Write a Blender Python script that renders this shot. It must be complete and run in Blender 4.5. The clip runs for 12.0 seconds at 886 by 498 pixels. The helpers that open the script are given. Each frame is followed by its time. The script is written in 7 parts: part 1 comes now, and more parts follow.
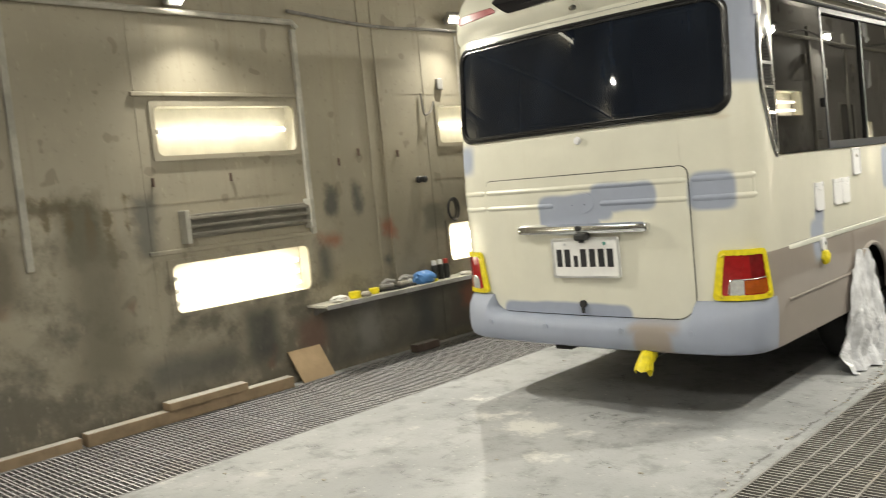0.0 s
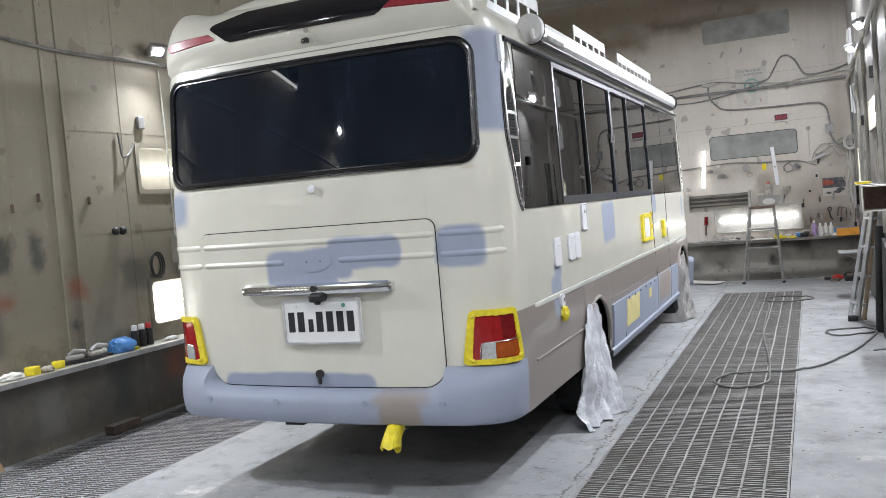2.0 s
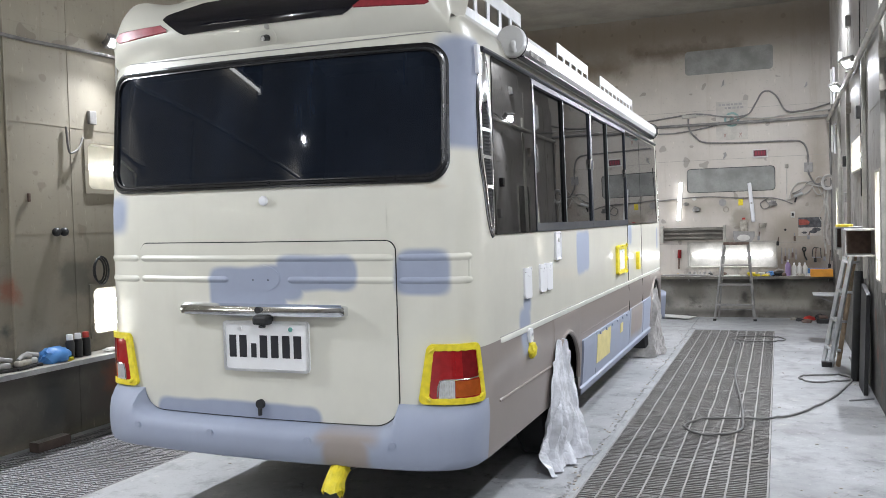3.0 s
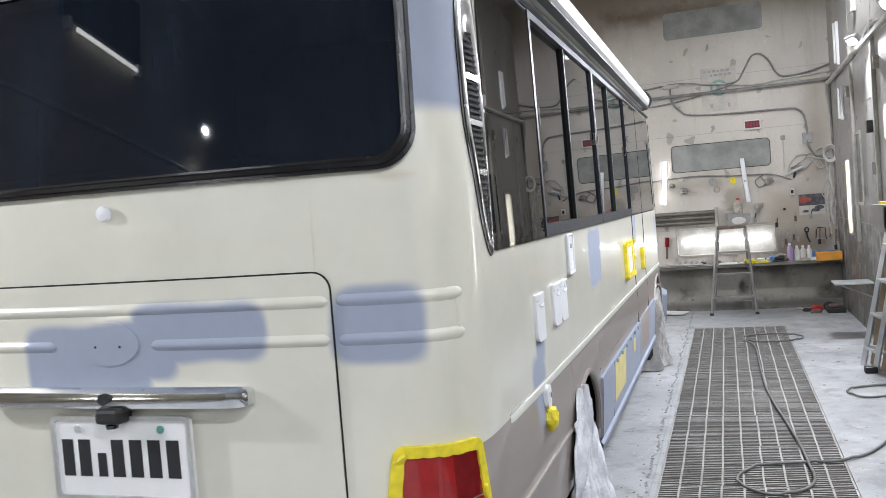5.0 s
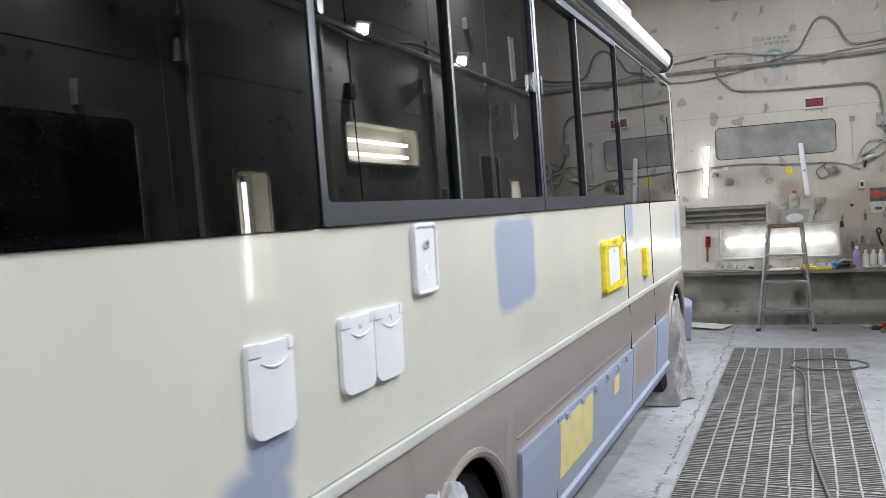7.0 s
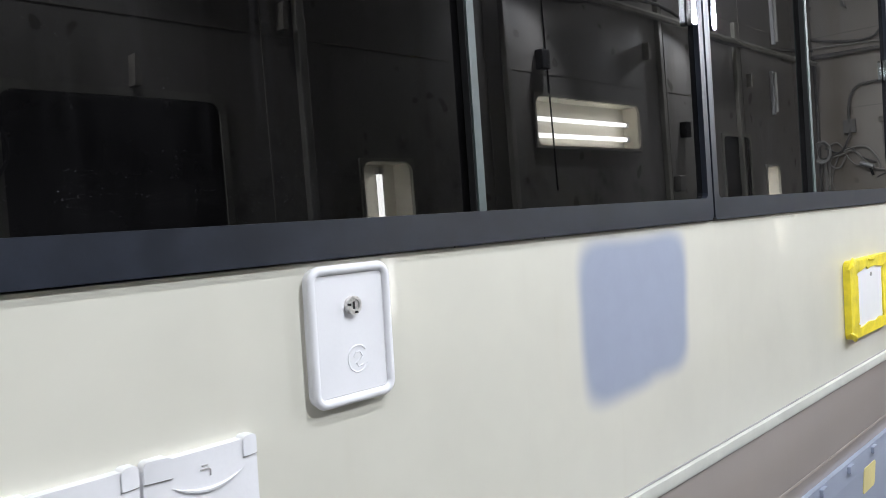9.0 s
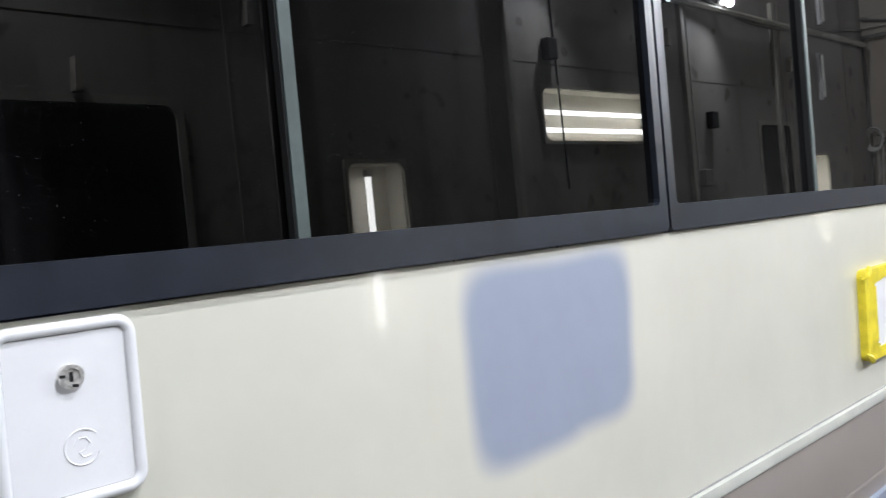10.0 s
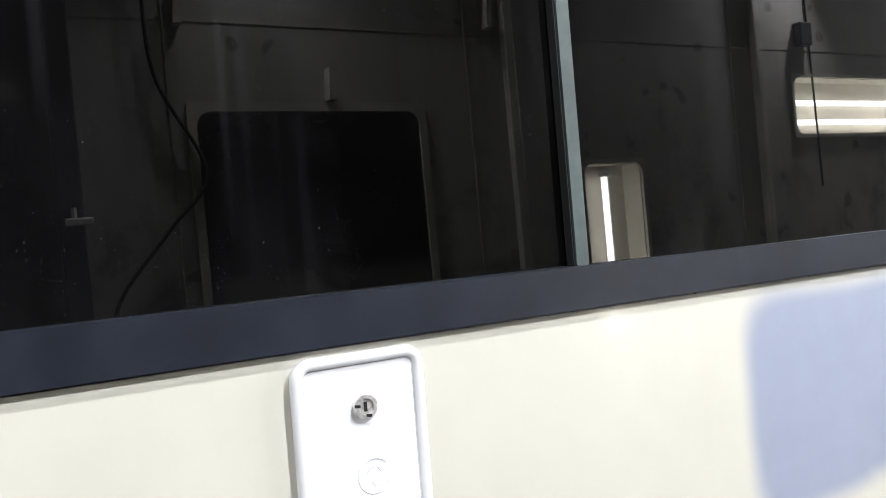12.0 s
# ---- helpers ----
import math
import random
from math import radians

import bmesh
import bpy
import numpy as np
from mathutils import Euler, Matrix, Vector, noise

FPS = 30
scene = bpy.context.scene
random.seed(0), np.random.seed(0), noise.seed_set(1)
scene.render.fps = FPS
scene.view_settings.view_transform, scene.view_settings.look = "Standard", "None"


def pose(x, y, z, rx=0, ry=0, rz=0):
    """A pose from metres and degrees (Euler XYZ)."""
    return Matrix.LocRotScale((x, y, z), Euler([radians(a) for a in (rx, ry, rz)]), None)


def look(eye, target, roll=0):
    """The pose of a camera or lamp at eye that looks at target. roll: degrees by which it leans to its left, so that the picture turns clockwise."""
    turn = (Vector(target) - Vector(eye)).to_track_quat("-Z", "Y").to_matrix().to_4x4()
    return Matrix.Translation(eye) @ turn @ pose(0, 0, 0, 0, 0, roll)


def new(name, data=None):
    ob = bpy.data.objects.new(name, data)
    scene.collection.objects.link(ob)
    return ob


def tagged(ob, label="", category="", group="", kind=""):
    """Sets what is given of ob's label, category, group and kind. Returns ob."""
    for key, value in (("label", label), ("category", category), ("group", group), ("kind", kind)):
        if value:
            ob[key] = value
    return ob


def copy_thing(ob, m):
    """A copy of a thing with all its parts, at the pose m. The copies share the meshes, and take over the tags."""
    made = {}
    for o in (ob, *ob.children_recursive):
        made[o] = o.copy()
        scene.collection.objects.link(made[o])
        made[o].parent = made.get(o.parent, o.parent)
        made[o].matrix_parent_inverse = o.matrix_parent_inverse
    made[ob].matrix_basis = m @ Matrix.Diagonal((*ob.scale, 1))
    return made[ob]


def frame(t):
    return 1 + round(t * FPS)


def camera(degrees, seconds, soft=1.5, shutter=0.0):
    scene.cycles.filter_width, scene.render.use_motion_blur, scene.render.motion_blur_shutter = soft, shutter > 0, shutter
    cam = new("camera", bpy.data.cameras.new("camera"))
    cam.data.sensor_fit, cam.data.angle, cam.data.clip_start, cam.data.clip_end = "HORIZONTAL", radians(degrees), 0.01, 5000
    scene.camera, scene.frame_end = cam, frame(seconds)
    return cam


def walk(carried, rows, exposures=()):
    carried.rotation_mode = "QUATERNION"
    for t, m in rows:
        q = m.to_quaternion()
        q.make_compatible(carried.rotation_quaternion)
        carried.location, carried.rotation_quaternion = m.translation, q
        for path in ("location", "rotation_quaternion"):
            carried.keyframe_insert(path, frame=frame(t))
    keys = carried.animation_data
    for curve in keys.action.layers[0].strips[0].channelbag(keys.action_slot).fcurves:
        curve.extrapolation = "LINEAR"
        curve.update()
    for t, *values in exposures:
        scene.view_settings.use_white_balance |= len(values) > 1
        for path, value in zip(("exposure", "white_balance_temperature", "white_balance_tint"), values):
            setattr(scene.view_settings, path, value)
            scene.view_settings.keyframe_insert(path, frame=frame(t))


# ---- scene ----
cam = camera(55.0, 12.0, soft=0.6, shutter=0.2)
PATH = [
    (0, (2.814, -4.133, 1.423), (1.435, -2.693, 1.27), -5.6),
    (0.5, (2.606, -4.036, 1.419), (1.467, -2.407, 1.201), -3.3),
    (1, (2.496, -3.842, 1.438), (1.418, -2.162, 1.304), -6.7),
    (1.5, (2.432, -3.743, 1.436), (1.548, -1.951, 1.333), -5.0),
    (2, (2.337, -3.732, 1.435), (1.537, -1.902, 1.341), -4.9),
    (2.5, (2.302, -3.668, 1.45), (1.559, -1.813, 1.367), -3.6),
    (3, (2.231, -3.378, 1.462), (1.496, -1.518, 1.402), -1.6),
    (3.2, (2.17, -3.263, 1.454), (1.441, -1.402, 1.404), -1.0),
    (4.8, (1.66, -2.077, 1.512), (1.02, -0.184, 1.429), -4.2),
    (5, (1.634, -1.939, 1.519), (0.997, -0.044, 1.436), -4.5),
    (5.5, (1.717, -1.546, 1.505), (1.069, 0.345, 1.433), -5.1),
    (6, (1.742, -1.141, 1.482), (1.008, 0.719, 1.419), -5.1),
    (6.5, (1.749, -0.701, 1.447), (1.009, 1.155, 1.37), -5.1),
    (6.7, (1.791, -0.523, 1.418), (1.038, 1.328, 1.335), -4.2),
    (8.3, (1.904, 0.645, 1.423), (0.862, 2.351, 1.343), -1.4),
    (8.5, (1.886, 0.745, 1.434), (0.664, 2.325, 1.334), -2.7),
    (9, (1.785, 0.903, 1.449), (0.456, 2.395, 1.367), -3.3),
    (9.5, (1.762, 1.113, 1.452), (0.445, 2.617, 1.373), -4.2),
    (10, (1.802, 1.312, 1.465), (0.375, 2.711, 1.383), -4.5),
    (10.5, (1.778, 1.312, 1.495), (0.126, 2.438, 1.44), -5.2),
    (11, (1.731, 1.289, 1.488), (0.017, 2.318, 1.448), -5.2),
    (11.5, (1.715, 1.267, 1.5), (0.007, 2.304, 1.426), -4.4),
    (12, (1.731, 1.286, 1.508), (-0.004, 2.28, 1.447), -4.4),
]
walk(cam, [(t, look(eye, target, roll)) for t, eye, target, roll in PATH],
     ((0.0, 0.05, 7800, 3), (0.5, -0.14, 6560, 7), (1.5, -0.11, 6220, 10), (3.0, 0.0, 6160, 10), (5.2, 0.08, 6180, 10), (6.2, 0.0, 6150, 10), (8.5, -0.23, 6150, 10), (10.0, -0.18, 6150, 10), (10.6, 0.17, 6300, 10), (12.0, 0.26, 6350, 10)))

# ---- light ----
world = bpy.data.worlds.new("world")
scene.world = world
world.use_nodes = True
world.node_tree.nodes["Background"].inputs[0].default_value = (0.55, 0.6, 0.7, 1)
world.node_tree.nodes["Background"].inputs[1].default_value = 0.02
TUBE_UP, TUBE_LOW, TUBE_FAR, TUBE_SIDE, FLOOD, LENS = 5.8, 9.0, 8.0, 20.0, 238.0, 110.0
scene.view_settings.exposure = 0.0


# ---- materials ----
def node(nt, kind, **vals):
    n = nt.nodes.new(kind)
    for k, v in vals.items():
        n.inputs[k].default_value = v
    return n


def math_node(nt, op, a, b=None, clamp=False):
    n = nt.nodes.new("ShaderNodeMath")
    n.operation, n.use_clamp = op, clamp
    for i, v in enumerate((a, b)):
        if v is None:
            continue
        if isinstance(v, (int, float)):
            n.inputs[i].default_value = v
        else:
            nt.links.new(v, n.inputs[i])
    return n.outputs[0]


def mix_col(nt, fac, a, b, mode="MIX"):
    n = nt.nodes.new("ShaderNodeMix")
    n.data_type, n.blend_type = "RGBA", mode
    for s, v in ((n.inputs[0], fac), (n.inputs[6], a), (n.inputs[7], b)):
        if isinstance(v, (int, float)):
            s.default_value = v
        elif isinstance(v, tuple):
            s.default_value = (*v, 1) if len(v) == 3 else v
        else:
            nt.links.new(v, s)
    return n.outputs[2]


def ramp(nt, fac, lo, hi):
    n = nt.nodes.new("ShaderNodeMapRange")
    n.interpolation_type = "SMOOTHSTEP"
    n.inputs[1].default_value, n.inputs[2].default_value = lo, hi
    nt.links.new(fac, n.inputs[0])
    return n.outputs[0]


def noise_fac(nt, vec, scale, detail=4.0, rough=0.6):
    n = node(nt, "ShaderNodeTexNoise", Scale=scale, Detail=detail, Roughness=rough)
    nt.links.new(vec, n.inputs["Vector"])
    return n.outputs[0]


def stretch(nt, vec, sx, sy, sz):
    n = nt.nodes.new("ShaderNodeMapping")
    n.inputs["Scale"].default_value = (sx, sy, sz)
    nt.links.new(vec, n.inputs["Vector"])
    return n.outputs[0]


def material(name):
    m = bpy.data.materials.new(name)
    m.use_nodes = True
    nt = m.node_tree
    b = nt.nodes["Principled BSDF"]
    pos = nt.nodes.new("ShaderNodeNewGeometry").outputs["Position"]
    return m, nt, b, pos


def bump(nt, b, fac, strength, dist):
    n = node(nt, "ShaderNodeBump", Strength=strength, Distance=dist)
    nt.links.new(fac, n.inputs["Height"])
    nt.links.new(n.outputs[0], b.inputs["Normal"])


def plain(name, col, rough=0.5, metal=0.0, vary=0.12, scale=8.0, grain=90.0, bumpy=0.0, coat=0.0):
    """Two scales of colour and gloss variation round one colour."""
    m, nt, b, pos = material(name)
    big, fine = noise_fac(nt, pos, scale), noise_fac(nt, pos, grain, 3.0)
    dark = tuple(c * (1 - vary) for c in col)
    light = tuple(min(1.0, c * (1 + vary)) for c in col)
    c1 = mix_col(nt, ramp(nt, big, 0.3, 0.7), dark, light)
    c2 = mix_col(nt, math_node(nt, "MULTIPLY", ramp(nt, fine, 0.45, 0.7), 0.35), c1, dark)
    nt.links.new(c2, b.inputs["Base Color"])
    r = math_node(nt, "ADD", rough - 0.06, math_node(nt, "MULTIPLY", big, 0.12))
    nt.links.new(r, b.inputs["Roughness"])
    b.inputs["Metallic"].default_value = metal
    b.inputs["Coat Weight"].default_value = coat
    b.inputs["Coat Roughness"].default_value = 0.06
    if bumpy:
        bump(nt, b, fine, bumpy, 0.004)
    return m


def emitter(name, col, strength):
    m, nt, b, pos = material(name)
    b.inputs["Base Color"].default_value = (*col, 1)
    b.inputs["Emission Color"].default_value = (*col, 1)
    b.inputs["Emission Strength"].default_value = strength
    return m


def soft_box(nt, u, v, wob, cu, cv, hu, hv, soft):
    """1 inside a box of half sizes hu, hv round cu, cv, with a sprayed edge."""
    du = math_node(nt, "SUBTRACT", math_node(nt, "ABSOLUTE", math_node(nt, "SUBTRACT", u, cu)), hu)
    dv = math_node(nt, "SUBTRACT", math_node(nt, "ABSOLUTE", math_node(nt, "SUBTRACT", v, cv)), hv)
    d = nt.nodes.new("ShaderNodeMath")
    d.operation = "SMOOTH_MAX"
    nt.links.new(du, d.inputs[0])
    nt.links.new(dv, d.inputs[1])
    d.inputs[2].default_value = 0.10
    e = math_node(nt, "ADD", d.outputs[0], wob)
    n = nt.nodes.new("ShaderNodeMapRange")
    n.interpolation_type = "SMOOTHSTEP"
    n.inputs[1].default_value, n.inputs[2].default_value = soft, -soft
    nt.links.new(e, n.inputs[0])
    return n.outputs[0]


CREAM, PRIMER, TAUPE = (0.69, 0.675, 0.585), (0.31, 0.345, 0.437), (0.30, 0.26, 0.235)


RUST_MARKS = ((0.84, 1.625, 0.07, 0.008, 0.012), (0.60, 1.630, 0.02, 0.005, 0.008), (0.615, 1.39, 0.006, 0.02, 0.01), (-0.3, 1.632, 0.05, 0.004, 0.008))


def body_paint(name, base, patches_side=(), patches_rear=(), over=PRIMER, rough=0.27):
    """Old gloss paint with sanded and primed repair patches: (centre, height, half width, half height, edge)."""
    m, nt, b, pos = material(name)
    sep = nt.nodes.new("ShaderNodeSeparateXYZ")
    nt.links.new(pos, sep.inputs[0])
    x, y, z = sep.outputs
    big, fine = noise_fac(nt, pos, 3.0), noise_fac(nt, pos, 160.0, 2.0)
    streak = noise_fac(nt, stretch(nt, pos, 14, 14, 1.2), 1.0, 3.0)
    c = mix_col(nt, ramp(nt, big, 0.25, 0.75), tuple(v * 0.95 for v in base), tuple(min(1, v * 1.04) for v in base))
    c = mix_col(nt, math_node(nt, "MULTIPLY", ramp(nt, streak, 0.55, 0.8), 0.10), c, tuple(v * f for v, f in zip(base, (0.8, 0.74, 0.62))))
    wob = math_node(nt, "MULTIPLY", math_node(nt, "SUBTRACT", noise_fac(nt, pos, 4.0, 1.0), 0.5), 0.035)
    mask = None
    side = ramp(nt, y, 0.28, 0.34)
    rear = math_node(nt, "SUBTRACT", 1.0, side)
    for u, gate, group in ((y, side, patches_side), (x, rear, patches_rear)):
        for cu, cv, hu, hv, soft in group:
            k = math_node(nt, "MULTIPLY", soft_box(nt, u, z, wob, cu, cv, hu, hv, soft), gate)
            mask = k if mask is None else math_node(nt, "MAXIMUM", mask, k)
    for cu, cv, hu, hv, soft in RUST_MARKS:
        k = math_node(nt, "MULTIPLY", soft_box(nt, x, z, math_node(nt, "MULTIPLY", wob, 0.6), cu, cv, hu, hv, soft), rear)
        c = mix_col(nt, math_node(nt, "MULTIPLY", k, 0.30), c, (0.42, 0.27, 0.15))
    r = math_node(nt, "ADD", rough, math_node(nt, "MULTIPLY", big, 0.08))
    coat = None
    if mask is not None:
        tone = mix_col(nt, ramp(nt, noise_fac(nt, pos, 14.0), 0.3, 0.7), tuple(v * 0.98 for v in over), tuple(v * 1.02 for v in over))
        c = mix_col(nt, mask, c, tone)
        r = math_node(nt, "ADD", r, math_node(nt, "MULTIPLY", mask, 0.34))
        coat = math_node(nt, "MULTIPLY", math_node(nt, "SUBTRACT", 1.0, mask), 0.55 if rough < 0.45 else 0.06)
        nt.links.new(coat, b.inputs["Coat Weight"])
    else:
        b.inputs["Coat Weight"].default_value = 0.4 if rough < 0.45 else 0.05
    b.inputs["Coat Roughness"].default_value = 0.05
    nt.links.new(c, b.inputs["Base Color"])
    nt.links.new(r, b.inputs["Roughness"])
    bump(nt, b, fine, 0.05, 0.001)
    return m


def tinted_glass(name, tint, rough=0.015, dust=0.05, haze=(0.35, 0.35, 0.35), speck=0.3, glow_lift=0.0):
    """Dark privacy glass: lets a little light through, mirrors by Fresnel, with a film of dust, overspray specks and an
    even haze painted in for reflected light.
    """
    m, nt, b, pos = material(name)
    out = nt.nodes["Material Output"]
    clear = node(nt, "ShaderNodeBsdfTransparent", Color=(*tint, 1))
    gloss = node(nt, "ShaderNodeBsdfGlossy", Color=(1, 1, 1, 1), Roughness=rough)
    fres = node(nt, "ShaderNodeFresnel", IOR=1.52)
    mixer = nt.nodes.new("ShaderNodeMixShader")
    nt.links.new(fres.outputs[0], mixer.inputs[0])
    nt.links.new(clear.outputs[0], mixer.inputs[1])
    nt.links.new(gloss.outputs[0], mixer.inputs[2])
    film = node(nt, "ShaderNodeBsdfDiffuse", Color=(*haze, 1))
    smear = ramp(nt, noise_fac(nt, stretch(nt, pos, 3, 3, 1.1), 1.0, 4.0), 0.42, 0.8)
    runs = math_node(nt, "MULTIPLY", ramp(nt, noise_fac(nt, stretch(nt, pos, 26, 26, 0.9), 1.0, 3.0, 0.55), 0.5, 0.78), ramp(nt, noise_fac(nt, pos, 1.6, 3.0), 0.42, 0.66))
    veil = math_node(nt, "ADD", math_node(nt, "MULTIPLY", smear, 0.6), math_node(nt, "MULTIPLY", runs, 0.9))
    specks = math_node(nt, "MULTIPLY", ramp(nt, noise_fac(nt, pos, 620.0, 1.0, 0.4), 0.742, 0.772), ramp(nt, noise_fac(nt, pos, 5.0, 2.0), 0.38, 0.6))
    f = math_node(nt, "ADD", math_node(nt, "ADD", glow_lift, math_node(nt, "MULTIPLY", veil, dust)), math_node(nt, "MULTIPLY", specks, speck), True)
    m2 = nt.nodes.new("ShaderNodeMixShader")
    nt.links.new(f, m2.inputs[0])
    nt.links.new(mixer.outputs[0], m2.inputs[1])
    nt.links.new(film.outputs[0], m2.inputs[2])
    nt.links.new(m2.outputs[0], out.inputs[0])
    return m


def grimy_wall(name, base, level, amount, stains=(), axis=1, spotty=0.6):
    """Beige booth panel: drips, overspray blotches and dirt, with dark patches that close up towards the floor."""
    m, nt, b, pos = material(name)
    sep = nt.nodes.new("ShaderNodeSeparateXYZ")
    nt.links.new(pos, sep.inputs[0])
    z = sep.outputs[2]
    big = noise_fac(nt, pos, 1.1, 6.0, 0.62)
    mid = noise_fac(nt, pos, 4.5, 6.0, 0.65)
    fine = noise_fac(nt, pos, 45.0, 4.0)
    drip = noise_fac(nt, stretch(nt, pos, 9, 9, 0.7), 1.0, 5.0, 0.7)
    c = mix_col(nt, ramp(nt, big, 0.3, 0.7), tuple(v * 0.84 for v in base), base)
    c = mix_col(nt, math_node(nt, "MULTIPLY", ramp(nt, drip, 0.5, 0.78), 0.45), c, tuple(v * f for v, f in zip(base, (0.62, 0.57, 0.48))))
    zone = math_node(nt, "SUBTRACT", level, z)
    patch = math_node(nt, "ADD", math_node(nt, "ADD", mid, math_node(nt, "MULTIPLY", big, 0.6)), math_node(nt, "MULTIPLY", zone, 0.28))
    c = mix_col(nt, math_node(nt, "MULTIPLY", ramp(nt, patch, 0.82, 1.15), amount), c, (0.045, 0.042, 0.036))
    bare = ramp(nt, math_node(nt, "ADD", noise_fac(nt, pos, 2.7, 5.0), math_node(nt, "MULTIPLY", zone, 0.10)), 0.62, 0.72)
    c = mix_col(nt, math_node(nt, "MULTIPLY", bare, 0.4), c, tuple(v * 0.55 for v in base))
    spots = ramp(nt, noise_fac(nt, pos, 7.5, 1.0, 0.3), 0.70, 0.735)
    c = mix_col(nt, math_node(nt, "MULTIPLY", spots, spotty), c, (0.07, 0.055, 0.04))
    rust = ramp(nt, noise_fac(nt, pos, 1.9, 2.0, 0.4), 0.70, 0.76)
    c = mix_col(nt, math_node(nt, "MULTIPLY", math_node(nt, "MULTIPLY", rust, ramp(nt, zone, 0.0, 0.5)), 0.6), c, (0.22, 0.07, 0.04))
    fleck = ramp(nt, noise_fac(nt, pos, 24.0, 3.0, 0.6), 0.62, 0.70)
    c = mix_col(nt, math_node(nt, "MULTIPLY", fleck, 0.35), c, tuple(v * 0.45 for v in base))
    pale = ramp(nt, noise_fac(nt, stretch(nt, pos, 30, 30, 8), 1.0, 3.0, 0.6), 0.64, 0.72)
    c = mix_col(nt, math_node(nt, "MULTIPLY", pale, 0.30), c, tuple(min(1.0, v * 1.5) for v in base))
    wob = math_node(nt, "MULTIPLY", math_node(nt, "SUBTRACT", mid, 0.5), 0.25)
    # soft-edged boxes: stains and broader darker zones
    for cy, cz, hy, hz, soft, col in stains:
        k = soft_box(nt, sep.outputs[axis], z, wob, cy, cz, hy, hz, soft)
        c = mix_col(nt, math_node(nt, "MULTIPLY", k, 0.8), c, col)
    nt.links.new(c, b.inputs["Base Color"])
    nt.links.new(math_node(nt, "ADD", 0.42, math_node(nt, "MULTIPLY", fine, 0.3)), b.inputs["Roughness"])
    bump(nt, b, mid, 0.12, 0.01)
    return m


POWDER = ((-0.18, -0.43, 0.15, 0.11), (0.18, -0.82, 0.07, 0.05), (-0.87, -0.06, 0.08, 0.03), (-0.56, -0.36, 0.10, 0.04), (-0.44, -0.24, 0.06, 0.03), (0.14, -0.41, 0.05, 0.03))


def concrete(name):
    m, nt, b, pos = material(name)
    big, mid, fine = noise_fac(nt, pos, 0.8, 6.0, 0.6), noise_fac(nt, pos, 5.0, 7.0, 0.7), noise_fac(nt, pos, 70.0, 4.0)
    c = mix_col(nt, ramp(nt, big, 0.3, 0.7), (0.32, 0.329, 0.340), (0.485, 0.495, 0.508))
    c = mix_col(nt, math_node(nt, "MULTIPLY", ramp(nt, mid, 0.48, 0.68), 0.6), c, (0.21, 0.212, 0.212))
    c = mix_col(nt, math_node(nt, "MULTIPLY", ramp(nt, fine, 0.5, 0.75), 0.25), c, (0.2, 0.2, 0.2))
    dust = ramp(nt, noise_fac(nt, pos, 3.3, 6.0, 0.7), 0.60, 0.68)
    c = mix_col(nt, math_node(nt, "MULTIPLY", dust, 0.55), c, (0.62, 0.61, 0.58))
    crack = node(nt, "ShaderNodeTexVoronoi", Scale=1.1)
    crack.feature = "DISTANCE_TO_EDGE"
    warp = nt.nodes.new("ShaderNodeVectorMath")
    warp.operation = "ADD"
    wn = node(nt, "ShaderNodeTexNoise", Scale=4.0, Detail=5.0)
    nt.links.new(pos, wn.inputs["Vector"])
    sc = nt.nodes.new("ShaderNodeVectorMath")
    sc.operation = "SCALE"
    sc.inputs["Scale"].default_value = 0.35
    nt.links.new(wn.outputs[1], sc.inputs[0])
    nt.links.new(pos, warp.inputs[0])
    nt.links.new(sc.outputs[0], warp.inputs[1])
    nt.links.new(warp.outputs[0], crack.inputs["Vector"])
    line = math_node(nt, "SUBTRACT", 1.0, ramp(nt, crack.outputs[0], 0.0, 0.006))
    line = math_node(nt, "MULTIPLY", line, ramp(nt, mid, 0.48, 0.6))
    c = mix_col(nt, math_node(nt, "MULTIPLY", line, 0.75), c, (0.09, 0.09, 0.09))
    sep = nt.nodes.new("ShaderNodeSeparateXYZ")
    nt.links.new(pos, sep.inputs[0])
    wob = math_node(nt, "MULTIPLY", math_node(nt, "SUBTRACT", noise_fac(nt, pos, 13.0, 5.0, 0.7), 0.5), 0.30)
    for cx, cy, hx, hy in POWDER:
        k = soft_box(nt, sep.outputs[0], sep.outputs[1], wob, cx, cy, hx, hy, 0.05)
        c = mix_col(nt, math_node(nt, "MULTIPLY", k, 0.85), c, (0.76, 0.75, 0.72))
    wander = math_node(nt, "MULTIPLY", math_node(nt, "SUBTRACT", noise_fac(nt, pos, 3.5, 5.0, 0.65), 0.5), 0.15)
    away = math_node(nt, "ABSOLUTE", math_node(nt, "ADD", math_node(nt, "SUBTRACT", sep.outputs[0], 1.145), wander))
    seam = math_node(nt, "MULTIPLY", math_node(nt, "SUBTRACT", 1.0, ramp(nt, away, 0.003, 0.012)), ramp(nt, noise_fac(nt, pos, 7.0, 4.0, 0.7), 0.42, 0.54))
    c = mix_col(nt, math_node(nt, "MULTIPLY", seam, 0.8), c, (0.09, 0.085, 0.08))
    grit = ramp(nt, noise_fac(nt, pos, 26.0, 2.0, 0.5), 0.66, 0.72)
    c = mix_col(nt, math_node(nt, "MULTIPLY", grit, 0.5), c, (0.64, 0.63, 0.60))
    soot = ramp(nt, noise_fac(nt, pos, 34.0, 2.0, 0.5), 0.68, 0.73)
    c = mix_col(nt, math_node(nt, "MULTIPLY", soot, 0.5), c, (0.13, 0.13, 0.13))
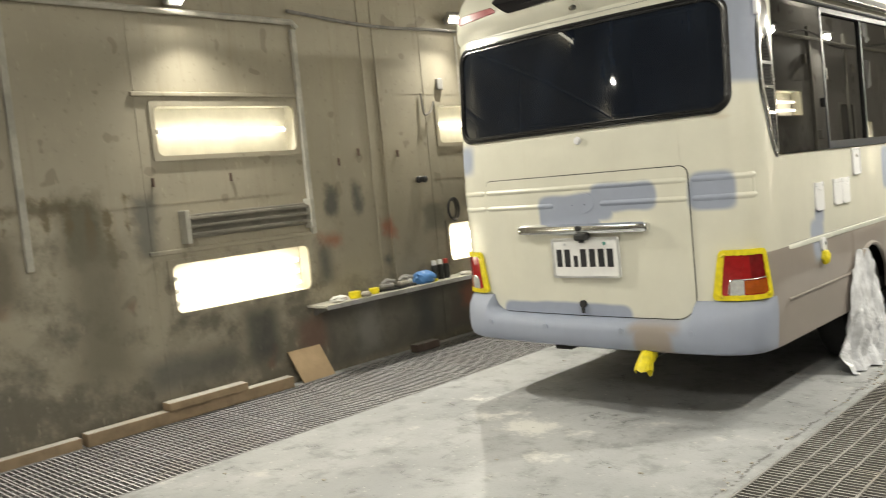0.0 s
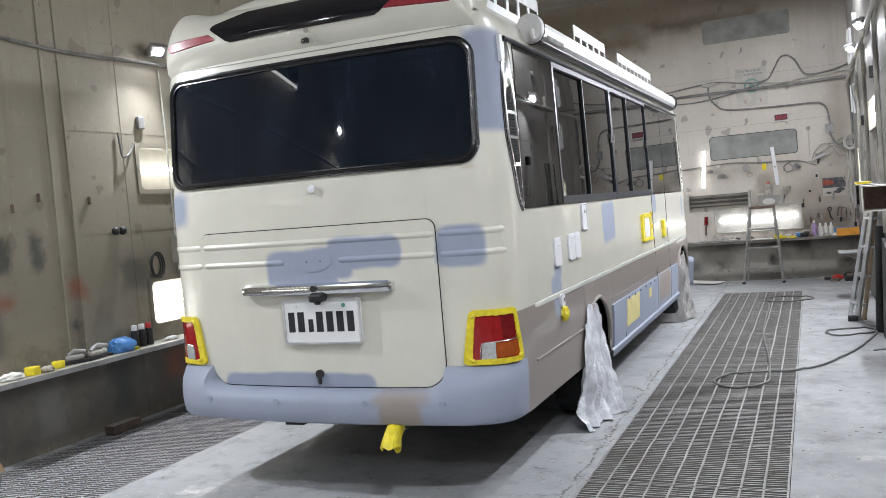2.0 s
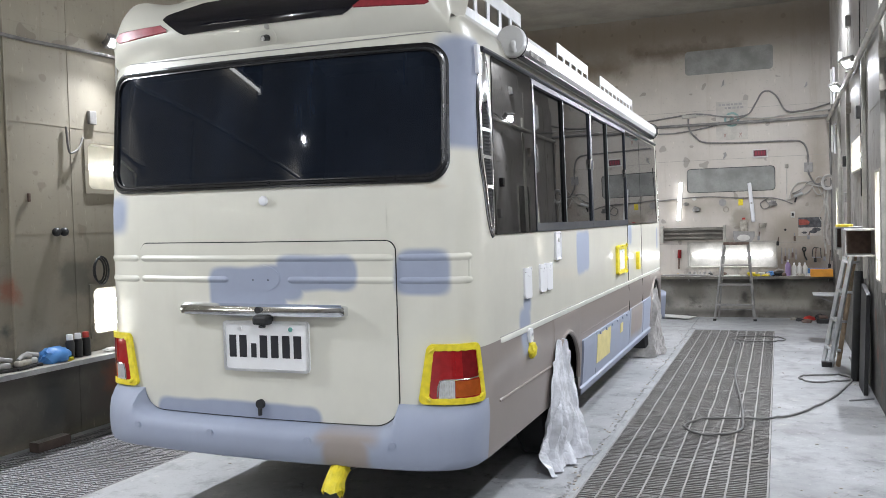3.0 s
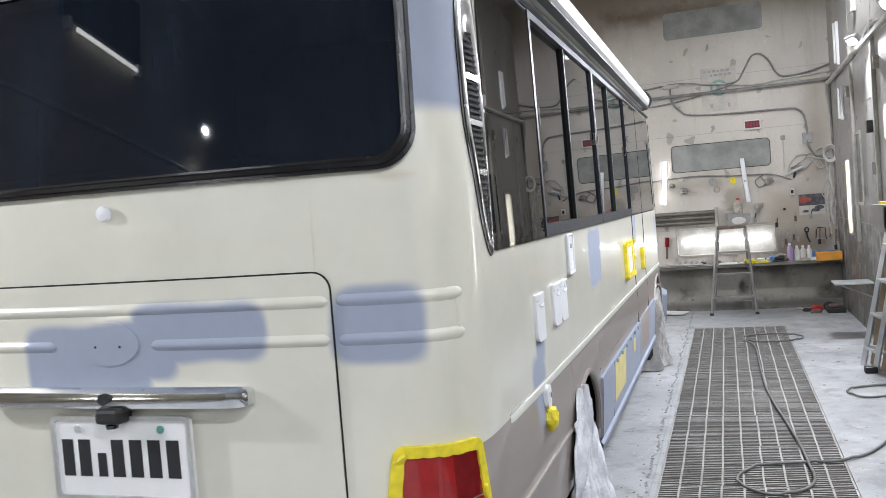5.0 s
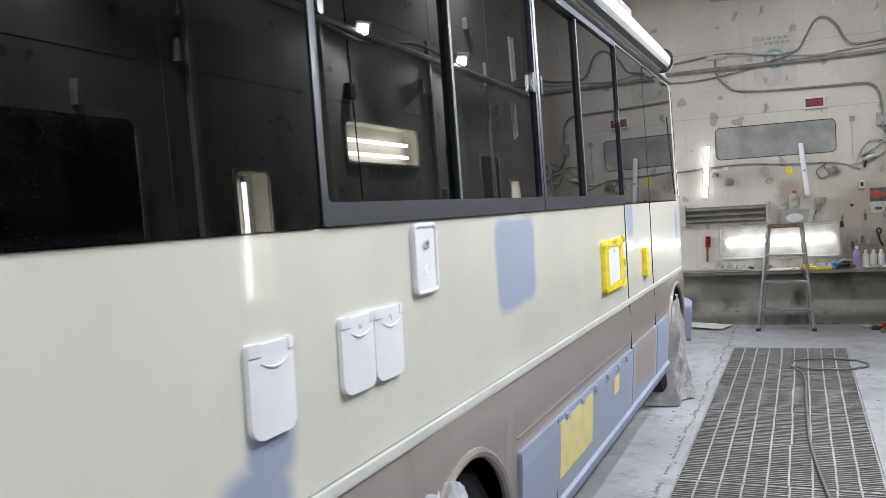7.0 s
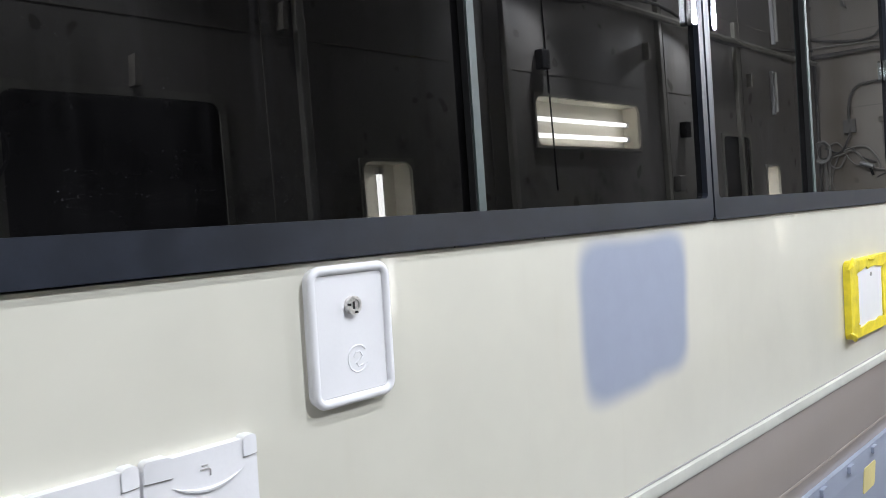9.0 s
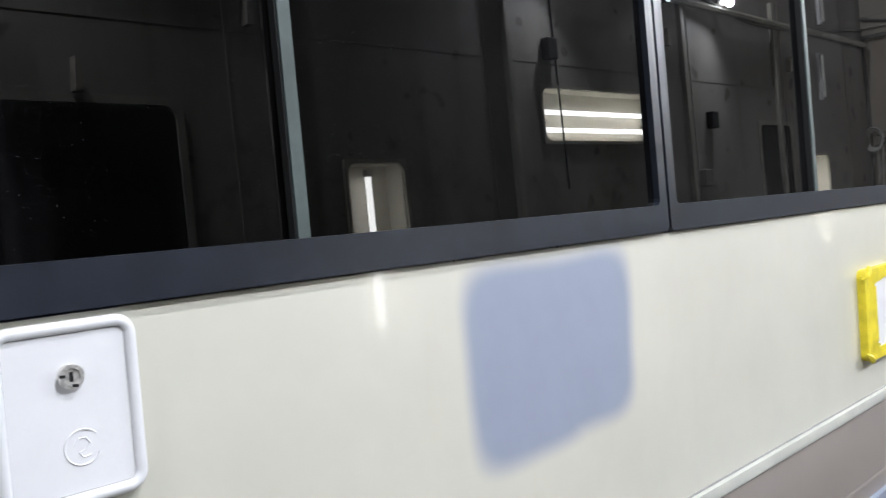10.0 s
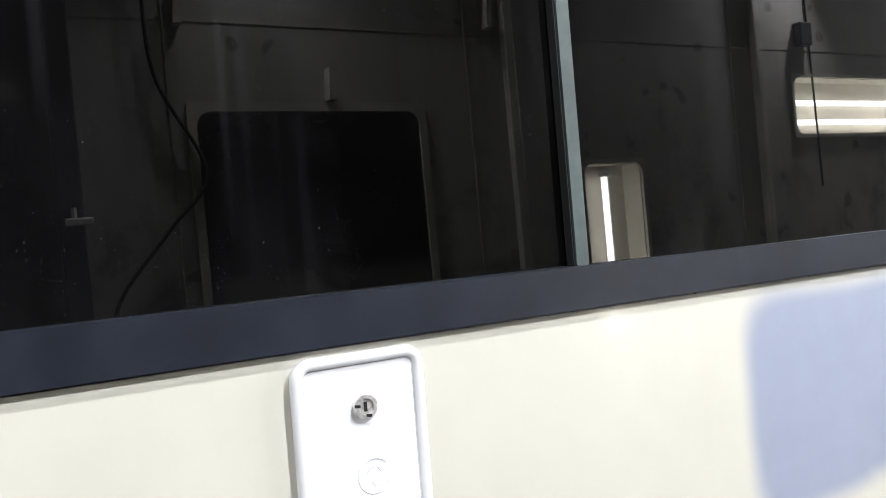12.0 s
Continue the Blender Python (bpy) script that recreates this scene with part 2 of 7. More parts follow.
    # dirt blotches, with shade painted in that deepens towards the right wall
    dirt_and_shade = math_node(nt, "MULTIPLY", ramp(nt, math_node(nt, "ADD", sep.outputs[0], math_node(nt, "MULTIPLY", math_node(nt, "SUBTRACT", big, 0.5), 1.6)), 0.9, 2.4), ramp(nt, noise_fac(nt, pos, 2.0, 5.0, 0.7), 0.25, 0.6))
    c = mix_col(nt, math_node(nt, "MULTIPLY", dirt_and_shade, 0.45), c, (0.17, 0.163, 0.158))
    nt.links.new(c, b.inputs["Base Color"])
    nt.links.new(math_node(nt, "ADD", 0.42, math_node(nt, "MULTIPLY", mid, 0.4)), b.inputs["Roughness"])
    bump(nt, b, mid, 0.15, 0.006)
    return m


def dusty(name, bare, thin, thick, rough=0.65):
    """A dark bare material with pale overspray dust settled on its upward faces, thin in places and thick in others."""
    m, nt, b, pos = material(name)
    geo = nt.nodes.new("ShaderNodeNewGeometry")
    sep = nt.nodes.new("ShaderNodeSeparateXYZ")
    nt.links.new(geo.outputs["True Normal"], sep.inputs[0])
    big, fine = noise_fac(nt, pos, 3.0, 5.0), noise_fac(nt, pos, 60.0, 3.0)
    dust = mix_col(nt, ramp(nt, big, 0.3, 0.7), thin, thick)
    dust = mix_col(nt, math_node(nt, "MULTIPLY", ramp(nt, fine, 0.5, 0.7), 0.5), dust, tuple(v * 0.6 for v in thin))
    dust = mix_col(nt, math_node(nt, "MULTIPLY", ramp(nt, noise_fac(nt, pos, 22.0, 4.0, 0.7), 0.58, 0.7), 0.6), dust, tuple(min(0.8, v * 1.3) for v in thick))
    dust = mix_col(nt, math_node(nt, "MULTIPLY", ramp(nt, noise_fac(nt, pos, 1.7, 5.0, 0.7), 0.5, 0.68), 0.5), dust, tuple(v * f for v, f in zip(thin, (1.0, 0.9, 0.76))))
    side = mix_col(nt, ramp(nt, noise_fac(nt, pos, 9.0, 4.0), 0.3, 0.7), tuple(v * 0.8 for v in bare), tuple(v * 1.15 for v in bare))
    c = mix_col(nt, ramp(nt, sep.outputs[2], 0.4, 0.9), side, dust)
    nt.links.new(c, b.inputs["Base Color"])
    b.inputs["Roughness"].default_value = rough
    bump(nt, b, fine, 0.3, 0.002)
    return m


SOOT, RUST = (0.05, 0.055, 0.055), (0.27, 0.095, 0.055)
# first a broad soft darker zone; later a dark band below the shelf
WALL_MARKS = ((1.75, 1.02, 1.45, 0.36, 0.30, (0.235, 0.21, 0.165)), (0.36, 1.36, 0.07, 0.13, 0.05, SOOT), (0.64, 1.37, 0.05, 0.12, 0.05, SOOT), (0.33, 1.06, 0.10, 0.05, 0.05, RUST), (0.95, 1.10, 0.07, 0.08, 0.05, RUST),
               (1.55, 1.14, 0.14, 0.12, 0.08, (0.10, 0.095, 0.075)), (0.24, 0.88, 0.06, 0.14, 0.07, SOOT), (0.92, 0.82, 0.04, 0.05, 0.04, SOOT), (0.05, 0.33, 0.14, 0.14, 0.07, (0.16, 0.09, 0.07)), (1.75, 0.26, 0.10, 0.14, 0.06, (0.13, 0.06, 0.04)),
               (-0.42, 0.42, 0.13, 0.20, 0.07, SOOT), (-1.68, 1.36, 0.14, 0.20, 0.08, (0.08, 0.075, 0.05)), (-1.25, 1.32, 0.07, 0.20, 0.06, (0.12, 0.12, 0.11)), *((-2.15 + 0.13 * k, 1.42 - 0.05 * (k % 3), 0.010 + 0.006 * (k % 2), 0.14 + 0.05 * (k % 3), 0.02, (0.13, 0.10, 0.055)) for k in range(7)), (-1.9, 1.50, 0.34, 0.025, 0.04, (0.11, 0.09, 0.055)), (-2.2, 1.15, 0.10, 0.22, 0.08, (0.12, 0.10, 0.07)), (-1.62, 0.8, 0.18, 0.45, 0.15, (0.15, 0.135, 0.10)),
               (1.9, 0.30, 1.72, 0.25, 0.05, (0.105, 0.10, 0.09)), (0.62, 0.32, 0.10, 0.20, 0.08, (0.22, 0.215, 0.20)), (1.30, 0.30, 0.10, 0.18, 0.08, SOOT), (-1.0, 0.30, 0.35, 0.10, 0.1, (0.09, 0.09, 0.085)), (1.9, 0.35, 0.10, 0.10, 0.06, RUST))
DULL_BROWN = (0.19, 0.145, 0.10)
# first a brown band that darkens the wall towards the ceiling, then smudges
FAR_MARKS = ((0.0, 4.15, 4.0, 0.42, 0.40, DULL_BROWN), (1.0, 3.86, 0.75, 0.07, 0.12, (0.13, 0.095, 0.065)), (-0.2, 3.70, 0.35, 0.10, 0.15, DULL_BROWN), (2.45, 1.25, 0.35, 0.28, 0.2, (0.36, 0.31, 0.25)),
              (2.45, 0.78, 0.40, 0.16, 0.15, (0.22, 0.17, 0.12)), (1.72, 1.42, 0.10, 0.14, 0.06, (0.30, 0.26, 0.20)), (2.75, 2.2, 0.12, 0.6, 0.15, (0.34, 0.29, 0.23)), (1.2, 1.62, 0.5, 0.08, 0.12, (0.38, 0.34, 0.28)))
# dark strips under the shelf and along the floor, blotches between
LOW_MARKS = ((1.4, 0.55, 1.6, 0.05, 0.06, (0.07, 0.065, 0.055)), (0.45, 0.22, 0.30, 0.08, 0.08, (0.05, 0.05, 0.048)), (1.0, 0.40, 0.22, 0.16, 0.10, (0.17, 0.155, 0.13)), (2.2, 0.45, 0.10, 0.14, 0.06, (0.08, 0.075, 0.065)),
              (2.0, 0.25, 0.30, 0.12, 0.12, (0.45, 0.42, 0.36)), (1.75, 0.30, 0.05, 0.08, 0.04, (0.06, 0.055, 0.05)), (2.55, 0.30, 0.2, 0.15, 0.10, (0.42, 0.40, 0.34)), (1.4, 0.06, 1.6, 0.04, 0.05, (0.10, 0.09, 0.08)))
SIDE_PATCHES = ((2.333, 1.246, 0.199, 0.138, 0.02), (2.275, 1.236, 0.140, 0.134, 0.02), (2.25, 1.19, 0.115, 0.085, 0.02), (0.935, 1.03, 0.075, 0.06, 0.02), (0.885, 0.945, 0.10, 0.07, 0.025), (4.29, 1.33, 0.095, 0.10, 0.02), (6.08, 1.24, 0.06, 0.12, 0.02))
REAR_PATCHES = ((-0.10, 1.170, 0.215, 0.115, 0.014), (0.27, 1.255, 0.205, 0.080, 0.014), (0.07, 1.21, 0.13, 0.08, 0.014), (0.775, 1.255, 0.125, 0.100, 0.014), (-0.19, 0.59, 0.475, 0.055, 0.012),
                (0.96, 2.04, 0.13, 0.25, 0.025), (-0.93, 1.55, 0.085, 0.095, 0.03))
M = {
    "cream": body_paint("cream_paint", CREAM, SIDE_PATCHES, REAR_PATCHES),
    "taupe": body_paint("taupe_paint", TAUPE, ((0.90, 0.84, 0.10, 0.07, 0.03),), (), PRIMER, 0.3),
    "primer": body_paint("primer_paint", PRIMER, (), ((0.45, 0.46, 0.11, 0.09, 0.02), (0.45, 0.53, 0.15, 0.03, 0.03)), TAUPE, 0.56),
    "panel_primer": body_paint("panel_primer", PRIMER, ((4.55, 0.53, 0.34, 0.14, 0.05),), (), TAUPE, 0.5),
    "glass": tinted_glass("tinted_glass", (0.018, 0.018, 0.02), 0.007, 0.05, (0.33, 0.32, 0.34), 0.3, 0.0015),
    # its even bluish haze is painted in for the glow the glass mirrors
    "rear_glass": tinted_glass("rear_tinted_glass", (0.012, 0.013, 0.016), 0.02, 0.05, (0.21, 0.29, 0.46), 0.02, 0.034),
    "sash": plain("sash_edge", (0.060, 0.080, 0.077), 0.5, 0.0, 0.2, 12, 120),
    "slate": plain("slate_trim", (0.012, 0.0155, 0.025), 0.38, 0.0, 0.25, 12, 200),
    "rubber": plain("black_rubber", (0.012, 0.012, 0.013), 0.24, 0.0, 0.3, 10, 120),
    "gap": plain("gap_black", (0.008, 0.008, 0.008), 0.8),
    "chrome": plain("chrome", (0.78, 0.79, 0.80), 0.12, 1.0, 0.06, 20, 90),
    "white_plastic": plain("white_plastic", (0.82, 0.82, 0.84), 0.35, 0.0, 0.03, 6, 200),
    "lock_metal": plain("bright_lock_metal", (0.72, 0.70, 0.67), 0.36, 0.6, 0.25, 300, 900),
    "awning_white": plain("awning_white", (0.70, 0.70, 0.69), 0.35, 0.0, 0.05, 5, 60),
    "yellow_tape": plain("yellow_tape", (0.80, 0.66, 0.03), 0.45, 0.0, 0.14, 30, 120, 0.5),
    "yellow_paper": plain("yellow_paper", (0.70, 0.61, 0.27), 0.7, 0.0, 0.08, 10, 90),
    "red_lens": plain("red_lens", (0.34, 0.012, 0.014), 0.1, 0.0, 0.15, 30, 200, 0.0, 0.8),
    "dark_red_lens": plain("dark_red_lens", (0.19, 0.009, 0.011), 0.1, 0.0, 0.15, 30, 200, 0.0, 0.8),
    "faded_red_lens": plain("faded_red_lens", (0.30, 0.035, 0.045), 0.3, 0.0, 0.2, 30, 200, 0.0, 0.3),
    "amber_lens": plain("amber_lens", (0.42, 0.09, 0.015), 0.12, 0.0, 0.15, 30, 200, 0.0, 0.8),
    "clear_lens": plain("clear_lens", (0.62, 0.62, 0.60), 0.12, 0.0, 0.2, 60, 300, 0.0, 0.8),
    "plate_white": plain("plate_white", (0.80, 0.80, 0.80), 0.4, 0.0, 0.03),
    "ink": plain("plate_ink", (0.015, 0.015, 0.02), 0.5),
    "tyre": plain("tyre", (0.015, 0.015, 0.016), 0.8, 0.0, 0.3),
    "chassis": plain("chassis", (0.02, 0.02, 0.02), 0.8, 0.0, 0.3),
    "plastic_sheet": plain("plastic_sheet", (0.72, 0.73, 0.77), 0.24, 0.0, 0.22, 9, 40, 0.3),
    "galv": plain("galvanised_steel", (0.36, 0.36, 0.37), 0.48, 0.75, 0.25, 9, 60),
    "moulding": plain("ivory_moulding", (0.66, 0.66, 0.60), 0.3, 0.0, 0.08, 6, 90),
    "dark_steel": plain("dark_steel", (0.22, 0.21, 0.20), 0.42, 0.6, 0.15, 20, 90),
    "door_dark": plain("dark_door_paint", (0.035, 0.036, 0.036), 0.45, 0.0, 0.3, 5, 60),
    "pit_edge": plain("dusty_edge", (0.30, 0.295, 0.30), 0.75, 0.1, 0.4, 7, 60),
    "grate_bar": dusty("grating_cross_bar", (0.16, 0.154, 0.146), (0.23, 0.223, 0.213), (0.40, 0.39, 0.377)),
    "grate_rail": dusty("grating_bearing_bar", (0.16, 0.154, 0.146), (0.26, 0.253, 0.243), (0.40, 0.39, 0.377)),
    "grate_pale": dusty("pale_dusty_grating", (0.19, 0.19, 0.194), (0.40, 0.40, 0.41), (0.58, 0.58, 0.595)),
    "pit": plain("pit", (0.06, 0.058, 0.055), 0.9, 0.0, 0.3),
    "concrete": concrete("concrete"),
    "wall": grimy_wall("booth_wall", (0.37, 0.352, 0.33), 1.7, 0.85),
    "wall_left": grimy_wall("booth_wall_left", (0.40, 0.36, 0.284), 1.15, 0.68, [(y - 0.11, *rest) for y, *rest in WALL_MARKS], 1, 0.3),
    "wall_far": grimy_wall("booth_wall_far", (0.62, 0.572, 0.515), 0.75, 0.7, FAR_MARKS, 0, 0.4),
    "wall_low": grimy_wall("booth_wall_low", (0.40, 0.378, 0.335), 0.62, 0.95, LOW_MARKS, 0),
    "ceiling": plain("ceiling_paint", (0.30, 0.28, 0.245), 0.7, 0.0, 0.2, 1.5, 30),
    "frame_paint": plain("frame_paint", (0.42, 0.405, 0.36), 0.5, 0.0, 0.2, 6, 60),
    "grey_metal": plain("grey_metal", (0.33, 0.32, 0.31), 0.5, 0.3, 0.2, 6, 60),
    "dim_reflector": plain("dusty_reflector", (0.52, 0.505, 0.475), 0.5, 0.0, 0.2, 5, 50),
    "plastic_grey": plain("dusty_plastic_sheet", (0.36, 0.35, 0.34), 0.3, 0.0, 0.3, 9, 40, 0.3),
    "reflector": plain("reflector_white", (0.78, 0.75, 0.66), 0.35, 0.0, 0.08, 5, 50),
    "dull_glass": plain("dusty_lamp_glass", (0.30, 0.302, 0.288), 0.14, 0.0, 0.2, 4, 60, 0.0, 0.6),
    "dark_glass": plain("dark_lamp_glass", (0.03, 0.03, 0.032), 0.1, 0.0, 0.4, 4, 60, 0.0, 0.6),
    "tube": emitter("tube_light", (1.0, 0.97, 0.90), TUBE_UP),
    "tube_side": emitter("tube_light_side", (1.0, 0.97, 0.92), TUBE_SIDE),
    "tube_low": emitter("tube_light_low", (1.0, 0.98, 0.93), TUBE_LOW),
    "tube_white": emitter("tube_light_white", (1.0, 0.99, 0.97), TUBE_FAR),
    "flood": emitter("flood_lens", (0.97, 0.985, 1.0), LENS),
    "cable": plain("grey_cable", (0.22, 0.21, 0.20), 0.6, 0.0, 0.25, 10, 80),
    "hose_grey": plain("grey_hose", (0.15, 0.148, 0.142), 0.55, 0.0, 0.25, 10, 80),
    "pale_cable": plain("pale_cable", (0.50, 0.48, 0.44), 0.6, 0.0, 0.2, 10, 80),
    "black": plain("black_paint", (0.02, 0.02, 0.021), 0.5, 0.0, 0.3),
    "gloss_black": plain("gloss_black", (0.008, 0.008, 0.012), 0.10, 0.0, 0.2, 6, 100, 0.0, 1.0),
    "wood": dusty("dusty_wood", (0.34, 0.25, 0.165), (0.50, 0.46, 0.41), (0.62, 0.59, 0.55), 0.75),
    "card": plain("cardboard", (0.52, 0.38, 0.24), 0.75, 0.0, 0.1, 6, 70),
    "brick": plain("dirty_brick", (0.16, 0.11, 0.09), 0.85, 0.0, 0.25, 20, 90, 0.4),
    "dusty_brick": dusty("dusty_brick", (0.10, 0.075, 0.065), (0.24, 0.22, 0.2), (0.36, 0.34, 0.32), 0.85),
    "alu": plain("aluminium", (0.68, 0.69, 0.70), 0.38, 0.8, 0.15, 6, 60),
    "dull_alu": plain("dull_aluminium", (0.31, 0.30, 0.29), 0.45, 0.5, 0.2, 6, 60),
    "batten_brown": plain("dusty_brown_steel", (0.20, 0.185, 0.16), 0.5, 0.1, 0.2, 6, 60),
    "blue": plain("blue_plastic", (0.07, 0.22, 0.52), 0.4),
    "purple": plain("purple_plastic", (0.36, 0.26, 0.48), 0.4),
    "orange": plain("orange_card", (0.75, 0.33, 0.04), 0.6),
    "red": plain("red_paint", (0.50, 0.04, 0.03), 0.45),
    "green": plain("green_print", (0.23, 0.36, 0.335), 0.7),
    "bolt_green": plain("green_bolt", (0.10, 0.30, 0.26), 0.45),
    "spray_dark": plain("sprayed_dark", (0.09, 0.092, 0.10), 0.6, 0.0, 0.5, 14, 90),
    "spray_red": plain("sprayed_red", (0.38, 0.085, 0.06), 0.6, 0.0, 0.4, 14, 90),
    "old_paper": plain("old_paper", (0.53, 0.50, 0.455), 0.8, 0.0, 0.12, 9, 60),
    "faded_print": plain("reddish_print", (0.42, 0.30, 0.27), 0.8),
    "clock_red": plain("dull_red_window", (0.12, 0.032, 0.042), 0.3),
    "paper": plain("paper", (0.66, 0.65, 0.62), 0.8, 0.0, 0.08),
    "print": plain("faded_print", (0.36, 0.35, 0.34), 0.8),
    "rag": plain("dirty_rag", (0.40, 0.37, 0.32), 0.9, 0.0, 0.25, 20, 90, 0.5),
    "digits": emitter("clock_digits", (0.26, 0.03, 0.05), 0.04),
}


# ---- building helpers ----
def part(name, bm, mat, parent=None, label="", smooth=False):
    me = bpy.data.meshes.new(name)
    bmesh.ops.recalc_face_normals(bm, faces=bm.faces)
    bm.to_mesh(me)
    bm.free()
    me.materials.append(M[mat])
    if smooth:
        for p in me.polygons:
            p.use_smooth = True
        me.set_sharp_from_angle(angle=radians(38))
    ob = new(name, me)
    if parent is not None:
        ob.parent = parent
        ob.matrix_parent_inverse = parent.matrix_world.inverted()
    if label:
        ob["label"] = label
    return ob


def thing(name, loc, label, category, group="", kind=""):
    ob = tagged(new(name), label, category, group, kind)
    ob.empty_display_size = 0.1
    ob.matrix_world = Matrix.Translation(loc)
    ob.location = loc
    return ob


def add_box(bm, a, b, bevel=0.0, seg=2):
    r = bmesh.ops.create_cube(bm, size=1.0)
    vs = r["verts"]
    c = [(p + q) / 2 for p, q in zip(a, b)]
    s = [abs(q - p) for p, q in zip(a, b)]
    for v in vs:
        v.co = Vector(c[i] + v.co[i] * s[i] for i in range(3))
    if bevel > 0:
        es = list({e for v in vs for e in v.link_edges})
        bmesh.ops.bevel(bm, geom=es, offset=min(bevel, 0.45 * min(s)), segments=seg, affect="EDGES", profile=0.5)
    return bm


def box_bm(a, b, bevel=0.0, seg=2):
    return add_box(bmesh.new(), a, b, bevel, seg)


def add_tube(bm, pts, r, seg=8, closed=False, caps=True):
    """A round bar swept along points; r is one radius or one for each point."""
    pts = [Vector(p) for p in pts]
    rings, n = [], len(pts)
    up = None
    for i, p in enumerate(pts):
        a = pts[(i - 1) % n] if closed or i > 0 else p
        b = pts[(i + 1) % n] if closed or i < n - 1 else p
        d = (b - a).normalized()
        if up is None:
            up = d.orthogonal().normalized()
        up = (up - d * up.dot(d)).normalized()
        side = d.cross(up)
        rad = r[i] if isinstance(r, (list, tuple)) else r
        rings.append([bm.verts.new(p + (up * math.cos(k * math.tau / seg) + side * math.sin(k * math.tau / seg)) * rad) for k in range(seg)])
    for i in range(n if closed else n - 1):
        p, q = rings[i], rings[(i + 1) % n]
        for k in range(seg):
            bm.faces.new((p[k], p[(k + 1) % seg], q[(k + 1) % seg], q[k]))
    if caps and not closed:
        bm.faces.new(rings[0])
        bm.faces.new(rings[-1])
    return bm


def tube_bm(pts, r, seg=8, closed=False):
    return add_tube(bmesh.new(), pts, r, seg, closed)


def smooth_path(pts, n=8):
    """Points on a smooth curve through the given points."""
    pts = [Vector(p) for p in pts]
    out = []
    for i in range(len(pts) - 1):
        p0, p1, p2, p3 = pts[max(i - 1, 0)], pts[i], pts[i + 1], pts[min(i + 2, len(pts) - 1)]
        for k in range(n):
            t = k / n
            out.append(0.5 * (2 * p1 + (p2 - p0) * t + (2 * p0 - 5 * p1 + 4 * p2 - p3) * t * t + (3 * p1 - p0 - 3 * p2 + p3) * t ** 3))
    out.append(pts[-1])
    return out


def lathe_bm(profile, at, seg=16):
    """Turned shape: (radius, height) pairs round a vertical axis at a place."""
    bm = bmesh.new()
    rings = [[bm.verts.new((at[0] + r * math.cos(k * math.tau / seg), at[1] + r * math.sin(k * math.tau / seg), at[2] + h)) for k in range(seg)] for r, h in profile]
    for p, q in zip(rings, rings[1:]):
        for k in range(seg):
            bm.faces.new((p[k], p[(k + 1) % seg], q[(k + 1) % seg], q[k]))
    bm.faces.new(rings[0])
    bm.faces.new(rings[-1])
    return bm


def rounded(u0, u1, v0, v1, r, n=5):
    """Outline of a rounded rectangle; r is one radius, or (bottom, top)."""
    rb, rt = r if isinstance(r, tuple) else (r, r)
    out = []
    for cu, cv, rad, a0 in ((u1 - rb, v0 + rb, rb, -90), (u1 - rt, v1 - rt, rt, 0), (u0 + rt, v1 - rt, rt, 90), (u0 + rb, v0 + rb, rb, 180)):
        for k in range(n + 1):
            a = radians(a0 + 90 * k / n)
            out.append((cu + rad * math.cos(a), cv + rad * math.sin(a)))
    return out


def plate_bm(outline, fn, depth):
    """A slab with the given outline: fn(u, v, d) gives the place d metres out from its ground; 0 to depth."""
    bm = bmesh.new()
    lo = [bm.verts.new(fn(u, v, 0.0)) for u, v in outline]
    hi = [bm.verts.new(fn(u, v, depth)) for u, v in outline]
    n = len(outline)
    for i in range(n):
        bm.faces.new((lo[i], lo[(i + 1) % n], hi[(i + 1) % n], hi[i]))
    bm.faces.new(hi)
    bm.faces.new(lo)
    return bm


def ring_bm(outer, inner, fn, depth, back=0.0):
    """A frame between two outlines of equal length."""
    bm = bmesh.new()
    n = len(outer)
    rows = [[bm.verts.new(fn(u, v, d)) for u, v in line] for line, d in ((outer, back), (outer, depth), (inner, depth), (inner, back))]
    for a, b in ((0, 1), (1, 2), (2, 3), (3, 0)):
        for i in range(n):
            bm.faces.new((rows[a][i], rows[a][(i + 1) % n], rows[b][(i + 1) % n], rows[b][i]))
    return bm


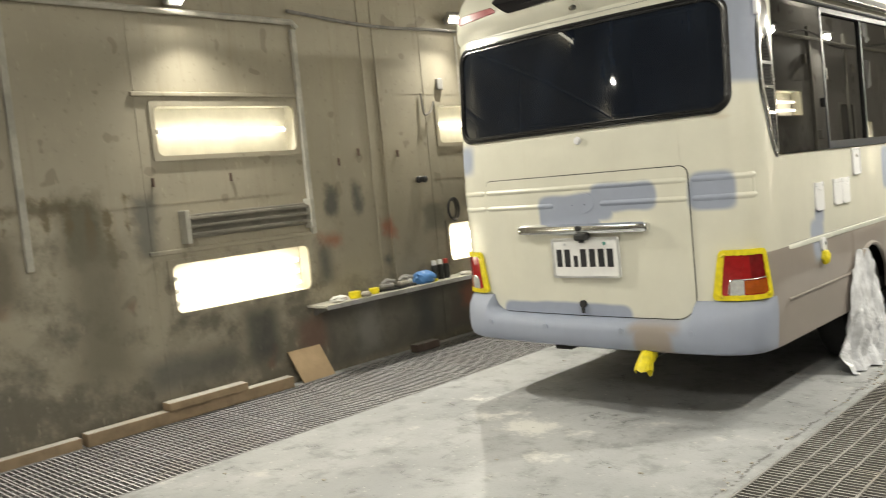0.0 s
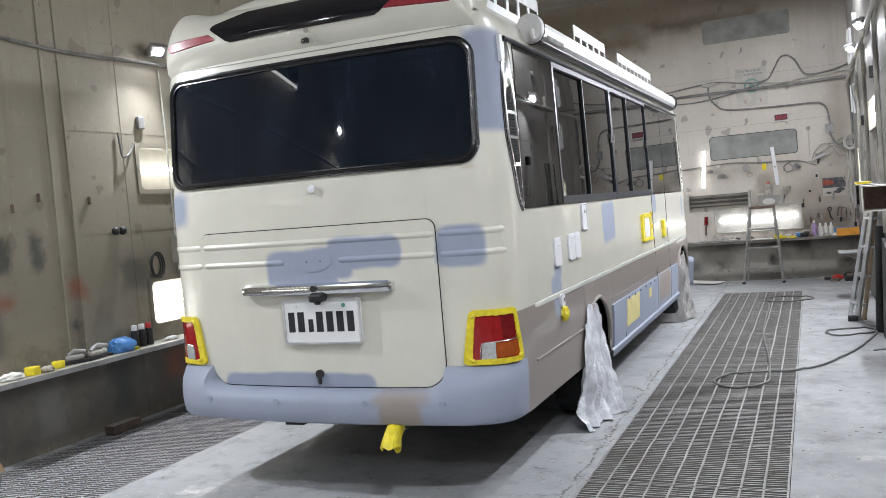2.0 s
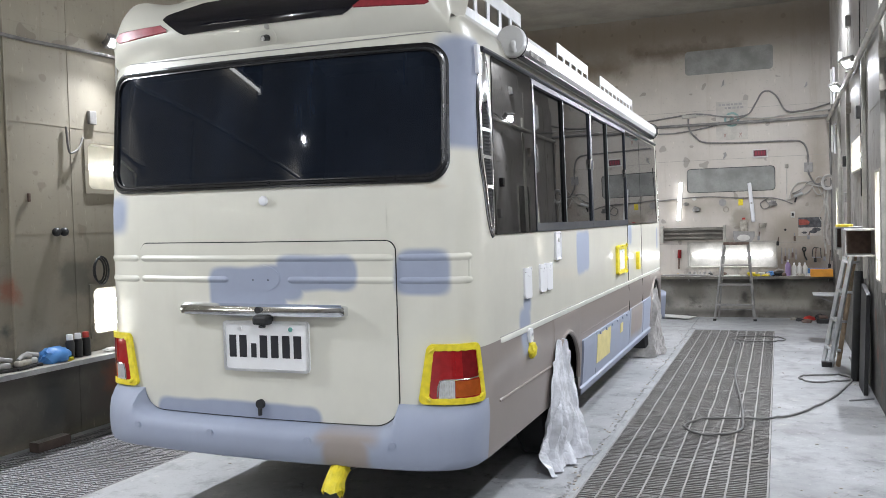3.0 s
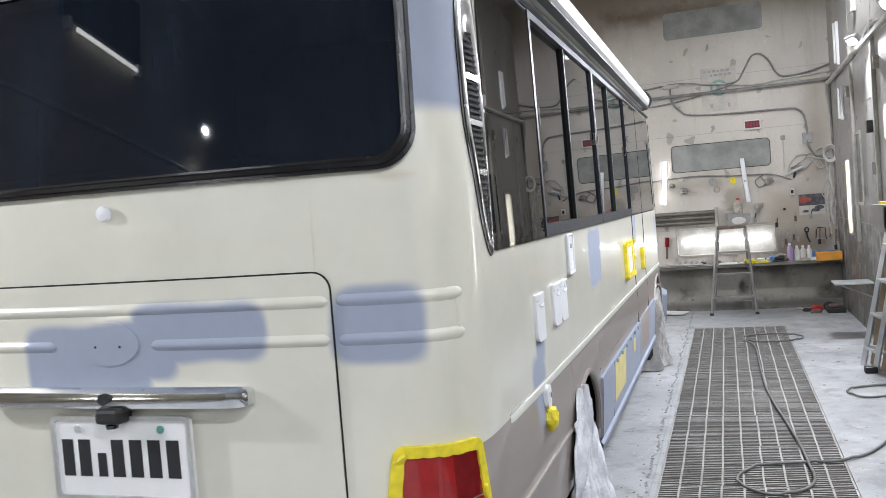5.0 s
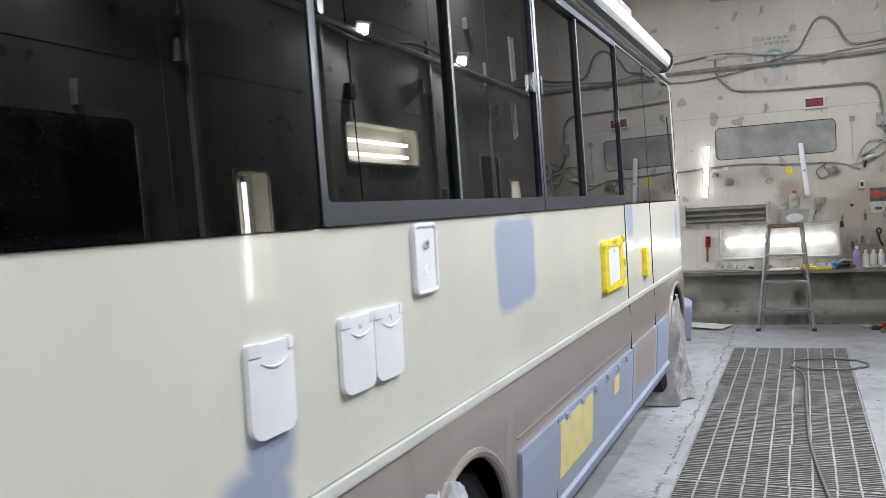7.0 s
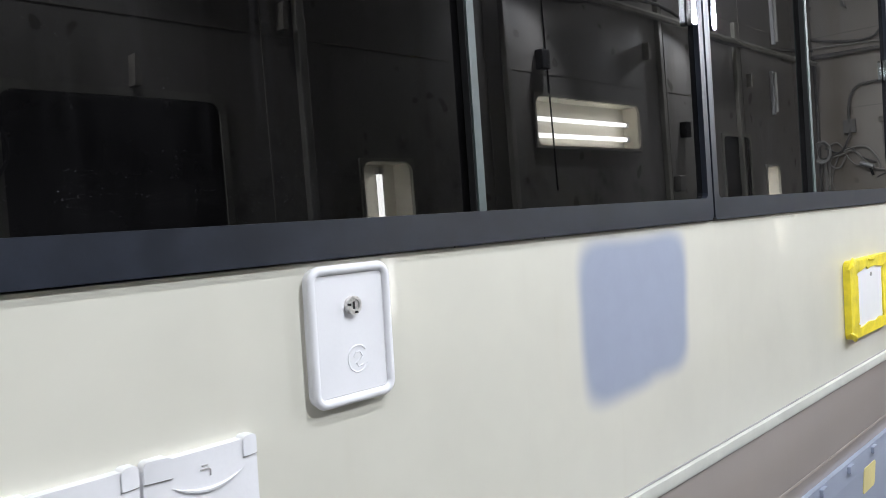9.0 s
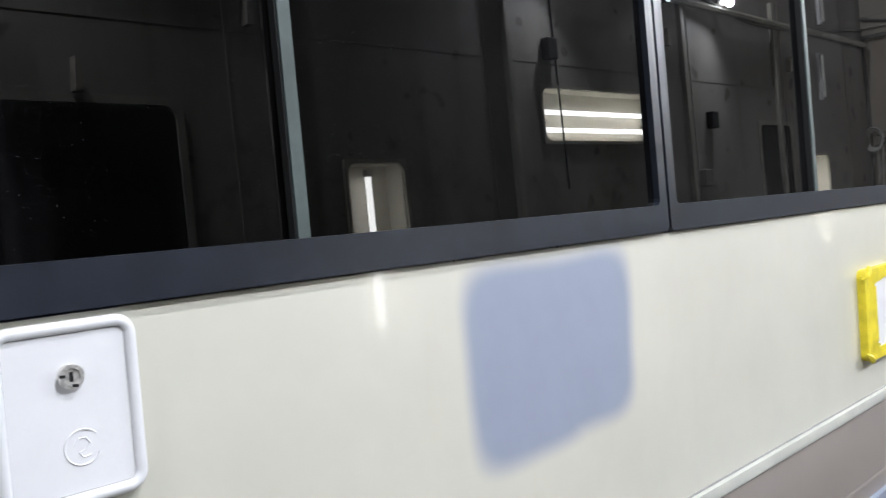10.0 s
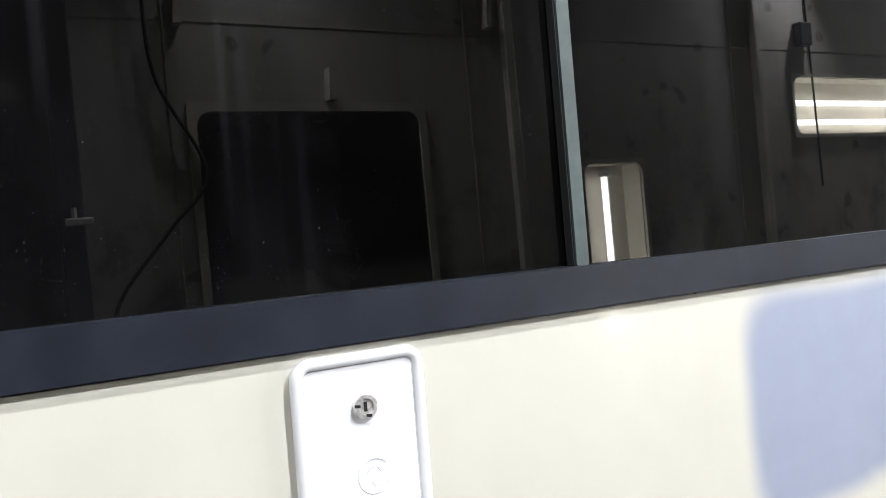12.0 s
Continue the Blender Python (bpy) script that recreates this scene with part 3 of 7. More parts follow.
def fill_bm(u0, u1, v0, v1, r, fn, depth, nu=16, nv=12, back=0.0):
    """A slab that follows a curved ground: a grid with rounded corners."""
    rb, rt = r if isinstance(r, tuple) else (r, r)
    vs = sorted(set([v0 + rb * (1 - math.cos(k * math.pi / 12)) for k in range(7)] + [v1 - rt * (1 - math.cos(k * math.pi / 12)) for k in range(7)]
                    + [v0 + rb + (v1 - rt - v0 - rb) * k / nv for k in range(nv + 1)]))
    vs = [v for i, v in enumerate(vs) if i == 0 or v - vs[i - 1] > 1e-5]
    bm = bmesh.new()
    layers = []
    for d in (back, depth):
        rows = []
        for v in vs:
            cut = 0.0
            if v < v0 + rb:
                cut = rb - math.sqrt(max(0.0, rb * rb - (v0 + rb - v) ** 2))
            elif v > v1 - rt:
                cut = rt - math.sqrt(max(0.0, rt * rt - (v - v1 + rt) ** 2))
            a, b = u0 + cut, u1 - cut
            rows.append([bm.verts.new(fn(a + (b - a) * k / nu, v, d)) for k in range(nu + 1)])
        layers.append(rows)
    lo, hi = layers
    for rows in layers:
        for p, q in zip(rows, rows[1:]):
            for k in range(nu):
                bm.faces.new((p[k], p[k + 1], q[k + 1], q[k]))
    for p, q in zip(range(len(vs) - 1), range(1, len(vs))):
        for k in (0, nu):
            bm.faces.new((lo[p][k], lo[q][k], hi[q][k], hi[p][k]))
    for i in (0, len(vs) - 1):
        for k in range(nu):
            bm.faces.new((lo[i][k], lo[i][k + 1], hi[i][k + 1], hi[i][k]))
    return bm

# ---- the booth ----
XL, XR, YB, YF, ZC = -2.58, 2.92, -6.5, 9.5, 4.4


def left(u, z, d=0.0):
    return Vector((XL + d, u - 0.11, z))


def right(u, z, d=0.0):
    return Vector((XR - d, u, z))


def far(u, z, d=0.0):
    return Vector((u + 0.015, YF - d, z))


def back(u, z, d=0.0):
    return Vector((u, YB + d, z))


def slab(fn, u0, u1, z0, z1, d0, d1, bevel=0.0, bm=None):
    a, b = fn(u0, z0, d0), fn(u1, z1, d1)
    return add_box(bm or bmesh.new(), [min(p, q) for p, q in zip(a, b)], [max(p, q) for p, q in zip(a, b)], bevel)


def wall(name, fn, u0, u1, z0, z1, holes, mat, label, thick=0.2):
    """A wall of real thickness with holes cut through it."""
    us = sorted({u0, u1, *(h[0] for h in holes), *(h[1] for h in holes)})
    bm = bmesh.new()
    for a, b in zip(us, us[1:]):
        spans = sorted((h[2], h[3]) for h in holes if h[0] <= a and h[1] >= b)
        z = z0
        for lo, hi in spans:
            if lo > z:
                slab(fn, a, b, z, lo, 0.0, -thick, 0, bm)
            z = hi
        if z < z1:
            slab(fn, a, b, z, z1, 0.0, -thick, 0, bm)
    bmesh.ops.remove_doubles(bm, verts=bm.verts, dist=1e-5)
    ob = part(name, bm, mat)
    return tagged(ob, label, "wall", kind="structure")


H = 0.165
LEFT_BOXES = [(y, z) for y in (-3.9, -1.1, 1.7, 4.5, 7.3) for z in (0.70, 1.79)]
left_holes = [(y, y + 1.18, z, z + 0.35) for y, z in LEFT_BOXES]
right_holes = [(4.80, 5.97, 1.85, 2.135), (3.48, 3.80, 0.95, 1.76), (8.18, 8.48, 0.95, 1.76), (1.972, 2.775, 0.35, 1.975), (-1.1, 0.08, 1.78, 2.13), (7.33, 7.85, 1.30, 1.99)]
far_holes = [(0.98, 2.18, 0.72, 1.08), (0.98, 2.18, 1.80, 2.15), (0.98, 2.18, 3.50, 3.85), (-1.9, -0.7, 0.72, 1.08), (-1.9, -0.7, 1.80, 2.15), (-1.9, -0.7, 3.50, 3.85)]
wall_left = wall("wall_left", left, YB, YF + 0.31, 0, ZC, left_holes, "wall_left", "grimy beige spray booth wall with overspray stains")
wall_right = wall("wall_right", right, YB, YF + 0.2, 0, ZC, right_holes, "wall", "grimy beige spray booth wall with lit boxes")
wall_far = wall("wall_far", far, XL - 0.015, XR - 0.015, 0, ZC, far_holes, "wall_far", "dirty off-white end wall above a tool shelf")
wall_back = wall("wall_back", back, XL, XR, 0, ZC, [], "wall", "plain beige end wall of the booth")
tagged(part("ceiling", box_bm((XL - 0.2, YB - 0.2, ZC), (XR + 0.2, YF + 0.2, ZC + 0.15)), "ceiling"), "dull beige booth ceiling", "ceiling", kind="structure")

# floor with two long pits that the gratings cover
GL, GR, GY0, GY1 = (-2.48, -1.40), (1.20, 2.165), -5.94, 8.02
bm = bmesh.new()
for x0, x1 in ((XL - 0.2, GL[0]), (GL[1], GR[0]), (GR[1], XR + 0.2)):
    add_box(bm, (x0, GY0, -0.5), (x1, GY1, 0.0))
add_box(bm, (XL - 0.2, YB - 0.2, -0.5), (XR + 0.2, GY0, 0.0))
add_box(bm, (XL - 0.2, GY1, -0.5), (XR + 0.2, YF + 0.2, 0.0))
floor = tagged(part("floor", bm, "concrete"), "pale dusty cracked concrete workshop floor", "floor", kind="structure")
for x0, x1 in (GL, GR):
    tagged(part("pit_floor", box_bm((x0, GY0, -0.45), (x1, GY1, -0.40)), "pit"), "dark extraction pit under the floor grating", "pit", kind="structure")


def bar_mesh(length, half, low, high, bend):
    """A flat bar from 0 to length along y, slightly bowed."""
    bm, rows = bmesh.new(), []
    for k in range(6):
        y = length * k / 5
        x = bend * math.sin(1.3 + 2.6 * k) * (0 < k < 5)
        rows.append([bm.verts.new((x + sx, y, z)) for sx, z in ((-half, low), (half, low), (half, high), (-half, high))])
    for p, q in zip(rows, rows[1:]):
        for k in range(4):
            bm.faces.new((p[k], p[(k + 1) % 4], q[(k + 1) % 4], q[k]))
    bm.faces.new(rows[0])
    bm.faces.new(rows[-1])
    return bm


def grating_panel(x0, x1, y0, length, rail, cross, half, thin, sunk):
    p = thing("floor_grating", ((x0 + x1) / 2, y0, 0), "dusty galvanised steel floor grating panel over a pit", "grating", "floor gratings")
    n = round((x1 - x0) / 0.108)
    first = None
    for k in range(n + 1):
        x = x0 + 0.008 + (x1 - x0 - 0.016) * k / n + (random.gauss(0, 0.0018) if 0 < k < n else 0.0)
        if first is None:
            first = part("bearing_bar", bar_mesh(length - 0.006, thin, -0.03, -sunk, 0.0022), rail, p)
            bar = first
        else:
            bar = new("bearing_bar", first.data)
            bar.parent = p
            bar.matrix_parent_inverse = first.matrix_parent_inverse
        bar.location = (x, y0 + 0.003, 0)
    m = round(length / 0.032)
    rod = None
    for k in range(m + 1):
        if rod is None:
            rod = part("cross_bar", box_bm((x0 + 0.004, -half, -0.024), (x1 - 0.004, half, -0.0025)), cross, p)
            bar = rod
        else:
            bar = new("cross_bar", rod.data)
            bar.parent = p
            bar.matrix_parent_inverse = rod.matrix_parent_inverse
        bar.location = (0, y0 + 0.008 + (length - 0.016) * k / m + random.gauss(0, 0.0012), random.uniform(-0.0015, 0.001))
    return p


random.seed(17)
for (x0, x1), *look_of in ((GL, "grate_pale", "grate_pale", 0.0046, 0.0036, 0.0), (GR, "grate_rail", "grate_bar", 0.0047, 0.0052, 0.0)):
    step_y, lead = 0.7325, 0.497
    grating_panel(x0, x1, GY0, lead, *look_of)
    trio = [grating_panel(x0, x1, GY0 + lead + k * step_y, step_y, *look_of) for k in range(3)]
    for k in range(3, 18):
        copy_thing(trio[(k * 5 // 3) % 3], Matrix.Translation(((x0 + x1) / 2, GY0 + lead + k * step_y, 0)))
    grating_panel(x0, x1, GY0 + lead + 18 * step_y, GY1 - GY0 - lead - 18 * step_y, *look_of)
for x in GL:
    tagged(part("grating_edge_angle", box_bm((x - 0.006, GY0, -0.05), (x + 0.006, GY1, 0.003)), "pit_edge"), "dusty steel angle edging along the grating", "trim", kind="structure")
# broken concrete lip beside the grating
random.seed(23)
bm, line = bmesh.new(), []
for k in range(281):
    y = GY0 + (GY1 - GY0) * k / 280
    line.append((GR[0] - 0.004 + 0.010 * noise.noise((y * 3.0, 0.0, 4.0)) + 0.006 * noise.noise((y * 17.0, 0.0, 9.0)), y))
rows = [[bm.verts.new((x, y, -0.05)), bm.verts.new((x + 0.004, y, -0.006)), bm.verts.new((x - 0.004, y, 0.002)), bm.verts.new((x - 0.020, y, 0.0026)), bm.verts.new((x - 0.030, y, 0.0))] for x, y in line]
for p, q in zip(rows, rows[1:]):
    for k in range(4):
        bm.faces.new((p[k], q[k], q[k + 1], p[k + 1]))
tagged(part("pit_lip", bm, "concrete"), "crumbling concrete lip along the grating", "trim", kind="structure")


def light_box(fn, u0, u1, z0, z1, tubes, upright=False, lit="tube", glass=None, lip=0.03, r=0.05, back="reflector", thick=0.014, rim="frame_paint"):
    """A recessed fluorescent box with a sheet-metal rim."""
    on = bool(tubes)
    p = thing("wall_light_box", fn((u0 + u1) / 2, z0, 0), "recessed fluorescent light box, lit, with a metal rim" if on else "recessed fluorescent light box, switched off, dusty cover", "light")
    outer = rounded(u0 - lip, u1 + lip, z0 - lip, z1 + lip, 0.012)
    part("rim", ring_bm(outer, rounded(u0 + 0.004, u1 - 0.004, z0 + 0.004, z1 - 0.004, r), fn, 0.005 if rim == "wall_far" else 0.012, -0.004), rim, p)
    inside = "black" if glass == "dark_glass" else back
    part("reflector", slab(fn, u0, u1, z0, z1, -0.13, -0.11), inside, p)
    box = [(u0 + 0.001, z0 + 0.001), (u1 - 0.001, z0 + 0.001), (u1 - 0.001, z1 - 0.001), (u0 + 0.001, z1 - 0.001)]
    part("box_side", ring_bm(box, [(u0 + 0.007, z0 + 0.007), (u1 - 0.007, z0 + 0.007), (u1 - 0.007, z1 - 0.007), (u0 + 0.007, z1 - 0.007)], fn, -0.005, -0.11), inside, p)
    for k in range(tubes):
        f = (0.52 if upright else 0.5) if tubes == 1 else (k + 0.75) / (tubes + 1)
        if upright:
            u = u0 + (u1 - u0) * f
            a, b = (u, z0 + 0.04), (u, z1 - 0.04)
        else:
            z = z0 + (z1 - z0) * f
            a, b = (u0 + 0.06, z), (u1 - 0.06, z)
        lamp_tube = part("tube", tube_bm([fn(*a, -0.06), fn(*b, -0.06)], thick, 8), lit, p, "glowing white tube", True)
        for e in (a, b):
            c = fn(*e, -0.06)
            part("tube_holder", box_bm(c - Vector((0.016, 0.016, 0.016)), c + Vector((0.016, 0.016, 0.016)), 0.004), "white_plastic", lamp_tube, "white end holder")
    if glass:
        part("cover_glass", plate_bm(rounded(u0 + 0.002, u1 - 0.002, z0 + 0.002, z1 - 0.002, r), fn, 0.003), glass, p)
        if rim == "wall_far" and z0 < 3:
            part("gasket", tube_bm([fn(u, v, 0.006) for u, v in rounded(u0 + 0.004, u1 - 0.004, z0 + 0.004, z1 - 0.004, r)], 0.004, 6, True), "black", p, "black rubber gasket", True)
    return p


for y, z in LEFT_BOXES:
    light_box(left, y, y + 1.18, z, z + 0.35, 3 if z < 1 else 1, lit="tube_low" if z < 1 else "tube", thick=0.014 if z < 1 else 0.019, rim="wall_left")
light_box(right, 4.80, 5.97, 1.85, 2.135, 2, lit="tube_side", lip=0.012)
light_box(right, -1.1, 0.08, 1.78, 2.13, 2)
light_box(right, 3.48, 3.80, 0.95, 1.76, 1, True, lit="tube_side", lip=0.012)
light_box(right, 8.18, 8.48, 0.95, 1.76, 1, True, lit="tube_side", lip=0.012)
light_box(right, 1.972, 2.775, 0.35, 1.975, 0, glass="dark_glass", lip=0.025)
light_box(right, 7.33, 7.85, 1.30, 1.99, 0, glass="dark_glass", lip=0.025)
for x in (0.98, -1.9):
    light_box(far, x, x + 1.20, 0.72, 1.08, 1, lit="tube_white", back="dim_reflector", lip=0.012, thick=0.024)
    light_box(far, x, x + 1.20, 1.80, 2.15, 0, glass="dull_glass", rim="wall_far")
    light_box(far, x, x + 1.20, 3.50, 3.85, 0, glass="dull_glass", rim="wall_far")


def flood_lamp(at, aim, out, power=1.0, big=1.0, spread=147):
    """A square LED floodlight on a bracket; out: the way from the wall."""
    p = thing("flood_lamp", at, "bright white LED floodlight on a wall bracket", "lamp", "floodlights")
    m = look(at, aim)
    bm = add_box(bmesh.new(), (-0.075, -0.06, 0.0), (0.075, 0.06, 0.035), 0.012)
    bmesh.ops.transform(bm, matrix=m @ Matrix.Scale(big, 4), verts=bm.verts)
    housing = part("housing", bm, "grey_metal", p)
    for k in range(6):
        bm = box_bm((-0.06 + k * 0.024 - 0.003, -0.05, 0.03), (-0.06 + k * 0.024 + 0.003, 0.05, 0.055))
        bmesh.ops.transform(bm, matrix=m @ Matrix.Scale(big, 4), verts=bm.verts)
        part("cooling_fin", bm, "grey_metal", housing)
    bm = add_box(bmesh.new(), (-0.040, -0.028, -0.012), (0.040, 0.028, 0.0), 0.006)
    bmesh.ops.transform(bm, matrix=m @ Matrix.Scale(big, 4), verts=bm.verts)
    part("lens", bm, "flood", p, "glowing flat lens")
    root = Vector(at) + Vector(out)
    part("bracket", tube_bm([Vector(at) + m.to_3x3() @ Vector((0, 0, 0.05)), (Vector(at) + root) / 2 + Vector((0, 0, 0.04)), root], 0.012, 8), "grey_metal", p)
    data = bpy.data.lights.new("flood_bulb", "SPOT")
    data.energy, data.spot_size, data.spot_blend, data.shadow_soft_size, data.color = FLOOD * power, radians(spread), 0.9, 0.022, (0.96, 0.97, 1.0)
    bulb = new("bulb", data)
    bulb.matrix_world = look(Vector(at) + m.to_3x3() @ Vector((0, 0, -0.045)), aim)
    return p


for y, z in ((-5.1, 3.25), (-1.0, 2.84), (1.80, 2.90), (5.0, 2.84), (8.0, 2.84)):
    flood_lamp((XL + 0.13, y, z), (-0.2, y - 0.7 if 1 < y < 3 else y + 0.3, 0.3), (-0.13, 0, 0.02), 1.3 if y > 4 else 0.95)
# the lamp at -3.6 is unseen, added to brighten the bus's rear
for y, z, power in ((-3.6, 2.84, 0.4), (-1.5, 2.84, 0.35), (2.2, 2.84, 0.52), (5.0, 2.77, 0.8), (6.80, 2.80, 0.8)):
    flood_lamp((XR - 0.10, y, z), (0.8, y - 1.3 if y > 4 else y + 0.2, 0.4), (0.10, 0, 0.02), power)
# high row; the lamp at -2.6 is unseen, added to carry it on
for y, power in ((-2.6, 1.15), (2.2, 1.0), (6.5, 0.95)):
    flood_lamp((XR - 0.24, y, 4.05), (2.0, y + (1.4 if y > 4 else 0.3), 0.0), (0.24, 0, 0.02), power, 1.9, 150)
for y, z0, z1 in ((8.52, 2.82, 3.30), (8.42, 2.20, 2.58)):
    bar = thing("tube_lamp", right(y, z0, 0), "short white tube lamp, unlit, upright on the wall", "light")
    part("lamp_back", slab(right, y - 0.02, y + 0.02, z0, z1, 0.0, 0.03, 0.006), "white_plastic", bar)
    part("lamp_tube", tube_bm([right(y, z0 + 0.02, 0.045), right(y, z1 - 0.02, 0.045)], 0.014, 8), "paper", bar, "dull white tube", True)
bar = thing("tube_batten", left(-2.95, 3.10, 0), "lit tube lamp below a dark sheet-metal canopy on the wall", "light")
part("lamp_canopy", slab(left, -3.6, -2.3, 3.43, 3.95, 0.0, 0.05, 0.01), "black", bar)
part("lamp_tube", tube_bm([left(-3.5, 3.38, 0.06), left(-2.5, 3.38, 0.06)], 0.018, 10), "tube_low", bar, "glowing tube", True)
for y in (-3.53, -2.37):
    part("tube_holder", slab(left, y - 0.03, y + 0.03, 3.34, 3.43, 0.0, 0.09, 0.006), "white_plastic", bar)


def pipe(fn, pts, r, mat, label, name="wall_pipe"):
    """A pipe or cable fixed along a wall: (along, height, out)."""
    ob = part(name, tube_bm([fn(*q) for q in pts], r, 8), mat, None, "", True)
    return tagged(ob, label, "pipe" if "pipe" in name else "cable")


# left wall: posts, pipes, seams
for y in (0.14, -2.03, 3.0, 5.85):
    tagged(part("wall_post", slab(left, y - 0.022, y + 0.022, 1.13, 2.72, 0.0, 0.035, 0.006), "frame_paint"), "painted square steel post on the booth wall", "post", "wall posts")
for y0, y1, z in ((-1.25, 0.118, 2.215), (-1.25, 0.118, 1.135)):
    tagged(part("wall_rail", slab(left, y0, y1, z - 0.016, z + 0.016, 0.0, 0.02, 0.006), "wall_left"), "painted steel rail framing a light box", "rail", "wall rails")
for y in (0.84, 0.99):
    pipe(left, [(y, 0.62, 0.004), (y, ZC, 0.004)], 0.008, "wall_left", "thin painted conduit running up the wall", "conduit_pipe")
pipe(left, [(-6.4, 2.80, 0.05), (0.12, 2.77, 0.05), (0.16, 2.73, 0.05)], 0.022, "frame_paint", "horizontal painted pipe along the wall", "wall_pipe")
pipe(left, smooth_path([(0.1, 2.86, 0.03), (1.0, 2.80, 0.03), (2.0, 2.82, 0.03), (3.4, 2.78, 0.03), (5.0, 2.83, 0.03), (9.5, 2.82, 0.03)]), 0.014, "cable", "slack grey cable along the wall", "wall_cable")
pipe(left, [(2.02, 2.78, 0.02), (2.03, 2.1, 0.02), (2.02, 1.1, 0.02)], 0.007, "pale_cable", "thin pale cable hanging down the wall", "wall_cable")
bm = bmesh.new()
for y in (-5.3, -3.95, -2.6, -1.22, 1.55, 2.95, 4.35, 5.75, 7.15, 8.55):
    slab(left, y - 0.004, y + 0.004, 0.0, ZC, 0.0, 0.003, 0, bm)
for z in (1.47, 2.24, 2.92):
    slab(left, YB, YF, z - 0.003, z + 0.003, 0.0, 0.002, 0, bm)
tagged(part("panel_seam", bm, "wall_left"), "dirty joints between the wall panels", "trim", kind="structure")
bm = bmesh.new()
for y in (-4.5, -2.2, -0.0, 1.9, 3.0, 4.4, 6.4, 7.8, 9.0):
    slab(right, y - 0.004, y + 0.004, 0.0, ZC, 0.0, 0.003, 0, bm)
for z in (1.10, 2.26, 2.92):
    slab(right, YB, YF, z - 0.003, z + 0.003, 0.0, 0.002, 0, bm)
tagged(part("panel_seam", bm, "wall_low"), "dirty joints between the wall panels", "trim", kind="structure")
bm = bmesh.new()
for z in (1.06, 2.27, 2.98):
    slab(far, XL, XR, z - 0.0025, z + 0.0025, 0.0, 0.002, 0, bm)
tagged(part("panel_seam", bm, "wall_low"), "joints between the end wall panels", "trim", kind="structure")
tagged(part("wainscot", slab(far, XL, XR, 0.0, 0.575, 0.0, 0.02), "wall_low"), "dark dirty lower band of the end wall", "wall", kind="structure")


def batten_fixture(fn, u0, u1, z0, z1):
    """An unlit fluorescent batten with a louvred tray."""
    p = thing("batten_light", fn((u0 + u1) / 2, z0, 0.0), "unlit grey fluorescent batten with end brackets on the wall", "light")
    part("tray", slab(fn, u0, u1, z0, z1, 0.0, 0.03, 0.006), "batten_brown", p)
    for k in range(3):
        z = z0 + (z1 - z0) * (k + 0.5) / 3
        part("louvre", slab(fn, u0 + 0.02, u1 - 0.02, z - 0.012, z + 0.012, 0.03, 0.075, 0.006), "batten_brown", p)
    for u in (u0 - 0.02, u1 - 0.02):
        part("end_bracket", slab(fn, u, u + 0.04, z0 - 0.03, z1 + 0.03, 0.0, 0.09, 0.006), "frame_paint", p)
    return p


batten_fixture(left, -0.98, 0.10, 1.21, 1.38)
batten_fixture(far, 0.62, 1.49, 1.12, 1.30)
batten_fixture(left, 2.0, 3.0, 1.21, 1.38)

# ---- the bus ----
def bezier(a, b, c, d, n):
    return [tuple(a[i] * (1 - t) ** 3 + 3 * b[i] * t * (1 - t) ** 2 + 3 * c[i] * t * t * (1 - t) + d[i] * t ** 3 for i in (0, 1)) for t in (k / n for k in range(1, n + 1))]


W, XMID, LEAN = 1.015, -0.02, 0.008
plan = [(0.70 * k / 14, 0.035 * (k / 14) ** 2) for k in range(15)]
plan += bezier((0.70, 0.035), (0.96, 0.06), (W, 0.07), (W, 0.36), 24)
plan += [(W, 0.36 + 5.84 * k / 40) for k in range(1, 41)]
plan += bezier((W, 6.2), (W, 6.72), (0.82, 7.02), (0.42, 7.07), 16)
plan += [(0.2, 7.09), (0.0, 7.095)]
PX, PY = np.array([p[0] for p in plan]), np.array([p[1] for p in plan])
PS = np.concatenate([[0.0], np.cumsum(np.hypot(np.diff(PX), np.diff(PY)))])
SMAX = float(PS[-1])
S_SIDE = float(PS[14 + 24])
WIDTHS = ((0.2, 0.982), (0.40, 1.0), (0.60, 1.015), (1.42, 1.015), (2.19, 1.004), (2.27, 0.997), (2.36, 0.967), (2.45, 0.887), (2.52, 0.80), (2.575, 0.673), (2.61, 0.47), (2.632, 0.224), (2.64, 0.0))


def s_of_y(y):
    return S_SIDE + y - 0.36


def s_of_x(x):
    return math.copysign(float(np.interp(abs(x), PX[:38], PS[:38])), x)


def step(a, b, v):
    t = min(1.0, max(0.0, (v - a) / (b - a)))
    return t * t * (3 - 2 * t)


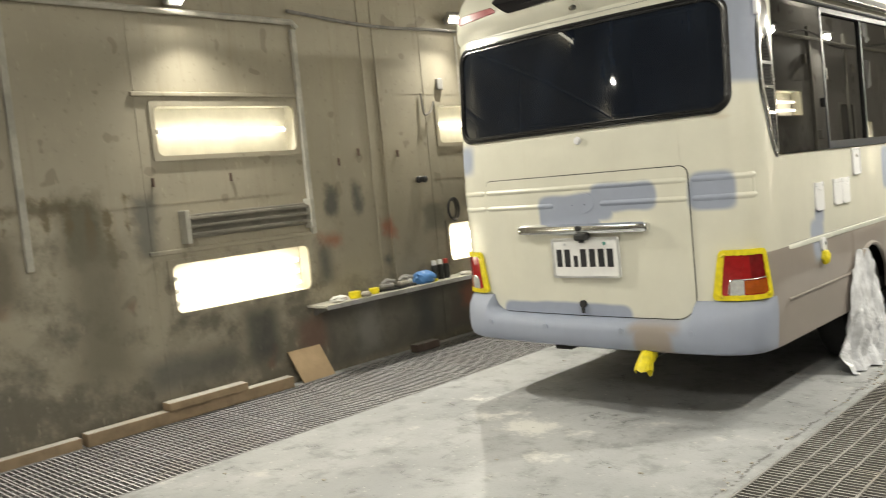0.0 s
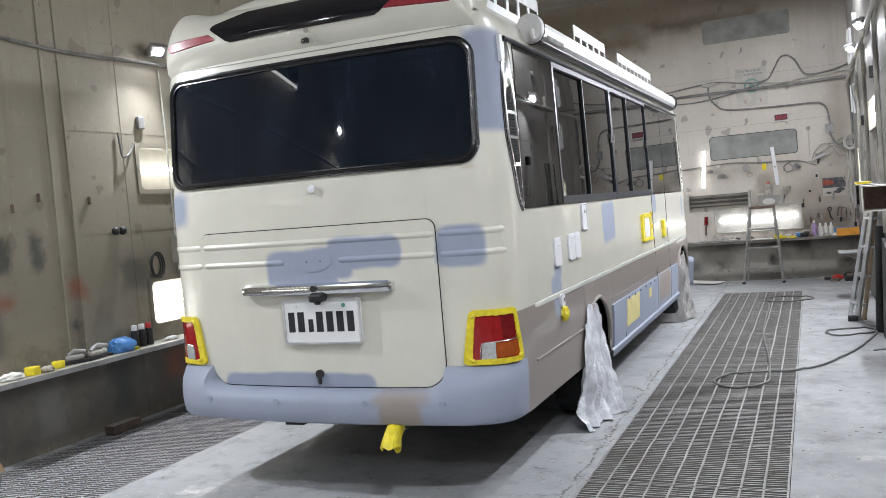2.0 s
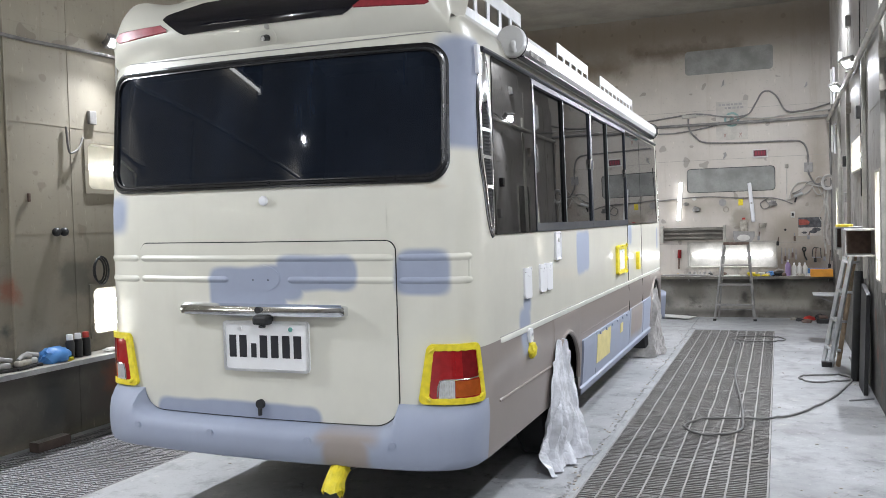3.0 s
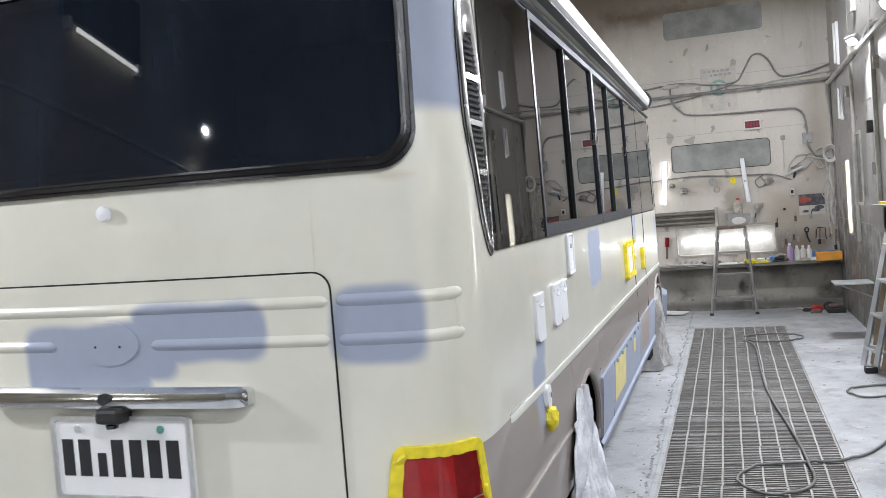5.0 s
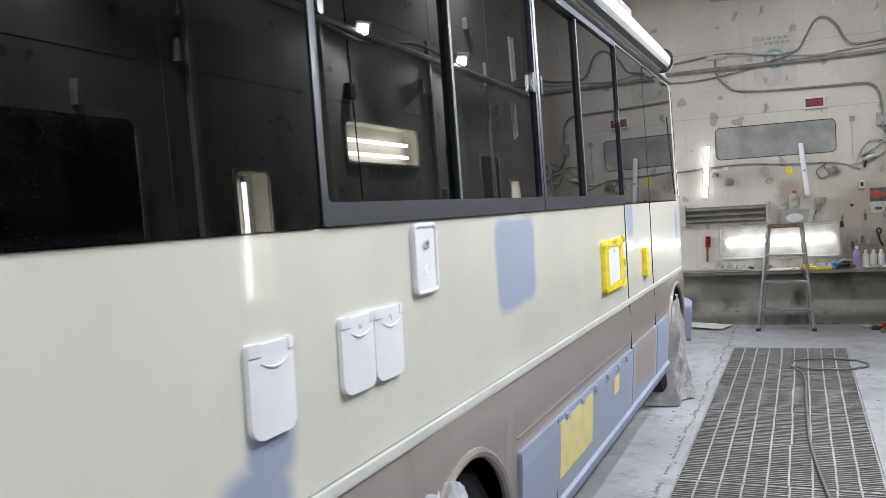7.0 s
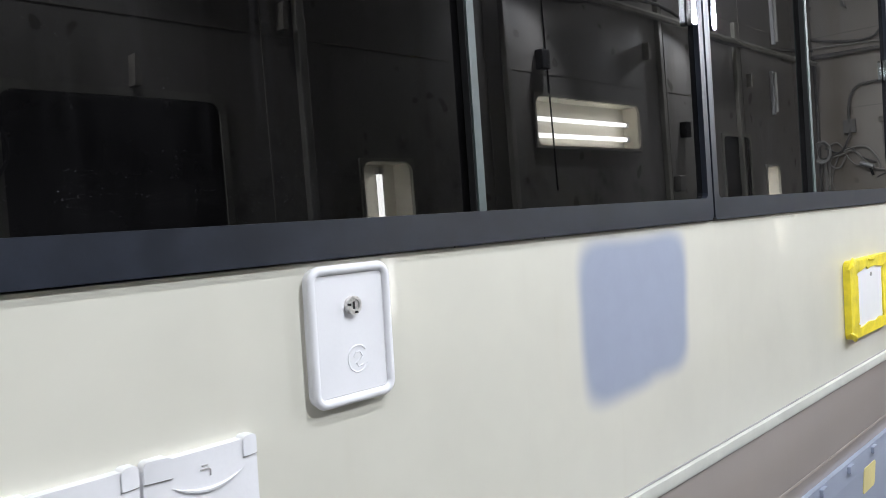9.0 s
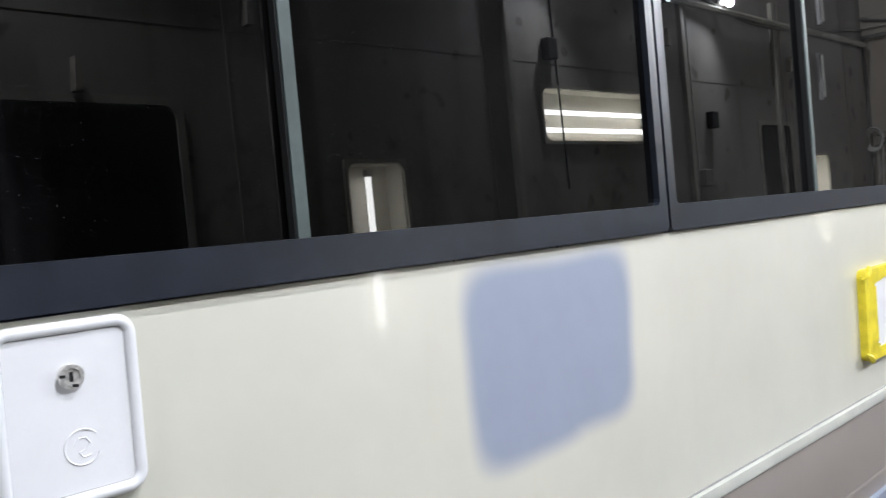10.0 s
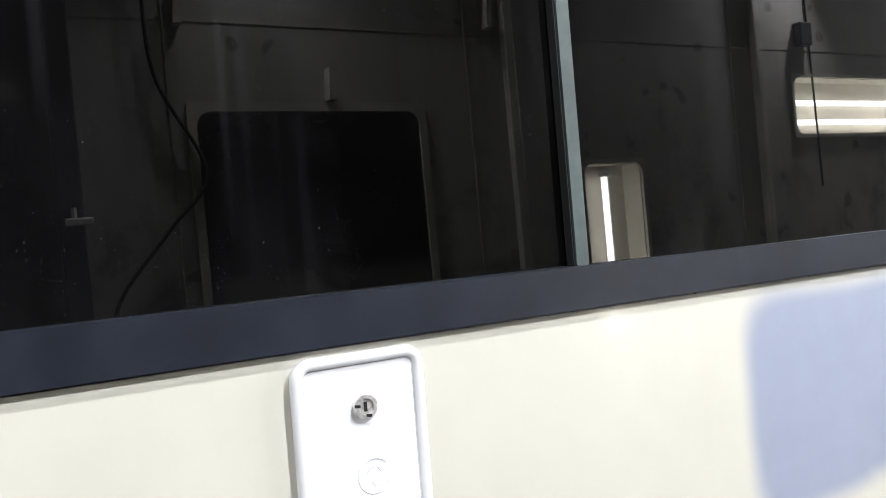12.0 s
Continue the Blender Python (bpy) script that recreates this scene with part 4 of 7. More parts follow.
def surf(s, z, d=0.0):
    """A place on the bus skin: s runs round it from the middle of the rear, d metres out."""
    q = abs(s)
    x, y = float(np.interp(q, PS, PX)), float(np.interp(q, PS, PY))
    e = 0.012
    dx = float(np.interp(q + e, PS, PX) - np.interp(max(q - e, 0), PS, PX))
    dy = float(np.interp(q + e, PS, PY) - np.interp(max(q - e, 0), PS, PY))
    n = math.hypot(dx, dy) or 1.0
    w = float(np.interp(z, [a for a, b in WIDTHS], [b for a, b in WIDTHS])) / W
    y += 0.075 * max(0.0, z - 1.5) * (1 - step(0.1, 1.3, y))
    y -= 0.36 * max(0.0, z - 1.35) * step(5.95, 7.0, y)
    x, y = x * w + dy / n * d, y - dx / n * d
    x = XMID + (math.copysign(x, s) if s else 0.0)
    return Vector((x, y, z + LEAN * (0.995 - x)))


def side(y, z, d=0.0):
    return surf(s_of_y(y), z, d)


def side_l(y, z, d=0.0):
    return surf(-s_of_y(y), z, d)


def rear(x, z, d=0.0):
    return surf(s_of_x(x), z, d)


def skin(ss, zs, skip, d=0.0):
    """A sheet of the bus skin over a grid, with openings, 3 mm thick at the rims."""
    bm = bmesh.new()
    rows = [[bm.verts.new(surf(s, z, d)) for s in ss] for z in zs]
    for i in range(len(zs) - 1):
        for k in range(len(ss) - 1):
            if not skip((ss[k] + ss[k + 1]) / 2, (zs[i] + zs[i + 1]) / 2):
                bm.faces.new((rows[i][k], rows[i][k + 1], rows[i + 1][k + 1], rows[i + 1][k]))
    bmesh.ops.remove_doubles(bm, verts=bm.verts, dist=1e-5)
    return bm


bus = thing("minibus", (0, 3.4, 0), "cream and taupe camper minibus with grey primer patches, masked for repainting", "bus")
half = [s_of_x(x) for x in (0.08, 0.2, 0.32, 0.44, 0.56, 0.68, 0.74, 0.82)] + [s_of_x(0.82) + (s_of_y(0.42) - s_of_x(0.82)) * k / 12 for k in range(1, 13)]
half += [s_of_y(y) for y in (0.8, 1.166, 1.7, 2.2, 2.655, 3.2, 3.7, 4.14, 4.55, 4.95, 5.4, 5.8, 6.0, 6.12)]
half += [s_of_y(6.12) + (SMAX - s_of_y(6.12)) * k / 12 for k in range(1, 13)]
ring = [-s for s in reversed(half)] + [0.0] + half
levels = [0.905, 1.05, 1.22, 1.40, 1.55, 1.70, 1.85, 2.0, 2.19, 2.235, 2.27, 2.315, 2.36, 2.405, 2.45, 2.487, 2.52, 2.55, 2.575, 2.595, 2.61, 2.622, 2.632, 2.637, 2.6399]


def smooth_loop(pts, n=4):
    """A closed outline through the given points, rounded."""
    res, m = [], len(pts)
    for i in range(m):
        p0, p1, p2, p3 = (pts[(i + k) % m] for k in (-1, 0, 1, 2))
        for k in range(n):
            t = k / n
            res.append(tuple(0.5 * (2 * b + (c - a) * t + (2 * a - 5 * b + 4 * c - d) * t * t + (3 * b - a - 3 * c + d) * t ** 3) for a, b, c, d in zip(p0, p1, p2, p3)))
    return res


def window_hole(s, z):
    q = abs(s)
    if 1.40 < z < 2.235 and s_of_y(0.42) < q < s_of_y(6.12):
        return True
    return 1.70 < z < 2.19 and q < s_of_x(0.82)


body = part("body_shell", skin(ring, levels, window_hole), "cream", bus, "cream painted body with grey primer patches", True)
rear_s = s_of_x(0.7) + 0.38
lower = [rear_s * k / 22 for k in range(-22, 23)]
part("rear_lower_panel", skin(lower, [0.50, 0.62, 0.76, 0.905], lambda s, z: False), "cream", bus, "", True)
ARCHES = ((1.80, 0.43, 0.338), (5.85, 0.43, 0.392))


def skirt_bottom(y):
    z = 0.382 if y < 1.80 else 0.28
    for c, h, r in ARCHES:
        if abs(y - c) < r:
            z = max(z, h + math.sqrt(r * r - (y - c) ** 2))
    return z


def skirt(sign):
    ys = sorted(set([k * 0.1 for k in range(63)] + [c + r * math.sin(a * math.pi / 24) for c, h, r in ARCHES for a in range(-12, 13)]))
    ss = [rear_s] + [s_of_y(y) for y in ys if s_of_y(y) > rear_s + 0.01] + [s_of_y(6.2) + (SMAX - s_of_y(6.2)) * k / 10 for k in range(1, 11)]
    bm = bmesh.new()
    rows = []
    for v in range(6):
        row = []
        for s in ss:
            y = s - S_SIDE + 0.36
            b = skirt_bottom(y) if y < 6.2 else 0.30
            z = b + (0.905 - b) * v / 5
            row.append(bm.verts.new(surf(sign * s, z, 0.010 * step(0.70, 0.76, z) * (1 - step(0.87, 0.905, z)))))
        rows.append(row)
    for p, q in zip(rows, rows[1:]):
        for k in range(len(ss) - 1):
            bm.faces.new((p[k], p[k + 1], q[k + 1], q[k]))
    return part("side_skirt", bm, "taupe", bus, "taupe painted lower side", True)


for sign, fn in ((1, side), (-1, side_l)):
    skirt(sign)
    for c, h, r in ARCHES:
        part("wheel_arch_lip", tube_bm([fn(c + r * math.sin(a * math.pi / 20), h + r * math.cos(a * math.pi / 20), 0.004) for a in range(-10, 11)], 0.016, 8), "taupe", bus, "", True)
    # pale belt moulding
    bm = bmesh.new()
    ys = [0.46 + 5.78 * k / 40 for k in range(41)]
    prof = ((0.0, 0.882), (0.006, 0.884), (0.008, 0.889), (0.007, 0.909), (0.0, 0.912))
    rows = [[bm.verts.new(fn(y, z, 0.0015 * (d > 0) + d * step(0.46, 0.9, y))) for d, z in prof] for y in ys]
    for p, q in zip(rows, rows[1:]):
        for k in range(len(prof) - 1):
            bm.faces.new((p[k], p[k + 1], q[k + 1], q[k]))
    part("belt_moulding", bm, "moulding", bus, "pale belt line moulding", True)
    # shade in the groove over the moulding, drawn as a thin dark bar
    part("belt_line", tube_bm([fn(y, 0.9135, 0.0008) for y in ys], 0.0022, 5), "print", bus, "dark line drawn for the groove above the moulding")

# side glazing
for fn in (side, side_l):
    part("fixed_window", fill_bm(0.403, 1.132, 1.402, 2.245, (0.02, 0.03), fn, 0.006, 10, 10, -0.004), "glass", bus, "dark tinted fixed glass")
    for a, b, bar in ((1.138, 2.660, 1.886), (2.668, 4.150, 3.345)):
        fr = part("window_frame", ring_bm(rounded(a, b, 1.403, 2.238, 0.012, 3), rounded(a + 0.024, b - 0.024, 1.450, 2.208, 0.012, 3), fn, 0.010, -0.035), "slate", bus, "dark slate sliding window frame")
        part("pane", fill_bm(a + 0.022, bar + 0.012, 1.448, 2.210, 0.004, fn, -0.014, 8, 8, -0.018), "glass", fr, "dark tinted pane")
        part("pane", fill_bm(bar - 0.012, b - 0.022, 1.448, 2.210, 0.004, fn, -0.002, 8, 8, -0.006), "glass", fr, "dark tinted pane")
        part("sash_bar", plate_bm(rounded(bar - 0.012, bar + 0.005, 1.449, 2.209, 0.002, 1), lambda u, v, d, f=fn: f(u, v, d - 0.001), 0.003), "sash", fr, "grey-green sash edge")
        part("sash_seal", plate_bm(rounded(bar - 0.014, bar + 0.004, 1.449, 2.209, 0.002, 1), lambda u, v, d, f=fn: f(u, v, d - 0.0135), 0.0122), "gap", fr, "black sash seal")
        for u in (a + 0.045, b - 0.045):
            lt = part("window_latch", plate_bm(rounded(u - 0.011, u + 0.011, 1.815, 1.885, 0.008, 3), fn, 0.012), "chrome", fr, "small chrome latch")
    for a, b in ((4.166, 4.945), (4.960, 6.115)):
        part("door_window", fill_bm(a, b, 1.408, 2.228, (0.01, 0.05), fn, 0.003, 10, 10, -0.004), "glass", bus, "dark tinted door glass")
    part("window_pillar", plate_bm([(6.065, 1.45), (6.10, 1.45), (5.925, 1.99), (5.885, 1.99)], fn, 0.006), "rubber", bus)
    for y in (4.158, 4.952):
        bm = bmesh.new()
        zs = [0.30 + 1.88 * k / 24 for k in range(25)]
        add_tube(bm, [fn(y, z, 0.0005 if z > 0.92 else 0.003) for z in zs], 0.0045, 5)
        part("door_gap", bm, "gap", bus, "dark gap round the door")
    part("rain_gutter", tube_bm([fn(y, 2.254, 0.008) for y in [0.27 + 5.93 * k / 40 for k in range(41)]], 0.012, 6), "slate", bus, "dark gutter above the windows", True)
    part("gutter_end", plate_bm(rounded(0.205, 0.232, 2.13, 2.262, 0.006, 3), fn, 0.018), "white_plastic", bus, "pale gutter end clip", True)
    # chrome louvred vent behind the last window
    out = smooth_loop([(0.395, 1.396), (0.358, 1.402), (0.317, 1.47), (0.272, 1.61), (0.225, 1.75), (0.214, 1.88), (0.210, 2.0), (0.222, 2.12), (0.252, 2.22), (0.287, 2.255), (0.327, 2.24), (0.360, 2.10), (0.378, 1.98), (0.392, 1.86), (0.400, 1.70), (0.402, 1.50)])
    inn = smooth_loop([(0.372, 1.448), (0.362, 1.458), (0.340, 1.53), (0.308, 1.64), (0.270, 1.76), (0.257, 1.88), (0.251, 1.955), (0.255, 1.985), (0.264, 2.0), (0.282, 2.008), (0.304, 2.0), (0.324, 1.985), (0.337, 1.96), (0.356, 1.86), (0.370, 1.70), (0.376, 1.50)])
    vent = part("side_vent", plate_bm(out, fn, 0.003), "gap", bus, "black louvred air vent")
    bm = bmesh.new()
    rows = []
    for f, d in ((0.0, 0.0005), (0.06, 0.006), (0.35, 0.010), (0.75, 0.009), (0.97, 0.006), (1.0, 0.002)):
        rows.append([bm.verts.new(fn(p[0] + (q[0] - p[0]) * f, p[1] + (q[1] - p[1]) * f, d)) for p, q in zip(out, inn)])
    for p, q in zip(rows, rows[1:]):
        for k in range(len(out)):
            bm.faces.new((p[k], p[(k + 1) % len(out)], q[(k + 1) % len(out)], q[k]))
    part("vent_rim", bm, "chrome", vent, "chrome rim", True)
    for u, v in ((0.353, 1.425), (0.385, 1.43), (0.232, 1.80), (0.385, 1.80)):
        part("rim_screw", plate_bm([(u + 0.005 * math.cos(a * math.tau / 10), v + 0.005 * math.sin(a * math.tau / 10)) for a in range(10)], lambda a, b, d: fn(a, b, 0.008 + d), 0.003), "galv", vent)

    def vent_span(z):
        """The two sides of the vent's opening at a height."""
        lo = np.interp(z, [p[1] for p in inn[4:36]], [p[0] for p in inn[4:36]])
        hi = np.interp(z, [p[1] for p in reversed(inn[36:64])], [p[0] for p in reversed(inn[36:64])])
        return float(lo), float(hi)
    for z in (1.625, 1.76, 1.885):
        a, b = vent_span(z)
        part("vent_divider", plate_bm([(a - 0.005, z - 0.007), (b + 0.005, z - 0.009), (b + 0.005, z + 0.007), (a - 0.005, z + 0.009)], fn, 0.0095), "chrome", vent, "chrome divider")
    for k in range(33):
        z = 1.470 + k * 0.0162
        a, b = vent_span(z)
        if b - a > 0.015:
            bm = bmesh.new()
            q = [bm.verts.new(p) for p in (fn(a, z, 0.004), fn(b, z, 0.004), fn(b, z - 0.005, 0.0085), fn(a, z - 0.005, 0.0085), fn(b, z - 0.008, 0.0075), fn(a, z - 0.008, 0.0075))]
            bm.faces.new(q[:4])
            bm.faces.new((q[3], q[2], q[4], q[5]))
            part("vent_slat", bm, "gap", vent)

# rear window
part("rear_window", fill_bm(s_of_x(-0.905), s_of_x(0.905), 1.665, 2.234, 0.075, lambda u, v, d: surf(u, v, d), 0.004, 28, 12, -0.004), "rear_glass", bus, "large dark tinted rear window", True)
outer, mid, inner = (rounded(s_of_x(-0.925) + k, s_of_x(0.925) - k, 1.642 + k, 2.256 - k, 0.100 - k * 0.6, 10) for k in (0.0, 0.018, 0.034))


def dense(line, n=6):
    res = []
    for a, b in zip(line, line[1:] + line[:1]):
        m = n if math.hypot(b[0] - a[0], b[1] - a[1]) > 0.2 else 1
        res += [(a[0] + (b[0] - a[0]) * k / m, a[1] + (b[1] - a[1]) * k / m) for k in range(m)]
    return res


gasket = part("rear_gasket", ring_bm(dense(outer), dense(inner), surf, 0.014, -0.002), "rubber", bus, "black rubber window gasket")
part("gasket_bead", tube_bm([surf(u, v, 0.013) for u, v in dense(mid)], 0.010, 6, True), "rubber", gasket, "", True)

# tailgate hatch and its fittings
HL, HR = -0.728, 0.676
part("hatch_gap", fill_bm(s_of_x(HL) - 0.0045, s_of_x(HR) + 0.0045, 0.5605, 1.3935, (0.12, 0.05), surf, 0.0025, 24, 10, 0.0), "gap", bus, "dark gap round the hatch")
hatch = part("hatch", fill_bm(s_of_x(HL), s_of_x(HR), 0.565, 1.389, (0.115, 0.046), surf, 0.007, 24, 16, 0.001), "cream", bus, "cream hatch with grey primer patches", True)


def rib(x0, x1, z, d, parent, relief=0.008, half_h=0.017):
    """A low pressed rib with rounded ends along the rear panel."""
    a, b = s_of_x(x0), s_of_x(x1)
    length, n, r = b - a, 40, 0.022
    bm, rows = bmesh.new(), []
    for k in range(n + 1):
        u = 0.5 - 0.5 * math.cos(math.pi * k / n)
        edge = min(u, 1 - u) * length
        w = math.sqrt(max(0.004, 1 - max(0.0, 1 - edge / r) ** 2))
        rows.append([bm.verts.new(surf(a + length * u, z + half_h * w * q / 4, d + relief * w * math.cos(math.pi * q / 8) ** 1.3 if abs(q) < 4 else d - 0.001)) for q in range(-4, 5)])
    for p, q in zip(rows, rows[1:]):
        for k in range(8):
            bm.faces.new((p[k], p[k + 1], q[k + 1], q[k]))
    part("pressed_rib", bm, "cream", parent, "", True)


for z in (1.315, 1.213):
    rib(0.690, 0.992, z, 0.0, bus, 0.0055)
    rib(-0.992, -0.744, z, 0.0, bus, 0.0055)
for x in (-0.985, 0.985):
    part("pressed_rib", tube_bm([rear(x, z, -0.0100) for z in (1.220, 1.250, 1.285, 1.308)], 0.0125, 10), "cream", bus, "", True)
rib(-0.722, 0.670, 1.315, 0.007, hatch)
rib(-0.722, -0.18, 1.215, 0.007, hatch)
rib(0.145, 0.670, 1.215, 0.007, hatch)
bm = plate_bm([(0.105 * math.cos(a * math.tau / 32), 1.222 + 0.062 * math.sin(a * math.tau / 32)) for a in range(32)], lambda u, v, d: rear(u, v, 0.0065 + d), 0.0035)
emblem = part("emblem_pad", bm, "cream", hatch, "oval pad of the removed emblem", True)
for x in (-0.039, 0.043):
    part("pin_hole", plate_bm([(x + 0.004 * math.cos(a), 1.214 + 0.004 * math.sin(a)) for a in (0, 1.05, 2.1, 3.14, 4.2, 5.2)], lambda u, v, d: rear(u, v, 0.0105 + d), 0.001), "gap", emblem)
# chrome handle bar over the plate
bm = bmesh.new()
n = 48
rows = []
for k in range(n + 1):
    t = -math.cos(math.pi * k / n)
    x, taper = 0.446 * t, math.sqrt(max(0.0, 1 - abs(t) ** 26)) * 0.45 + 0.55
    rows.append([bm.verts.new(rear(x, 1.076 + zz * taper, 0.006 + dd * taper)) for dd, zz in ((0.0, 0.026), (0.03, 0.030), (0.050, 0.018), (0.056, -0.004), (0.048, -0.024), (0.0, -0.030))])
for p, q in zip(rows, rows[1:]):
    for k in range(6):
        bm.faces.new((p[k], p[(k + 1) % 6], q[(k + 1) % 6], q[k]))
bm.faces.new(rows[0])
bm.faces.new(rows[-1])
handle = part("handle_bar", bm, "chrome", hatch, "chrome handle bar above the plate", True)
part("lock_button", plate_bm([(0.02 + 0.016 * math.cos(a * math.tau / 14), 1.080 + 0.016 * math.sin(a * math.tau / 14)) for a in range(14)], lambda u, v, d: rear(u, v, 0.058 + d), 0.014), "black", handle)
eye = part("reversing_camera", add_box(bmesh.new(), (-0.032, -0.075, 1.018), (0.052, -0.012, 1.062), 0.012), "black", hatch, "small black reversing camera")
part("camera_lens", lathe_bm(((0.0, -0.012), (0.016, -0.010), (0.018, 0.0), (0.0, 0.003)), (0.012, -0.055, 1.016), 12), "gloss_black", eye, "", True)


def on_plate(u, v, d):
    return Vector((u, -0.016 - d, v))


plate = part("number_plate", plate_bm(rounded(-0.222, 0.240, 0.797, 1.033, 0.018, 4), on_plate, 0.010), "plate_white", hatch, "white number plate in a grey frame")
part("plate_frame", ring_bm(rounded(-0.222, 0.240, 0.797, 1.033, 0.018, 4), rounded(-0.210, 0.228, 0.809, 1.021, 0.014, 4), lambda u, v, d: on_plate(u, v, 0.0101 + d), 0.006), "alu", plate, "grey frame")
for k, (x0, w, h) in enumerate(((-0.192, 0.042, 0.108), (-0.142, 0.044, 0.108), (-0.085, 0.034, 0.070), (-0.042, 0.044, 0.108), (0.012, 0.044, 0.108), (0.066, 0.044, 0.108), (0.120, 0.044, 0.108), )):
    part("plate_bar", plate_bm([(x0 + 0.008, 0.868), (x0 + w, 0.868), (x0 + w, 0.864 + h), (x0 + 0.008, 0.864 + h)], lambda u, v, d: on_plate(u * 1.12 + 0.015, v - 0.006, 0.0102 + d), 0.0012), "ink", plate, "dark bar in place of a character")
for x, mat in ((-0.13, "alu"), (0.145, "bolt_green")):
    part("plate_bolt", plate_bm([(x + 0.011 * math.cos(a * math.tau / 12), 0.996 + 0.011 * math.sin(a * math.tau / 12)) for a in range(12)], lambda u, v, d: on_plate(u, v, 0.0102 + d), 0.004), mat, plate)
bm = plate_bm([(-0.018 + 0.022 * math.cos(a * math.tau / 16), 0.633 + 0.022 * math.sin(a * math.tau / 16)) for a in range(16)], lambda u, v, d: rear(u, v, 0.007 + d), 0.016)
part("hatch_lock", bm, "black", hatch, "round black lock")
part("lock_tab", box_bm((-0.046, -0.028, 0.588), (-0.030, -0.012, 0.622), 0.003), "black", hatch)
part("paint_knob", lathe_bm(((0.0, 0.0), (0.02, 0.004), (0.024, 0.012), (0.02, 0.022), (0.0, 0.026)), (0, 0, 0), 16), "white_plastic", bus, "small white domed plug", True).matrix_basis = Matrix.Translation(rear(0.028, 1.583, -0.002) - Vector((0, 3.4, 0)) + Vector((0, 3.4, 0))) @ pose(0, 0, 0, 90, 0, 0)
part("body_seam", tube_bm([rear(0.640, z, -0.001) for z in (1.396, 1.5, 1.6, 1.655)], 0.0011, 5), "cream", bus)
# seam under the spoiler
part("roof_seam", tube_bm([surf(s_of_x(0.93) * (-1 + 2 * k / 30), 2.285 - 0.02 * (1 - abs(-1 + 2 * k / 30) ** 2) + 0.02, 0.002) for k in range(31)], 0.0018, 5), "print", bus)

# bumper
BUMP_LOW = ((0.0, 0.392), (0.55, 0.388), (0.86, 0.404), (0.97, 0.432), (1.0, 0.465), (0.995, 0.500), (0.95, 0.524), (0.80, 0.543), (0.48, 0.5545), (0.10, 0.558))
BUMP_HIGH = ((0.0, 0.392), (0.55, 0.388), (0.86, 0.404), (0.97, 0.432), (1.0, 0.465), (0.985, 0.505), (0.92, 0.548), (0.76, 0.595), (0.46, 0.637), (0.10, 0.664))
HATCH_R = 0.115


def bumper_depth(s):
    return 0.006 + 0.116 * (1 - step(0.72, 1.17, abs(s)))


def bumper_top(s):
    """The bumper's upper edge, which follows the rounded foot of the hatch."""
    inside = min(s - s_of_x(HL), s_of_x(HR) - s)
    if inside <= 0:
        return 0.664
    if inside >= HATCH_R:
        return 0.558
    return min(0.664, 0.558 + HATCH_R - math.sqrt(HATCH_R ** 2 - (HATCH_R - inside) ** 2))


bm = bmesh.new()
ss = [s_of_y(0.27) * (-1 + 2 * k / 56) for k in range(57)]
ss = sorted(ss + [s_of_x(HL) + HATCH_R * k / 12 for k in range(-2, 13)] + [s_of_x(HR) - HATCH_R * k / 12 for k in range(-2, 13)])
rows = []
for s in ss:
    dd, q = bumper_depth(s), (bumper_top(s) - 0.558) / 0.106
    prof = [(dd * (a + (c - a) * q), z + (e - z) * q) for (a, z), (c, e) in zip(BUMP_LOW, BUMP_HIGH)]
    prof.append((-0.02, prof[-1][1] + 0.003))
    rows.append([bm.verts.new(surf(s, z, d)) for d, z in prof])
for p, q in zip(rows, rows[1:]):
    for k in range(len(p) - 1):
        bm.faces.new((p[k], p[k + 1], q[k + 1], q[k]))
bumper = part("rear_bumper", bm, "primer", bus, "rear bumper in flat blue-grey primer", True)
for x in (-0.672, -0.231, 0.283, 0.684):
    s = s_of_x(x)
    part("parking_sensor", plate_bm([(s + 0.017 * math.cos(a * math.tau / 18), 0.508 + 0.017 * math.sin(a * math.tau / 18)) for a in range(18)], lambda u, v, d: surf(u, v, bumper_depth(u) + d - 0.003), 0.007), "primer", bumper, "round sensor in primer")

# tail lamps, masked with yellow tape
LA, LB = s_of_x(0.772), s_of_x(0.7) + 0.385


def lamp_at(u, v):
    """Lamp outline that narrows towards its top: u and v from 0 to 1."""
    return LA + 0.045 * v + (LB - LA - 0.085 * v) * u, 0.672 + 0.262 * v


def lamp_patch(u0, u1, v0, v1, f, d0, d1, n=8):
    bm = bmesh.new()
    grids = []
    for d in (d0, d1):
        grids.append([[bm.verts.new(f(*lamp_at(u0 + (u1 - u0) * i / n, v0 + (v1 - v0) * k / n), d)) for i in range(n + 1)] for k in range(n + 1)])
    for g in grids:
        for p, q in zip(g, g[1:]):
            for k in range(n):
                bm.faces.new((p[k], p[k + 1], q[k + 1], q[k]))
    lo, hi = grids
    for k in range(n):
        for a, b in (((0, k), (0, k + 1)), ((n, k), (n, k + 1)), ((k, 0), (k + 1, 0)), ((k, n), (k + 1, n))):
            bm.faces.new((lo[a[0]][a[1]], lo[b[0]][b[1]], hi[b[0]][b[1]], hi[a[0]][a[1]]))
    return bm


